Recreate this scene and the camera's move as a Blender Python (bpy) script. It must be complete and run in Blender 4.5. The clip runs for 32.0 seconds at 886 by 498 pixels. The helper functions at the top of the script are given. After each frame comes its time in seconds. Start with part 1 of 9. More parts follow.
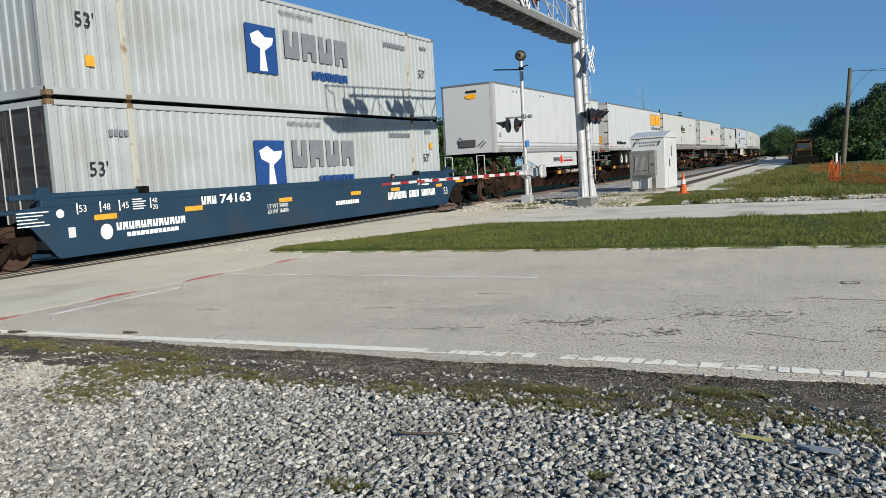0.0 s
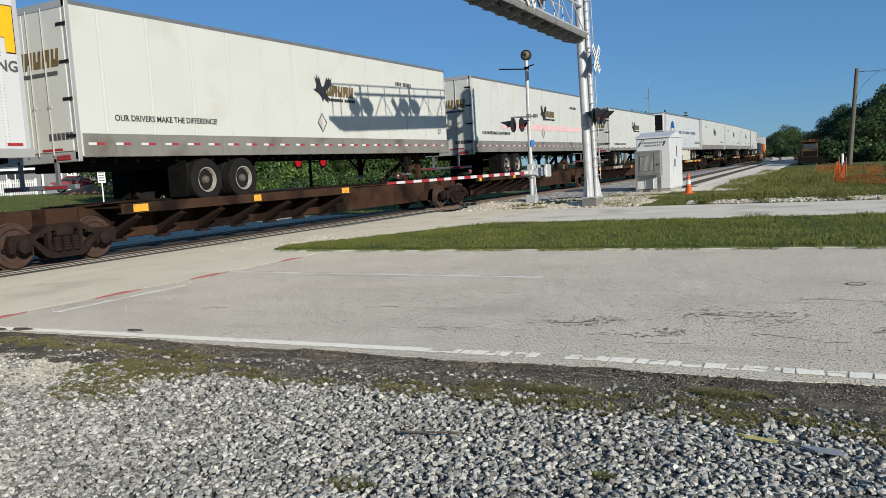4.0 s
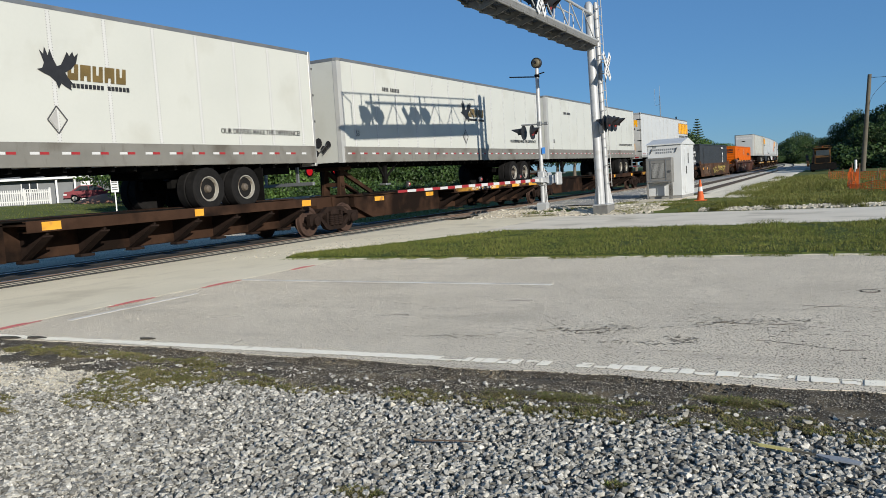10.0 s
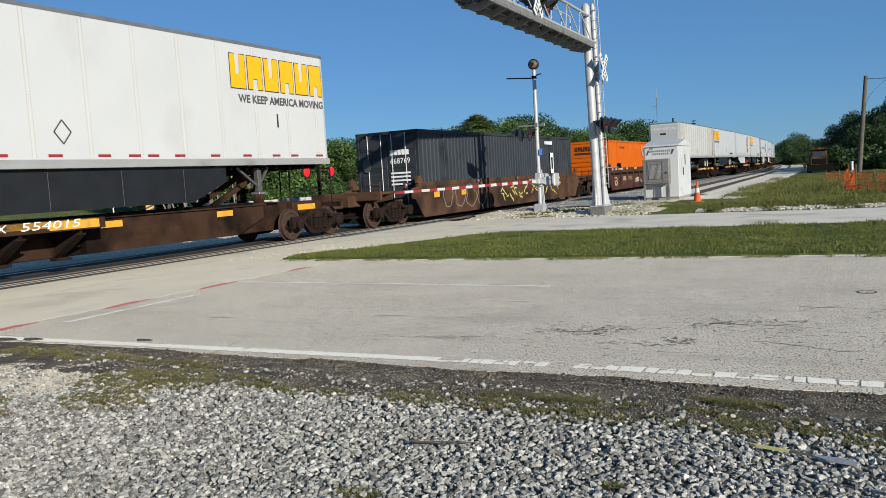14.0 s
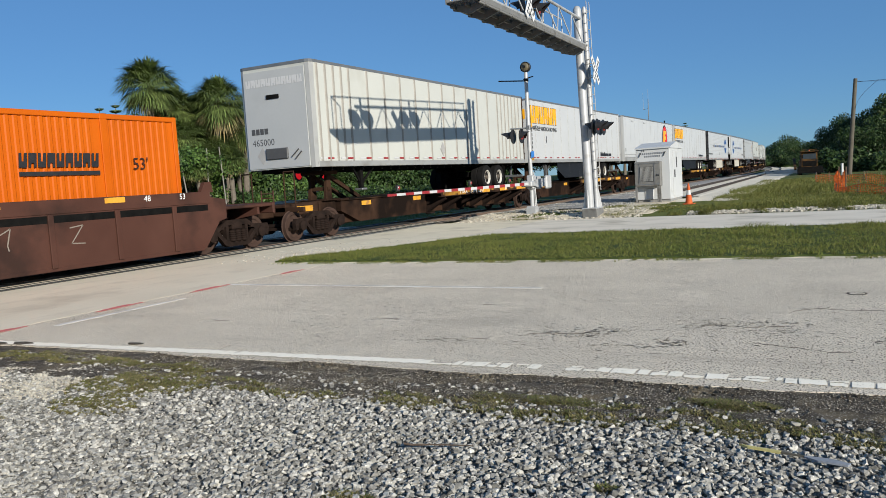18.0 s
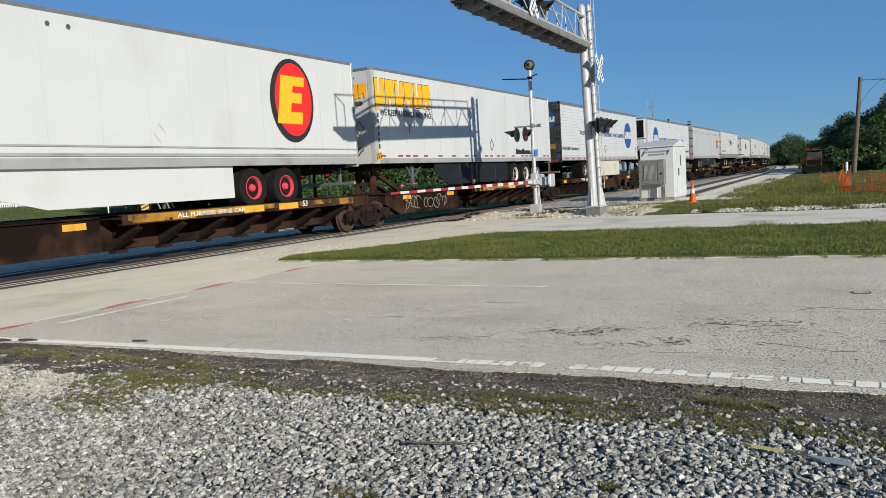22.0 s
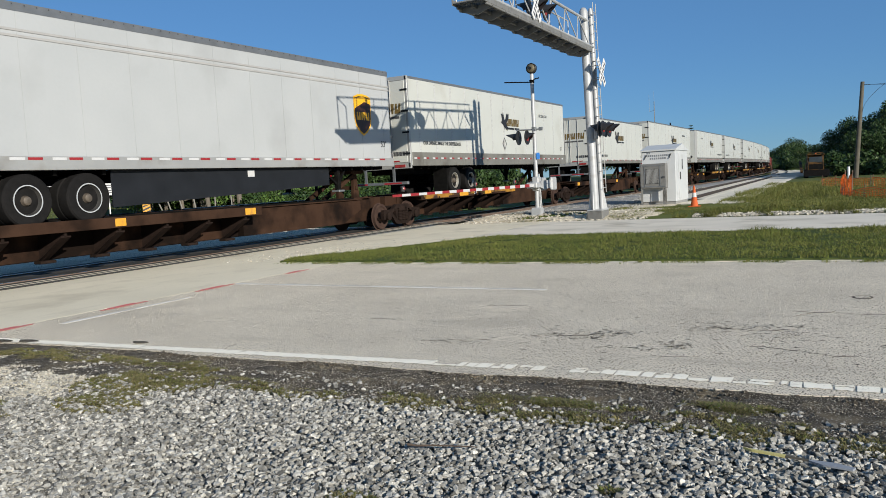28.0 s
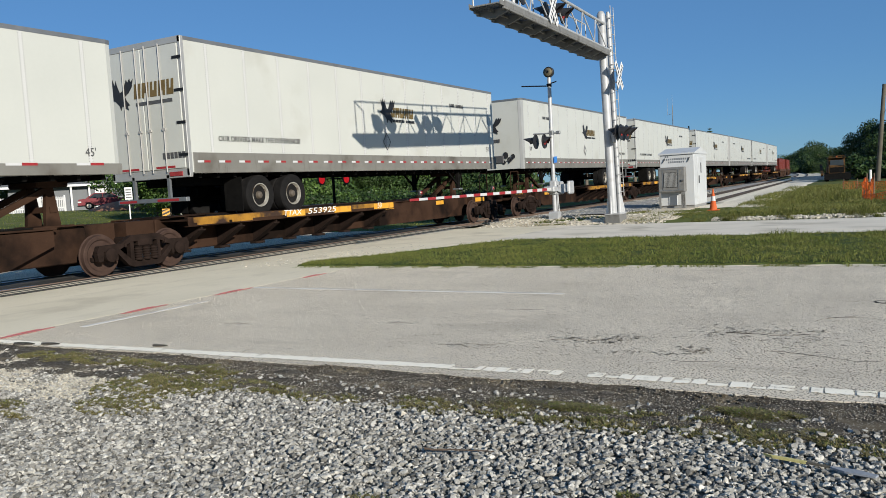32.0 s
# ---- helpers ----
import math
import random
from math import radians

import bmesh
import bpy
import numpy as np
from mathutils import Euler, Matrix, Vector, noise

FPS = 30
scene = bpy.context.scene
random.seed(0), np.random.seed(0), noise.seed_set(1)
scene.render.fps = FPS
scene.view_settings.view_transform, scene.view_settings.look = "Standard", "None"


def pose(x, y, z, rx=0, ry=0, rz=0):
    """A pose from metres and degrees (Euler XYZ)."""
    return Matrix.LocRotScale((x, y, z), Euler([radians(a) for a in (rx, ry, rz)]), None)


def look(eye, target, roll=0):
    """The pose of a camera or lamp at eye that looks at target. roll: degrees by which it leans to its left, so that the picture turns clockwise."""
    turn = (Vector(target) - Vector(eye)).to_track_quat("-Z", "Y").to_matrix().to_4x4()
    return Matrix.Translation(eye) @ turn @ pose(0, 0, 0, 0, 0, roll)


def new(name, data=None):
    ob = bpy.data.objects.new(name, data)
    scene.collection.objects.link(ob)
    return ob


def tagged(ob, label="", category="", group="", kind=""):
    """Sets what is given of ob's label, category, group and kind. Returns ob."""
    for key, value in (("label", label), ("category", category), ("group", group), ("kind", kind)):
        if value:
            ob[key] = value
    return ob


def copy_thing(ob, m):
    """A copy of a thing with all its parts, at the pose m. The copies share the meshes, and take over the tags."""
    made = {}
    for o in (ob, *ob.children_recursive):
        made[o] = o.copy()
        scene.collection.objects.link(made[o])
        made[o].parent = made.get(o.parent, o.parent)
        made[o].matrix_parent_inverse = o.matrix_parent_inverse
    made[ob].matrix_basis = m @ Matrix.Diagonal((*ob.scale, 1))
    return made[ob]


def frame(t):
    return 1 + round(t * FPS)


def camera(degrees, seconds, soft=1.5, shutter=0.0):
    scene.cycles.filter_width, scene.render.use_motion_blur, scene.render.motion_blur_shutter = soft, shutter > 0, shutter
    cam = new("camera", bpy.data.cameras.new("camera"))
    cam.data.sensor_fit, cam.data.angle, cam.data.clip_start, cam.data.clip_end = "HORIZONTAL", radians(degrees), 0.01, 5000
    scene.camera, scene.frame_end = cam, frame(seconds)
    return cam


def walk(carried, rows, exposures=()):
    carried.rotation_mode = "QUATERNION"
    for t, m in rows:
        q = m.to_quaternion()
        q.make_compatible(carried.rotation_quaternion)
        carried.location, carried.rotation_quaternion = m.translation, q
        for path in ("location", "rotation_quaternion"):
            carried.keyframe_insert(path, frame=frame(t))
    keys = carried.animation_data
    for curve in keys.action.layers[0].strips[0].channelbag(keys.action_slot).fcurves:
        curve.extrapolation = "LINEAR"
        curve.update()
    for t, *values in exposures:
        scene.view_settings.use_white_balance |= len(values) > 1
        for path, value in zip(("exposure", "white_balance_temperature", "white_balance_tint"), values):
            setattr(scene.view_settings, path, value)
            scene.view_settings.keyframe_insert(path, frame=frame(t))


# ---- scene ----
# Camera: held in one place, turning a little
EYE = (0.0, 0.0, 1.45)
TURNS = [
    (0, 84.276, 3.376, 27.153), (0.5, 84.194, 3.330, 26.914), (1, 84.225, 3.355, 26.921), (1.5, 84.295, 3.386, 26.923),
    (2, 84.338, 3.372, 26.946), (2.5, 84.316, 3.337, 27.063), (3, 84.264, 3.256, 27.258), (3.5, 84.217, 3.183, 27.478),
    (5.5, 84.545, 3.060, 27.534), (6, 84.686, 3.042, 27.271), (6.5, 84.758, 3.072, 27.104), (7, 84.767, 3.065, 27.101),
    (7.5, 84.816, 3.165, 27.260), (8, 84.826, 3.258, 27.535), (8.5, 84.841, 3.347, 27.837), (9, 84.851, 3.428, 28.117),
    (9.5, 84.837, 3.439, 28.280), (10, 84.870, 3.390, 28.300), (10.5, 84.931, 3.279, 28.149), (11, 84.996, 3.211, 27.928),
    (11.5, 84.996, 3.142, 27.757), (12, 84.906, 3.165, 27.780), (12.5, 84.826, 3.249, 27.975), (13, 84.793, 3.349, 28.155),
    (13.5, 84.857, 3.389, 28.220), (14, 84.950, 3.395, 28.094), (14.5, 85.050, 3.310, 27.942), (16.5, 85.109, 3.283, 27.624),
    (17, 85.125, 3.323, 27.551), (17.5, 85.122, 3.423, 27.506), (18, 85.102, 3.465, 27.529), (18.5, 85.083, 3.507, 27.654),
    (19, 85.077, 3.481, 27.755), (19.5, 85.091, 3.475, 27.815), (20, 85.087, 3.400, 27.796), (20.5, 85.039, 3.395, 27.723),
    (21, 84.992, 3.401, 27.672), (21.5, 84.977, 3.401, 27.707), (22, 84.975, 3.365, 27.788), (22.5, 84.969, 3.403, 27.920),
    (23, 84.908, 3.388, 27.980), (23.5, 84.842, 3.394, 27.972), (24, 84.826, 3.400, 27.868), (24.5, 84.838, 3.361, 27.696),
    (25, 84.885, 3.318, 27.645), (25.5, 84.945, 3.222, 27.694), (27.5, 85.187, 3.172, 28.019), (28, 85.190, 3.113, 27.909),
    (28.5, 85.175, 3.055, 27.888), (29, 85.179, 3.049, 27.973), (29.5, 85.221, 3.063, 28.127), (30, 85.296, 3.085, 28.327),
    (30.5, 85.383, 3.115, 28.529), (31, 85.461, 3.146, 28.819), (31.5, 85.523, 3.183, 29.038), (32, 85.551, 3.206, 29.159),
]
cam = camera(59.04, 32.0, soft=0.4, shutter=0.0)
walk(cam, [(t, pose(*EYE, rx, ry, rz)) for t, rx, ry, rz in TURNS], exposures=((0, 0.28, 6500, 10), (13, 0.28, 6500, 10), (15.5, 0.34, 6500, 10), (17.2, 0.34, 6500, 10), (19, 0.28, 6500, 10), (32, 0.28, 6500, 10)))

# World, sun, exposure
SUN_EL, SUN_AZ = radians(18.9), math.atan2(-3.25, 5.64)
world = bpy.data.worlds.new("world")
scene.world = world
world.use_nodes = True
sky = world.node_tree.nodes.new("ShaderNodeTexSky")
sky.sky_type = "NISHITA"
sky.sun_disc = False
sky.sun_elevation = SUN_EL
sky.sun_rotation = math.pi / 2 - SUN_AZ
sky.altitude, sky.air_density, sky.dust_density, sky.ozone_density = 1200, 1.0, 0.0, 2.6
deep = world.node_tree.nodes.new("ShaderNodeMix")
deep.data_type, deep.blend_type = "RGBA", "MULTIPLY"
deep.inputs[0].default_value, deep.inputs[7].default_value = 1.0, (0.62, 0.96, 1.34, 1)
world.node_tree.links.new(sky.outputs[0], deep.inputs[6])
haze = world.node_tree.nodes.new("ShaderNodeMix")
haze.data_type = "RGBA"
haze.inputs[0].default_value, haze.inputs[7].default_value = 0.42, (2.1, 5.2, 9.9, 1)
world.node_tree.links.new(deep.outputs[2], haze.inputs[6])
world.node_tree.links.new(haze.outputs[2], world.node_tree.nodes["Background"].inputs[0])
world.node_tree.nodes["Background"].inputs[1].default_value = 0.051
sun = new("sun", bpy.data.lights.new("sun", "SUN"))
sun.data.energy, sun.data.angle, sun.data.color = 5.0, radians(0.55), (1.0, 0.945, 0.835)
sun_from = Vector((math.cos(SUN_AZ) * math.cos(SUN_EL), math.sin(SUN_AZ) * math.cos(SUN_EL), math.sin(SUN_EL)))
sun.matrix_world = look(sun_from * 100, (0, 0, 0))

# ---- materials ----


def surf(name, a, b, scale=4.0, rough=0.7, bump=0.15, metal=0.0, fine=60.0, stain=None, stain_scale=0.6, stain_cut=0.55, island=0.0, per_object=0.0, spec=0.4, speck=None, speck_scale=140.0, speck_cut=0.56, speck_soft=0.10, streak=None, streak_size=(0.5, 5.0), streak_cut=0.5, bump_depth=0.01):
    """A surface of two colours at two scales, with grain relief and, where asked, stains and spread between pieces."""
    m = bpy.data.materials.new(name)
    m.use_nodes = True
    nt = m.node_tree
    nd, ln = nt.nodes, nt.links
    bs = nd["Principled BSDF"]
    bs.inputs["Roughness"].default_value, bs.inputs["Metallic"].default_value = rough, metal
    bs.inputs["Specular IOR Level"].default_value = spec
    tc = nd.new("ShaderNodeTexCoord")
    n1 = nd.new("ShaderNodeTexNoise")
    n1.inputs["Scale"].default_value, n1.inputs["Detail"].default_value = scale, 6
    n2 = nd.new("ShaderNodeTexNoise")
    n2.inputs["Scale"].default_value, n2.inputs["Detail"].default_value = fine, 3
    for n in (n1, n2):
        ln.new(tc.outputs["Object"], n.inputs["Vector"])
    mixv = nd.new("ShaderNodeMath")
    mixv.operation = "MULTIPLY_ADD"
    mixv.inputs[1].default_value = 0.45
    ln.new(n2.outputs[0], mixv.inputs[0])
    sub = nd.new("ShaderNodeMath")
    sub.operation = "MULTIPLY_ADD"
    sub.inputs[1].default_value, sub.inputs[2].default_value = 1.5, -0.47
    ln.new(n1.outputs[0], sub.inputs[0])
    ln.new(sub.outputs[0], mixv.inputs[2])
    mix = nd.new("ShaderNodeMix")
    mix.data_type = "RGBA"
    mix.clamp_factor = True
    mix.inputs[6].default_value, mix.inputs[7].default_value = (*a, 1), (*b, 1)
    ln.new(mixv.outputs[0], mix.inputs[0])
    col = mix.outputs[2]
    if stain:
        n3 = nd.new("ShaderNodeTexNoise")
        n3.inputs["Scale"].default_value, n3.inputs["Detail"].default_value = stain_scale, 8
        ln.new(tc.outputs["Object"], n3.inputs["Vector"])
        rp = nd.new("ShaderNodeMapRange")
        rp.inputs[1].default_value, rp.inputs[2].default_value = stain_cut, stain_cut + 0.15
        ln.new(n3.outputs[0], rp.inputs[0])
        mx = nd.new("ShaderNodeMix")
        mx.data_type = "RGBA"
        mx.inputs[7].default_value = (*stain, 1)
        ln.new(rp.outputs[0], mx.inputs[0])
        ln.new(col, mx.inputs[6])
        col = mx.outputs[2]
    if speck:
        n4 = nd.new("ShaderNodeTexNoise")
        n4.inputs["Scale"].default_value, n4.inputs["Detail"].default_value = speck_scale, 2
        ln.new(tc.outputs["Object"], n4.inputs["Vector"])
        rs = nd.new("ShaderNodeMapRange")
        rs.inputs[1].default_value, rs.inputs[2].default_value = speck_cut, speck_cut + speck_soft
        ln.new(n4.outputs[0], rs.inputs[0])
        ms = nd.new("ShaderNodeMix")
        ms.data_type = "RGBA"
        ms.inputs[7].default_value = (*speck, 1)
        ln.new(rs.outputs[0], ms.inputs[0])
        ln.new(col, ms.inputs[6])
        col = ms.outputs[2]
    if streak:
        mp = nd.new("ShaderNodeMapping")
        mp.inputs["Scale"].default_value = (*streak_size, 1.0)
        ln.new(tc.outputs["Object"], mp.inputs["Vector"])
        n5 = nd.new("ShaderNodeTexNoise")
        n5.inputs["Scale"].default_value, n5.inputs["Detail"].default_value = 1.0, 9
        n5.inputs["Roughness"].default_value = 0.68
        ln.new(mp.outputs[0], n5.inputs["Vector"])
        rk = nd.new("ShaderNodeMapRange")
        rk.inputs[1].default_value, rk.inputs[2].default_value = streak_cut, streak_cut + 0.22
        ln.new(n5.outputs[0], rk.inputs[0])
        mk = nd.new("ShaderNodeMix")
        mk.data_type = "RGBA"
        mk.inputs[7].default_value = (*streak, 1)
        ln.new(rk.outputs[0], mk.inputs[0])
        ln.new(col, mk.inputs[6])
        col = mk.outputs[2]
    for amount, node, out in ((island, "ShaderNodeNewGeometry", "Random Per Island"), (per_object, "ShaderNodeObjectInfo", "Random")):
        if amount:
            g = nd.new(node)
            rr = nd.new("ShaderNodeMapRange")
            rr.inputs[3].default_value, rr.inputs[4].default_value = 1 - amount, 1 + amount
            ln.new(g.outputs[out], rr.inputs[0])
            hs = nd.new("ShaderNodeHueSaturation")
            ln.new(rr.outputs[0], hs.inputs["Value"])
            ln.new(col, hs.inputs["Color"])
            col = hs.outputs[0]
    ln.new(col, bs.inputs["Base Color"])
    if bump:
        bp = nd.new("ShaderNodeBump")
        bp.inputs["Strength"].default_value, bp.inputs["Distance"].default_value = bump, bump_depth
        ln.new(n2.outputs[0], bp.inputs["Height"])
        ln.new(bp.outputs[0], bs.inputs["Normal"])
    return m


M = {}
M["road"] = surf("road_asphalt", (0.59, 0.520, 0.412), (0.775, 0.690, 0.552), 0.9, 0.9, 0.8, fine=75, stain=(0.52, 0.462, 0.372), stain_scale=0.5, stain_cut=0.56, speck=(0.12, 0.100, 0.076), speck_scale=62, speck_cut=0.56, speck_soft=0.02, streak=(0.42, 0.366, 0.29), streak_size=(0.35, 2.6), streak_cut=0.54, spec=0.15)
M["chip"] = surf("chip_seal", (0.31, 0.275, 0.215), (0.70, 0.63, 0.51), 20, 0.9, 0.0, island=0.5, spec=0.15)
M["tar"] = surf("broken_tar_edge", (0.028, 0.024, 0.019), (0.115, 0.098, 0.076), 9, 0.95, 1.0, fine=85, stain=(0.15, 0.122, 0.082), stain_scale=3.2, stain_cut=0.52, speck=(0.32, 0.295, 0.245), speck_scale=95, speck_cut=0.57, spec=0.1)
M["crack"] = surf("crack_tar", (0.055, 0.046, 0.037), (0.125, 0.108, 0.088), 9, 0.95, 0.3, spec=0.1)
M["line"] = surf("road_line_paint", (0.94, 0.870, 0.715), (0.97, 0.91, 0.77), 5, 0.9, 0.15, fine=80, stain=(0.62, 0.56, 0.45), stain_scale=9.0, stain_cut=0.60, speck=(0.45, 0.40, 0.32), speck_scale=60, speck_cut=0.64, spec=0.1)
M["faded"] = surf("faded_line_paint", (0.56, 0.54, 0.50), (0.66, 0.64, 0.60), 5, 0.8, 0.3, stain=(0.44, 0.41, 0.37), stain_scale=3.0, stain_cut=0.48)
M["redpaint"] = surf("red_marking_paint", (0.42, 0.07, 0.07), (0.50, 0.22, 0.20), 6, 0.8, 0.3)
M["bed"] = surf("gravel_bed", (0.10, 0.098, 0.090), (0.27, 0.262, 0.245), 45, 0.95, 0.9, fine=110, spec=0.15)
M["sand"] = surf("pale_sand", (0.60, 0.535, 0.41), (0.80, 0.73, 0.585), 5, 0.95, 0.8, fine=60, stain=(0.40, 0.345, 0.25), stain_scale=2.5, stain_cut=0.58, speck=(0.26, 0.23, 0.17), speck_scale=40, speck_cut=0.57, spec=0.15)
M["stone"] = surf("crushed_stone", (0.112, 0.110, 0.101), (0.452, 0.434, 0.387), 38, 0.85, 0.5, fine=150, island=0.62, spec=0.15, speck=(0.60, 0.57, 0.51), speck_scale=70, speck_cut=0.63, bump_depth=0.004)
M["palestone"] = surf("pale_rubble", (0.33, 0.305, 0.25), (0.50, 0.462, 0.385), 14, 0.9, 0.4, fine=60, island=0.35, spec=0.15)
M["ballast"] = surf("track_ballast", (0.154, 0.150, 0.147), (0.294, 0.287, 0.273), 12, 0.9, 0.9, fine=30)
M["ground"] = surf("field_ground", (0.060, 0.085, 0.022), (0.130, 0.140, 0.045), 0.6, 0.95, 0.8, fine=18, stain=(0.20, 0.168, 0.10), stain_scale=0.25, stain_cut=0.6, spec=0.1)
M["turf"] = surf("turf", (0.030, 0.050, 0.013), (0.080, 0.098, 0.030), 1.6, 0.95, 0.8, fine=25, stain=(0.15, 0.135, 0.07), stain_scale=0.8, stain_cut=0.62, spec=0.1)
M["grass"] = surf("grass_blades", (0.054, 0.082, 0.013), (0.150, 0.160, 0.036), 0.9, 0.6, 0.0, island=0.55, spec=0.22)
M["drygrass"] = surf("dry_grass", (0.085, 0.100, 0.020), (0.20, 0.185, 0.060), 1.0, 0.7, 0.0, island=0.4, spec=0.2)
M["weed"] = surf("roadside_weeds", (0.080, 0.076, 0.028), (0.215, 0.180, 0.075), 3.5, 0.7, 0.0, island=0.5)
M["slabcon"] = surf("crossing_concrete", (0.62, 0.555, 0.42), (0.74, 0.665, 0.512), 0.7, 0.85, 0.35, fine=30, stain=(0.54, 0.475, 0.36), stain_scale=0.8, stain_cut=0.55, streak=(0.52, 0.455, 0.35), streak_size=(2.2, 0.5), streak_cut=0.55, speck=(0.36, 0.31, 0.235), speck_scale=45, speck_cut=0.66, spec=0.15)
M["wornyellow"] = surf("worn_yellow_paint", (0.16, 0.075, 0.016), (0.42, 0.21, 0.026), 2.6, 0.6, 0.1, fine=30, stain=(0.038, 0.022, 0.015), stain_scale=2.0, stain_cut=0.43, spec=0.2)
M["crossrub"] = surf("crossing_asphalt", (0.022, 0.022, 0.022), (0.06, 0.057, 0.053), 5, 0.8, 0.4, spec=0.3)
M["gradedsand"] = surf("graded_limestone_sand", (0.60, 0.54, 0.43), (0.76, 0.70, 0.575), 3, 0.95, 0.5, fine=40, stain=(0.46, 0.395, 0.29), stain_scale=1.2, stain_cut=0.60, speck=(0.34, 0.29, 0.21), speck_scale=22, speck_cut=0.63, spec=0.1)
M["whitesand"] = surf("white_sand", (0.52, 0.450, 0.335), (0.69, 0.605, 0.465), 3, 0.95, 0.7, fine=40, stain=(0.38, 0.315, 0.215), stain_scale=0.9, stain_cut=0.55, speck=(0.26, 0.22, 0.155), speck_scale=22, speck_cut=0.60, spec=0.1)
M["farlane"] = surf("far_lane_concrete", (0.61, 0.55, 0.45), (0.745, 0.675, 0.56), 0.8, 0.85, 0.5, fine=30, stain=(0.45, 0.40, 0.315), stain_scale=0.6, stain_cut=0.55, streak=(0.46, 0.41, 0.32), streak_size=(0.3, 1.3), streak_cut=0.54, spec=0.15)
M["paletrunk"] = surf("pale_bark", (0.170, 0.160, 0.140), (0.250, 0.235, 0.210), 5, 0.9, 0.5, fine=30)
M["leaf"] = surf("leaves", (0.026, 0.062, 0.013), (0.088, 0.142, 0.028), 0.5, 0.5, 0.0, island=0.5, spec=0.3)
M["leaf2"] = surf("dark_leaves", (0.013, 0.033, 0.009), (0.045, 0.075, 0.019), 0.4, 0.5, 0.0, island=0.5, spec=0.25)
M["frond"] = surf("palm_fronds", (0.045, 0.078, 0.020), (0.145, 0.185, 0.055), 0.8, 0.5, 0.0, island=0.5, spec=0.3)
M["deadfrond"] = surf("dead_fronds", (0.20, 0.155, 0.065), (0.34, 0.27, 0.13), 1.5, 0.8, 0.0, island=0.35)
M["bark"] = surf("bark", (0.090, 0.073, 0.056), (0.168, 0.146, 0.118), 5, 0.9, 0.8, fine=30)
M["steel"] = surf("galvanised_steel", (0.33, 0.337, 0.34), (0.43, 0.437, 0.44), 5, 0.5, 0.05, metal=0.15, fine=70, stain=(0.26, 0.252, 0.236), stain_scale=2)
M["alu"] = surf("aluminium_paint", (0.485, 0.493, 0.501), (0.563, 0.571, 0.571), 3, 0.4, 0.05, metal=0.35)
M["rail"] = surf("rail_steel", (0.18, 0.12, 0.09), (0.28, 0.20, 0.15), 6, 0.6, 0.2, metal=0.5)
M["brass"] = surf("dull_brass", (0.10, 0.085, 0.055), (0.20, 0.17, 0.11), 10, 0.5, 0.1, metal=0.4)
M["railtop"] = surf("polished_railhead", (0.55, 0.55, 0.56), (0.65, 0.65, 0.66), 6, 0.25, 0.0, metal=1.0)
M["tie"] = surf("timber_tie", (0.12, 0.10, 0.085), (0.22, 0.19, 0.16), 6, 0.9, 0.5)
M["brown"] = surf("railcar_brown", (0.025, 0.0135, 0.0088), (0.056, 0.0305, 0.0195), 1.6, 0.8, 0.15, fine=40, stain=(0.010, 0.0065, 0.005), stain_scale=0.9, stain_cut=0.47, spec=0.06)
M["truck"] = surf("rusty_cast_steel", (0.009, 0.0065, 0.0055), (0.028, 0.018, 0.0145), 5, 0.9, 0.3, fine=45, spec=0.06)
M["wheelface"] = surf("wheel_rust", (0.036, 0.022, 0.018), (0.070, 0.044, 0.034), 7, 0.8, 0.2, spec=0.1)
# Underframe black, also used for shade painted under chords and the cooling unit.
M["dark"] = surf("black_underframe_and_shade", (0.003, 0.003, 0.003), (0.010, 0.0095, 0.009), 6, 0.8, 0.1, spec=0.05)
M["rubber"] = surf("tyre_rubber", (0.005, 0.005, 0.005), (0.016, 0.015, 0.015), 5, 0.9, 0.3, fine=50, spec=0.12)
M["rim"] = surf("wheel_rim", (0.27, 0.245, 0.20), (0.48, 0.455, 0.40), 9, 0.45, 0.1, metal=0.4, stain=(0.11, 0.08, 0.055), stain_scale=5, stain_cut=0.47)
M["hub"] = surf("greasy_hub", (0.05, 0.038, 0.028), (0.15, 0.125, 0.10), 12, 0.55, 0.2, metal=0.3)
M["whiterim"] = surf("white_rim", (0.46, 0.44, 0.39), (0.62, 0.60, 0.55), 9, 0.5, 0.1, stain=(0.17, 0.115, 0.07), stain_scale=6, stain_cut=0.50, spec=0.2)
M["redrim"] = surf("red_rim", (0.50, 0.03, 0.05), (0.60, 0.06, 0.08), 9, 0.4, 0.1)
M["white"] = surf("trailer_white", (0.440, 0.449, 0.449), (0.482, 0.491, 0.492), 0.7, 0.38, 0.02, fine=14, stain=(0.412, 0.415, 0.410), stain_scale=0.5, stain_cut=0.58)
M["cream"] = surf("trailer_cream", (0.432, 0.440, 0.408), (0.477, 0.483, 0.447), 0.7, 0.42, 0.02, fine=14, stain=(0.402, 0.400, 0.360), stain_scale=0.6, stain_cut=0.57)
M["greyside"] = surf("trailer_pale_grey", (0.350, 0.362, 0.366), (0.395, 0.405, 0.407), 0.7, 0.45, 0.02, fine=14, stain=(0.332, 0.340, 0.340), stain_scale=0.5)
M["seam"] = surf("riveted_seam", (0.442, 0.442, 0.429), (0.510, 0.512, 0.499), 3, 0.5, 0.3, fine=40)
M["rivetgrey"] = surf("grey_side_post", (0.282, 0.274, 0.266), (0.376, 0.368, 0.352), 3, 0.5, 0.3, fine=40)
M["crownpost"] = surf("grimy_side_post", (0.22, 0.205, 0.18), (0.32, 0.30, 0.265), 3, 0.6, 0.3, fine=40)
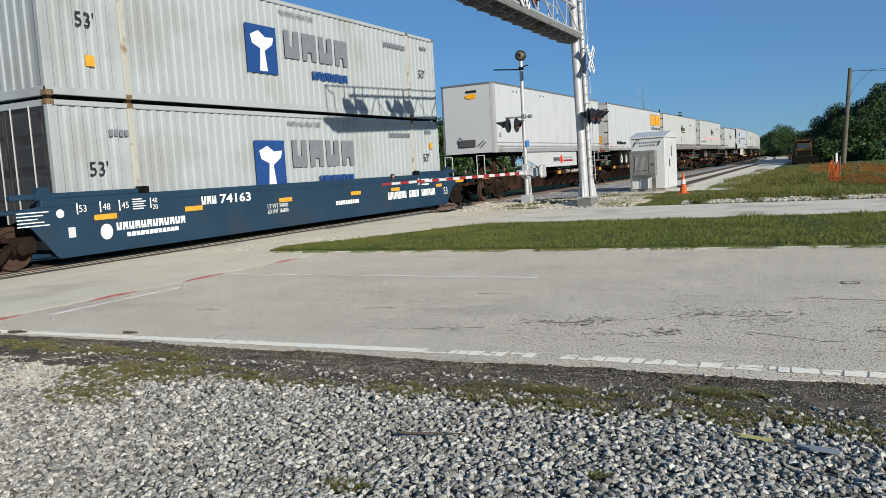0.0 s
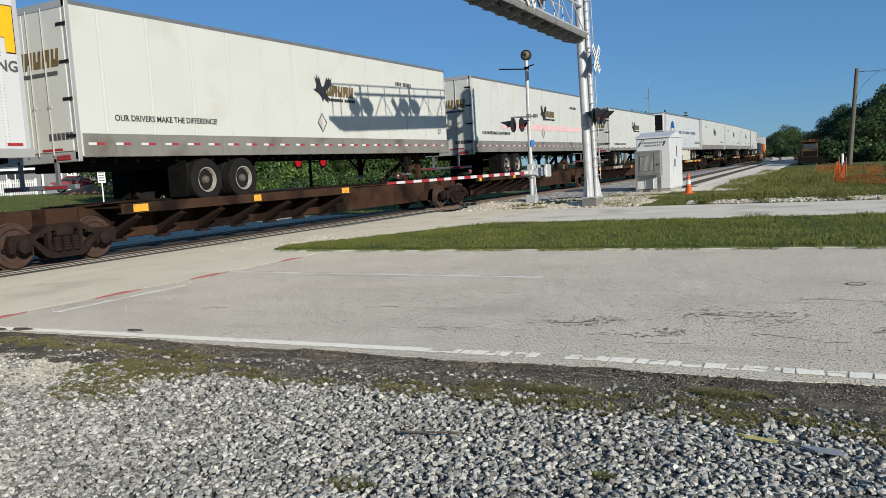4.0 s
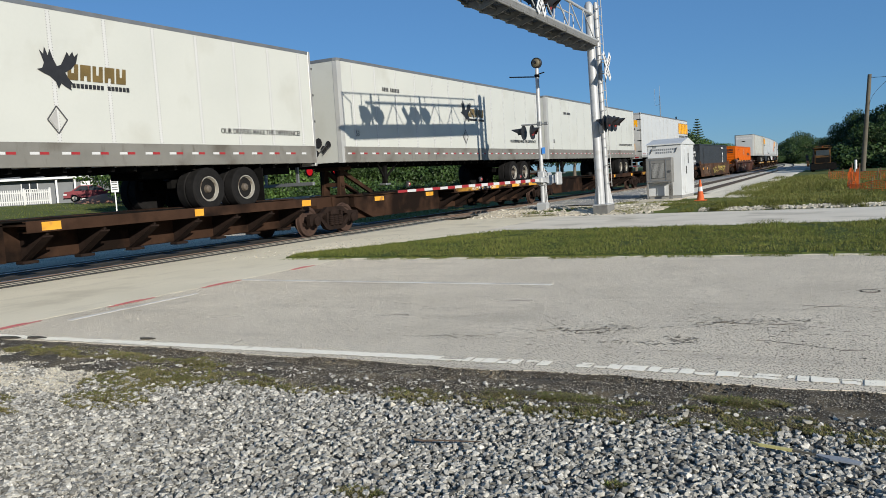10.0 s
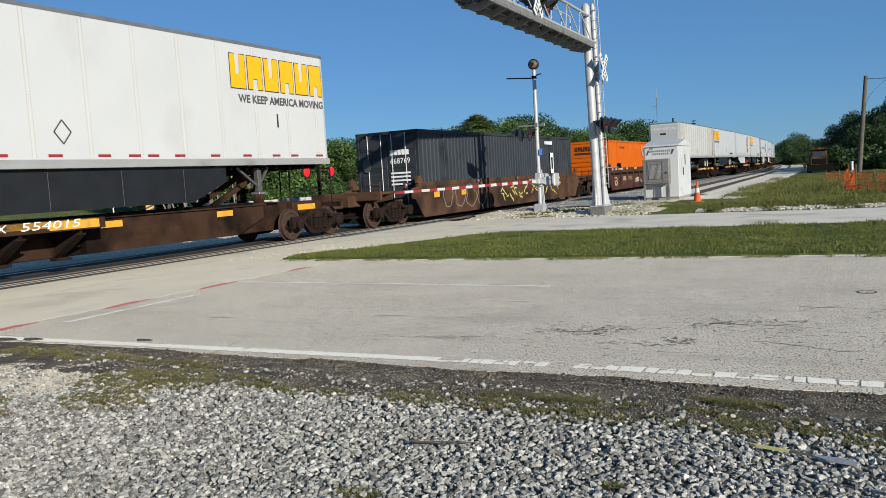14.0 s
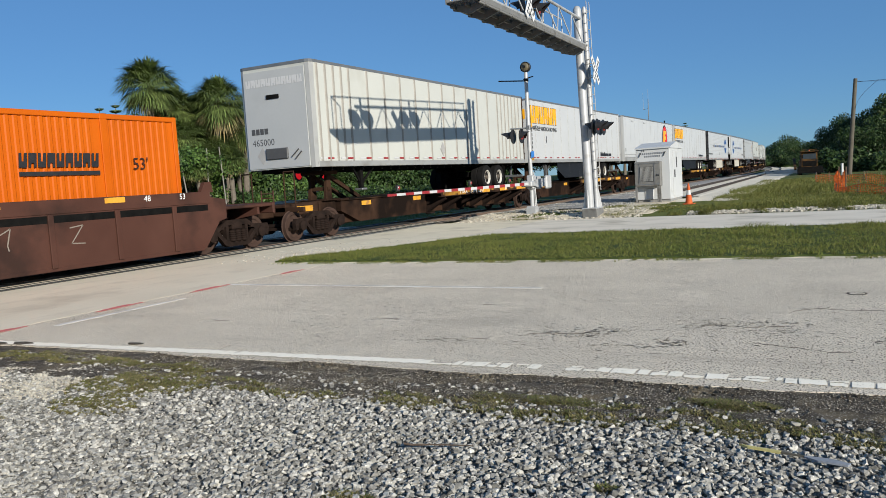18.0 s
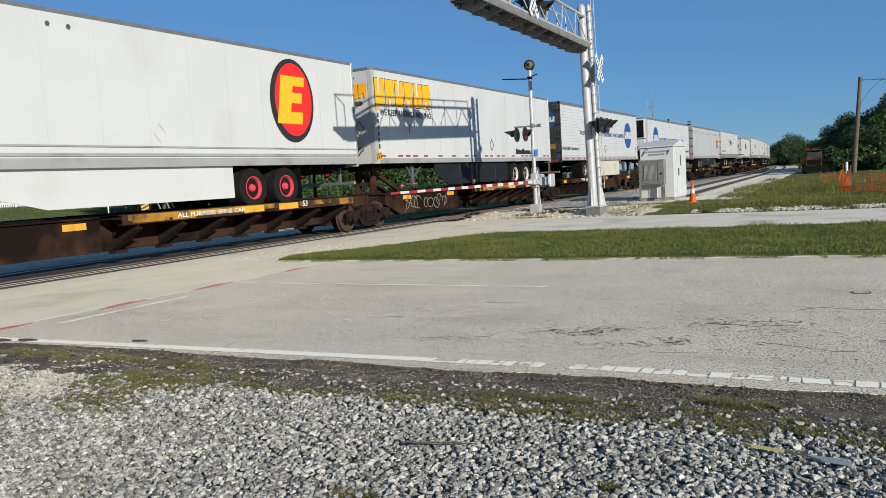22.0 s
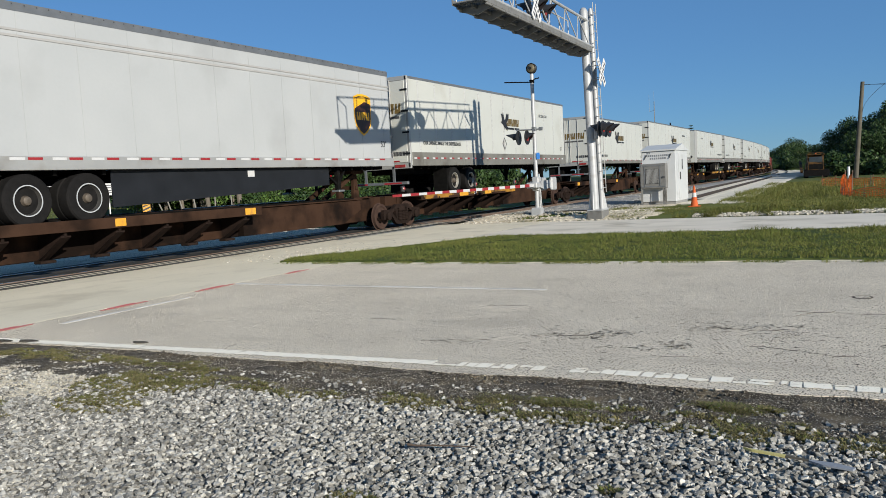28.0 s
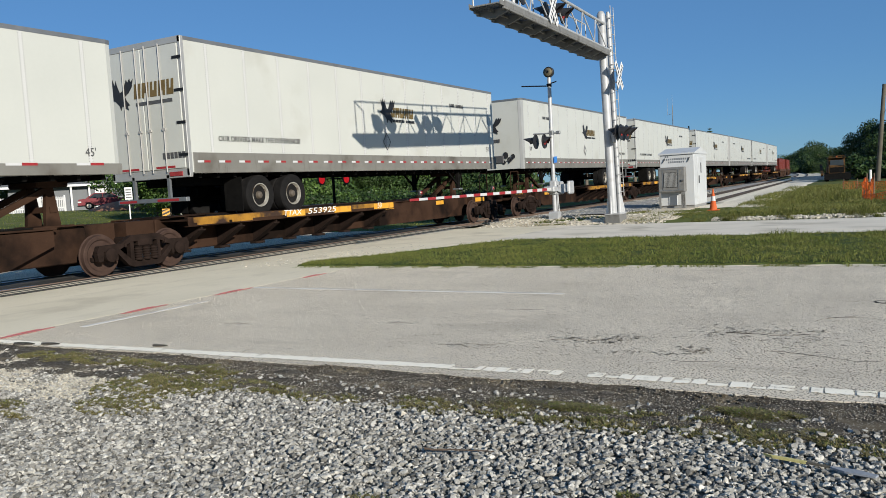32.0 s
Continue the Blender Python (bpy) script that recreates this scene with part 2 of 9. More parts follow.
M["toprail"] = surf("grey_rail", (0.157, 0.165, 0.172), (0.235, 0.243, 0.250), 3, 0.45, 0.05, metal=0.5)
M["botrail"] = surf("aluminium_rail", (0.329, 0.329, 0.321), (0.407, 0.407, 0.391), 2, 0.45, 0.05, metal=0.35, stain=(0.258, 0.243, 0.219), stain_scale=1.0)
M["door"] = surf("door_grey", (0.391, 0.391, 0.383), (0.454, 0.454, 0.439), 1.0, 0.45, 0.05, stain=(0.313, 0.298, 0.274), stain_scale=0.9)
M["darkdoor"] = surf("dark_steel_door", (0.026, 0.027, 0.029), (0.050, 0.051, 0.053), 1.0, 0.65, 0.05, stain=(0.018, 0.018, 0.018), stain_scale=1.2, spec=0.15)
M["skirt"] = surf("black_skirt", (0.007, 0.008, 0.010), (0.015, 0.017, 0.021), 2, 0.6, 0.03, spec=0.2)
M["creamskirt"] = surf("cream_skirt", (0.446, 0.418, 0.346), (0.518, 0.497, 0.432), 1.5, 0.5, 0.05, stain=(0.331, 0.288, 0.216), stain_scale=1.2)
M["redtape"] = surf("red_reflector", (0.230, 0.013, 0.019), (0.300, 0.026, 0.028), 8, 0.5, 0.0)
M["whitetape"] = surf("white_reflector", (0.454, 0.454, 0.454), (0.532, 0.532, 0.532), 8, 0.4, 0.0)
M["yellow"] = surf("yellow_reflector", (0.563, 0.254, 0.015), (0.626, 0.324, 0.040), 5, 0.5, 0.05, stain=(0.353, 0.176, 0.047), stain_scale=3.0)
M["black"] = surf("black_paint", (0.012, 0.012, 0.014), (0.025, 0.025, 0.027), 8, 0.5, 0.0)
M["grey"] = surf("grey_paint", (0.054, 0.054, 0.056), (0.081, 0.081, 0.083), 8, 0.5, 0.0)
M["orangepaint"] = surf("amber_paint", (0.783, 0.328, 0.005), (0.819, 0.400, 0.009), 6, 0.45, 0.0)
M["goldpaint"] = surf("bronze_paint", (0.07, 0.05, 0.017), (0.18, 0.12, 0.04), 2.5, 0.45, 0.0)
M["bluepaint"] = surf("blue_paint", (0.011, 0.056, 0.203), (0.017, 0.079, 0.248), 6, 0.45, 0.0)
M["navypaint"] = surf("navy_paint", (0.010, 0.045, 0.17), (0.016, 0.06, 0.20), 6, 0.45, 0.0)
M["slatepaint"] = surf("slate_paint", (0.13, 0.14, 0.155), (0.19, 0.20, 0.215), 6, 0.45, 0.0)
M["redlogo"] = surf("red_paint", (0.564, 0.014, 0.014), (0.655, 0.027, 0.018), 6, 0.4, 0.0)
M["whitepaint"] = surf("white_lettering", (0.673, 0.673, 0.655), (0.746, 0.746, 0.728), 8, 0.5, 0.0)
M["goldshield"] = surf("gold_paint", (0.70, 0.33, 0.01), (0.78, 0.42, 0.02), 6, 0.4, 0.0)
M["brownshield"] = surf("dark_brown_paint", (0.03, 0.012, 0.008), (0.05, 0.02, 0.012), 6, 0.4, 0.0)
M["pink"] = surf("pink_overspray", (0.60, 0.30, 0.31), (0.56, 0.46, 0.45), 2.2, 0.5, 0.0, fine=14)
M["tan"] = surf("tan_reflector", (0.38, 0.255, 0.135), (0.50, 0.355, 0.205), 4, 0.7, 0.1, stain=(0.16, 0.11, 0.07), stain_scale=5, stain_cut=0.6, spec=0.15)
M["graffiti"] = surf("chalky_graffiti", (0.155, 0.128, 0.105), (0.24, 0.205, 0.17), 4, 0.8, 0.0)
M["graffiti2"] = surf("yellow_graffiti", (0.42, 0.36, 0.08), (0.56, 0.48, 0.14), 4, 0.8, 0.0)
M["wellblue"] = surf("well_car_blue", (0.011, 0.030, 0.055), (0.018, 0.044, 0.076), 1.2, 0.5, 0.03, stain=(0.024, 0.038, 0.054), stain_scale=0.8, spec=0.2)
M["wellbrown"] = surf("well_car_brown", (0.052, 0.022, 0.016), (0.080, 0.036, 0.026), 1.0, 0.65, 0.05, stain=(0.034, 0.018, 0.014), stain_scale=0.9, stain_cut=0.52, spec=0.12)
M["wellrust"] = surf("rusty_well_brown", (0.05, 0.027, 0.017), (0.105, 0.056, 0.034), 1.5, 0.75, 0.15, stain=(0.028, 0.018, 0.014), stain_scale=0.8, stain_cut=0.46, spec=0.10)
M["contwhite"] = surf("container_white", (0.287, 0.312, 0.318), (0.335, 0.363, 0.369), 0.8, 0.55, 0.03, stain=(0.262, 0.272, 0.268), stain_scale=0.5, streak=(0.272, 0.268, 0.248), streak_size=(2.0, 3.5), streak_cut=0.64, spec=0.15)
M["rustcast"] = surf("rusty_casting", (0.10, 0.062, 0.036), (0.22, 0.15, 0.095), 14, 0.85, 0.3, stain=(0.05, 0.032, 0.022), stain_scale=9, spec=0.1)
M["contpost"] = surf("container_post", (0.335, 0.328, 0.290), (0.385, 0.378, 0.340), 2, 0.6, 0.05, stain=(0.215, 0.150, 0.095), stain_scale=3.5, stain_cut=0.57, spec=0.15)
M["contorange"] = surf("container_orange", (0.43, 0.078, 0.002), (0.49, 0.102, 0.003), 0.8, 0.5, 0.03, stain=(0.40, 0.086, 0.005), stain_scale=0.7, spec=0.15)
M["contblack"] = surf("container_charcoal", (0.022, 0.026, 0.031), (0.036, 0.041, 0.048), 0.8, 0.5, 0.03, stain=(0.015, 0.016, 0.018), stain_scale=0.9, spec=0.2)
M["contred"] = surf("container_red", (0.109, 0.015, 0.009), (0.136, 0.024, 0.015), 0.8, 0.45, 0.03)
M["cabinet"] = surf("cabinet_grey_white", (0.44, 0.452, 0.455), (0.51, 0.52, 0.52), 1.2, 0.5, 0.03, stain=(0.36, 0.355, 0.335), stain_scale=1.4, stain_cut=0.58)
M["unitgrey"] = surf("weathered_unit_grey", (0.13, 0.128, 0.12), (0.19, 0.187, 0.178), 3, 0.6, 0.1, stain=(0.09, 0.085, 0.075), stain_scale=2)
M["louver"] = surf("louvre_grey", (0.20, 0.20, 0.192), (0.27, 0.268, 0.258), 3, 0.6, 0.1)
M["conecol"] = surf("cone_orange", (0.46, 0.075, 0.018), (0.55, 0.13, 0.04), 4, 0.7, 0.05, spec=0.2)
M["net"] = surf("orange_net", (0.66, 0.10, 0.015), (0.78, 0.17, 0.03), 3, 0.6, 0.0, island=0.2)
M["wood"] = surf("weathered_wood", (0.075, 0.068, 0.052), (0.135, 0.122, 0.098), 3, 0.9, 0.5, fine=25, spec=0.15)
M["redlens"] = surf("red_lens", (0.20, 0.02, 0.02), (0.28, 0.04, 0.04), 8, 0.25, 0.0)
M["housewall"] = surf("house_wall_grey", (0.13, 0.138, 0.146), (0.17, 0.178, 0.186), 1.0, 0.8, 0.1)
M["roof"] = surf("roof_pale", (0.13, 0.128, 0.122), (0.175, 0.172, 0.166), 1.0, 0.8, 0.1)
M["whitewood"] = surf("white_paint", (0.581, 0.581, 0.572), (0.651, 0.651, 0.642), 3, 0.6, 0.05)
M["glass"] = surf("window_glass", (0.02, 0.025, 0.03), (0.04, 0.045, 0.05), 2, 0.08, 0.0, spec=0.6)
M["carred"] = surf("car_red", (0.13, 0.008, 0.014), (0.17, 0.012, 0.02), 3, 0.3, 0.0, spec=0.5)
M["reddirt"] = surf("red_dirt", (0.28, 0.12, 0.07), (0.40, 0.20, 0.12), 2, 0.95, 0.6)
M["machine"] = surf("machine_ochre", (0.060, 0.030, 0.010), (0.120, 0.062, 0.018), 1.5, 0.7, 0.1, stain=(0.012, 0.010, 0.008), stain_scale=1.4, stain_cut=0.44, spec=0.15)
M["wire"] = surf("cable_black", (0.02, 0.02, 0.02), (0.04, 0.04, 0.04), 8, 0.6, 0.0)
M["bluesign"] = surf("blue_sign", (0.04, 0.20, 0.62), (0.06, 0.26, 0.70), 8, 0.4, 0.0)
M["concrete"] = surf("concrete", (0.40, 0.39, 0.36), (0.52, 0.50, 0.47), 2, 0.9, 0.3)
M["stick"] = surf("painted_lath", (0.46, 0.40, 0.14), (0.58, 0.52, 0.22), 6, 0.8, 0.2)
M["tarchip"] = surf("tarry_chips", (0.045, 0.039, 0.032), (0.36, 0.33, 0.275), 30, 0.95, 0.2, island=0.7, spec=0.1)
M["darkrim"] = surf("dark_wheel_disc", (0.022, 0.021, 0.02), (0.05, 0.048, 0.045), 9, 0.5, 0.1)
M["silvercar"] = surf("car_silver", (0.36, 0.37, 0.38), (0.42, 0.43, 0.44), 3, 0.3, 0.0, metal=0.3)
M["twig"] = surf("dead_twig", (0.045, 0.030, 0.022), (0.12, 0.085, 0.06), 12, 0.9, 0.3)
M["slate"] = surf("weathered_lath", (0.20, 0.22, 0.25), (0.30, 0.32, 0.35), 6, 0.8, 0.2)

# ---- mesh helpers ----


class Geo:
    """Gathers plain solids into one mesh."""

    def __init__(self):
        self.v, self.f = [], []

    def add(self, vs, fs):
        n = len(self.v)
        self.v += vs
        self.f += [tuple(i + n for i in f) for f in fs]
        return self

    def box(self, x0, x1, y0, y1, z0, z1, c=0.0):
        if not c:
            vs = [(x, y, z) for z in (z0, z1) for y in (y0, y1) for x in (x0, x1)]
            return self.add(vs, [(0, 2, 3, 1), (4, 5, 7, 6), (0, 1, 5, 4), (2, 6, 7, 3), (0, 4, 6, 2), (1, 3, 7, 5)])
        c = min(c, (x1 - x0) / 3, (y1 - y0) / 3, (z1 - z0) / 3)
        vs = []
        for ax in range(3):
            for s2 in (0, 1):
                for s1 in (0, 1):
                    for s0 in (0, 1):
                        p = []
                        for k, (lo, hi, s) in enumerate(((x0, x1, s0), (y0, y1, s1), (z0, z1, s2))):
                            d = 0 if k == ax else c
                            p.append(hi - d if s else lo + d)
                        vs.append(tuple(p))
        i = lambda ax, a, b, d: ax * 8 + d * 4 + b * 2 + a
        fs = []
        for s in (0, 1):
            q = [i(0, s, 0, 0), i(0, s, 1, 0), i(0, s, 1, 1), i(0, s, 0, 1)]
            fs.append(tuple(q if s else q[::-1]))
            q = [i(1, 0, s, 0), i(1, 0, s, 1), i(1, 1, s, 1), i(1, 1, s, 0)]
            fs.append(tuple(q if s else q[::-1]))
            q = [i(2, 0, 0, s), i(2, 1, 0, s), i(2, 1, 1, s), i(2, 0, 1, s)]
            fs.append(tuple(q if s else q[::-1]))
        for a in (0, 1):
            for b in (0, 1):
                q = [i(0, a, b, 0), i(1, a, b, 0), i(1, a, b, 1), i(0, a, b, 1)]
                fs.append(tuple(q if (a + b) % 2 else q[::-1]))
                q = [i(1, 0, a, b), i(2, 0, a, b), i(2, 1, a, b), i(1, 1, a, b)]
                fs.append(tuple(q if (a + b) % 2 == 0 else q[::-1]))
                q = [i(0, a, 0, b), i(0, a, 1, b), i(2, a, 1, b), i(2, a, 0, b)]
                fs.append(tuple(q if (a + b) % 2 == 0 else q[::-1]))
        for a in (0, 1):
            for b in (0, 1):
                for d in (0, 1):
                    q = [i(0, a, b, d), i(1, a, b, d), i(2, a, b, d)]
                    fs.append(tuple(q if (a + b + d) % 2 else q[::-1]))
        return self.add(vs, fs)

    def rod(self, p, q, r, r2=None, n=8, cap=True):
        p, q = Vector(p), Vector(q)
        r2 = r if r2 is None else r2
        d = (q - p).normalized()
        u = d.orthogonal().normalized()
        w = d.cross(u)
        vs = []
        for c, rr in ((p, r), (q, r2)):
            for k in range(n):
                a = 2 * math.pi * k / n
                vs.append(tuple(c + (u * math.cos(a) + w * math.sin(a)) * rr))
        fs = [(k, (k + 1) % n, n + (k + 1) % n, n + k) for k in range(n)]
        if cap:
            fs += [tuple(range(n))[::-1], tuple(range(n, 2 * n))]
        return self.add(vs, fs)

    def bar(self, p, q, w, h):
        """A square bar from p to q, w wide and h high."""
        p, q = Vector(p), Vector(q)
        d = (q - p).normalized()
        u = d.cross(Vector((0, 0, 1)))
        u = u.normalized() if u.length > 1e-4 else Vector((1, 0, 0))
        k = u.cross(d)
        vs = [tuple(c + u * (a * w / 2) + k * (b * h / 2)) for c in (p, q) for a, b in ((-1, -1), (1, -1), (1, 1), (-1, 1))]
        return self.add(vs, [(0, 1, 2, 3)[::-1], (4, 5, 6, 7), (0, 1, 5, 4), (1, 2, 6, 5), (2, 3, 7, 6), (3, 0, 4, 7)])

    def lathe(self, prof, axis="x", at=(0, 0, 0), n=20):
        """Turns (along, radius) pairs round an axis through a place."""
        vs = []
        for a, r in prof:
            for k in range(n):
                t = 2 * math.pi * k / n
                c, s = r * math.cos(t), r * math.sin(t)
                p = (a, c, s) if axis == "x" else (s, a, c) if axis == "y" else (c, s, a)
                vs.append((p[0] + at[0], p[1] + at[1], p[2] + at[2]))
        fs = []
        for j in range(len(prof) - 1):
            for k in range(n):
                fs.append((j * n + k, j * n + (k + 1) % n, (j + 1) * n + (k + 1) % n, (j + 1) * n + k))
        fs += [tuple(range(n))[::-1], tuple(range((len(prof) - 1) * n, len(prof) * n))]
        return self.add(vs, fs)

    def prism(self, pts, x0, x1, axis="x"):
        """A flat outline of (y, z) pairs drawn out along x, or of (x, z) pairs along y."""
        n = len(pts)
        vs = [(x, a, b) if axis == "x" else (a, x, b) if axis == "y" else (a, b, x) for x in (x0, x1) for a, b in pts]
        return self.add(vs, [tuple(range(n))[::-1], tuple(range(n, 2 * n))] + [(k, (k + 1) % n, n + (k + 1) % n, n + k) for k in range(n)])

    def mesh(self, name, smooth=False):
        me = bpy.data.meshes.new(name)
        me.from_pydata(self.v, [], self.f)
        bm = bmesh.new()
        bm.from_mesh(me)
        bmesh.ops.recalc_face_normals(bm, faces=bm.faces)
        bm.to_mesh(me)
        bm.free()
        if smooth:
            me.shade_smooth()
            me.set_sharp_from_angle(angle=radians(35))
        return me


STORE = {}


def made(key, build):
    """Builds a mesh once and returns it again for the same key."""
    if key not in STORE:
        STORE[key] = build()
    return STORE[key]


def part(name, data, material, parent=None, label="", m=None):
    """Links one mesh (or what Geo gathered) as an object, under a thing or a part."""
    me = data.mesh(name) if isinstance(data, Geo) else data
    if not me.materials:
        me.materials.append(material)
    elif me.materials[0] is not material:
        me = made((me.name, material.name), me.copy)
        me.materials[0] = material
    ob = new(name, me)
    if parent:
        ob.parent = parent
    if m is not None:
        ob.matrix_basis = m
    if label:
        ob["label"] = label
    return ob


def thing(name, label, category, m=None, group="", kind=""):
    ob = new(name)
    ob.empty_display_size = 0.2
    if m is not None:
        ob.matrix_basis = m
    return tagged(ob, label, category, group, kind)


def on_side(x, y, z):
    """Flat work that faces +x, read along +y."""
    return Matrix(((0, 0, 1, x), (1, 0, 0, y), (0, 1, 0, z), (0, 0, 0, 1)))


def on_near(x, y, z):
    """Flat work that faces -y, read along +x."""
    return Matrix(((1, 0, 0, x), (0, 0, -1, y), (0, 1, 0, z), (0, 0, 0, 1)))


def lettering(text, size, slant=0.0, wide=1.0, bold=0.0):
    def build():
        cu = bpy.data.curves.new("letters", "FONT")
        cu.body, cu.size, cu.shear, cu.extrude, cu.resolution_u, cu.offset = text, size * 1.38, slant, 0.001, 2, bold * size
        ob = bpy.data.objects.new("letters", cu)
        me = bpy.data.meshes.new_from_object(ob)
        bpy.data.objects.remove(ob)
        xs = [v.co.x for v in me.vertices]
        for v in me.vertices:
            v.co.x = (v.co.x - min(xs)) * wide
        return me
    return made(("text", text, size, slant, wide, bold), build)


def fitted(text, size, width, slant=0.0, bold=0.0):
    """Letters of one height, drawn in or out to a width."""
    me = lettering(text, size, slant)
    return lettering(text, size, slant, width / max(v.co.x for v in me.vertices), bold)


def flat(*outlines, thick=0.003):
    """Thin plates from outlines of (x, y) pairs."""
    g = Geo()
    for pts in outlines:
        g.prism(pts, 0, thick, axis="z")
    return g


def oval(cx, cy, rx, ry, n=28):
    return [(cx + rx * math.cos(2 * math.pi * k / n), cy + ry * math.sin(2 * math.pi * k / n)) for k in range(n)]


def slabs(n, w, h, gap, slant=0.0, notch=True):
    """A row of n plain blocks that stands for a painted name."""
    out = []
    for k in range(n):
        x = k * (w + gap)
        s = slant * h
        if notch and k % 2 == 0:
            out.append([(x, 0), (x + w, 0), (x + w + s, h), (x + w * 0.64 + s, h), (x + w * 0.60 + s * 0.4, h * 0.42), (x + w * 0.36 + s * 0.4, h * 0.42), (x + w * 0.34 + s, h), (x + s, h)])
        elif notch:
            out.append([(x, 0), (x + w * 0.33, 0), (x + w * 0.36 + s * 0.3, h * 0.32), (x + w * 0.64 + s * 0.3, h * 0.32), (x + w * 0.66, 0), (x + w, 0), (x + w + s, h), (x + s, h)])
        else:
            out.append([(x, 0), (x + w, 0), (x + w + s, h), (x + s, h)])
    return out


def word_blocks(letters, gap, slant=0.0):
    """A row of plain blocks of given widths and heights that stands for a word."""
    out, x = [], 0.0
    for w, h in letters:
        out.append([(x, 0), (x + w, 0), (x + w + slant * h, h), (x + slant * h, h)])
        x += w + gap
    return out


def blocks(name, outlines, material, parent, label, m, thick=0.003):
    """One flat plate for each outline."""
    for pts in outlines:
        part(name, flat(pts, thick=thick), material, parent, label, m)


def bars(name, outlines, material, parent, label, m, thick=0.003):
    """A row of marks too small to tell apart, as one part."""
    return tagged(part(name, flat(*outlines, thick=thick), material, parent, label, m), kind="stuff")

# ---- ground, roads and track ----


def smooth(a, b, x):
    t = min(1, max(0, (x - a) / (b - a)))
    return t * t * (3 - 2 * t)


def height(x, y):
    h = -0.06
    h += 0.20 * smooth(24.6, 26.6, y) * smooth(-13.0, -12.0, x)
    h += 1.35 * smooth(-24, -62, x) * smooth(-40, 20, y)
    h -= 0.25 * smooth(-17.0, -19.0, x) * smooth(25, 27, y) * (1 - smooth(-24, -40, x))
    return h


def sheet(name, xs, ys, zf, material):
    g = Geo()
    g.v = [(x, y, zf(x, y)) for y in ys for x in xs]
    n = len(xs)
    g.f = [(j * n + i, j * n + i + 1, (j + 1) * n + i + 1, (j + 1) * n + i) for j in range(len(ys) - 1) for i in range(n - 1)]
    me = g.mesh(name)
    me.shade_smooth()
    return part(name, me, material)


def spread(*spans):
    out = []
    for a, b, n in spans:
        out += [a + (b - a) * k / n for k in range(n)]
    return out + [spans[-1][1]]


XS = spread((-4000, -400, 6), (-400, -80, 10), (-80, -10, 70), (-10, 12, 22), (12, 100, 12), (100, 4000, 8))
YS = spread((-4000, -300, 6), (-300, 0, 10), (0, 24, 12), (24, 30, 24), (30, 130, 50), (130, 600, 20), (600, 4000, 6))
ground = sheet("ground", XS, YS, height, M["ground"])
tagged(ground, "uneven grassy ground with bare dry patches", "ground", kind="structure")


def near_edge(x):
    """The broken near edge of the road."""
    return 5.32 + 0.026 * max(x, -12) + 0.06 * noise.noise((x * 0.9, 3.1, 0)) + 0.045 * noise.noise((x * 4.3, 7.7, 0)) + 0.02 * noise.noise((x * 15, 1.7, 0))


def slab(name, xs, lo, hi, top, thick, material, parent=None, label=""):
    """A paved slab between two edge lines."""
    g = Geo()
    for x in xs:
        g.v += [(x, lo(x), top), (x, hi(x), top), (x, hi(x), top - thick), (x, lo(x), top - thick)]
    for i in range(len(xs) - 1):
        a, b = i * 4, i * 4 + 4
        g.f += [(a, b, b + 1, a + 1), (a + 1, b + 1, b + 2, a + 2), (a + 2, b + 2, b + 3, a + 3), (a + 3, b + 3, b, a)]
    return part(name, g, material, parent, label)


road_xs = spread((-90, -12, 20), (-12, 6, 260), (6, 90, 20))
road = tagged(slab("road", road_xs, near_edge, lambda x: 24.35 + 0.012 * max(-12, min(x, 4)) + 0.08 * noise.noise((x * 0.7, 9, 0)), 0.0, 0.09, M["road"]), "pale worn asphalt road with a crumbling edge", "road", kind="structure")
def shoulder_z(x, y):
    lo = 4.36 + 0.035 * x + 0.10 * noise.noise((x * 1.1, 5, 0)) + 0.06 * noise.noise((x * 5, 2, 0))
    lift = smooth(lo, lo + 0.25, y)
    z = -0.065 + 0.05 * lift + 0.02 * noise.noise((x * 3.1, y * 6, 1)) + 0.012 * noise.noise((x * 11, y * 16, 4))
    return min(z, -0.004) if y < near_edge(x) - 0.05 else -0.006


shoulder = sheet("shoulder", spread((-40, -9, 20), (-9, 3, 300), (3, 40, 20)), spread((4.0, 5.5, 50)), shoulder_z, M["tar"])
tagged(shoulder, "dark broken tar along the road edge", "road edge", kind="structure")
gravel_bed = tagged(slab("gravel_bed", spread((-30, 30, 40)), lambda x: -6.0, lambda x: 4.75, -0.04, 0.05, M["bed"]), "dusty bed under crushed grey stone", "ground", kind="structure")


def sandy(x, y):
    """How sandy the roadside is: over nought on the bare patch."""
    return 0.62 * smooth(-4.9, -5.9, x) * smooth(3.1, 3.9, y + 0.12 * (x + 5)) * (1 - 0.6 * smooth(4.75, 4.95, y)) + smooth(2.9, 3.5, y) * (0.6 * noise.noise((x * 1.3, y * 2.6, 9)) + 0.35 * noise.noise((x * 4, y * 7, 3))) - 0.38


sandy_patch = sheet("sandy_patch", spread((-16, -8, 30), (-8, -3.2, 120)), spread((2.6, 5.1, 60)), lambda x, y: -0.082 + 0.058 * smooth(-0.2, 0.25, sandy(x, y)) + 0.008 * noise.noise((x * 9, y * 9, 2)), M["sand"])
tagged(sandy_patch, "pale sandy patch at the roadside", "ground", kind="structure")


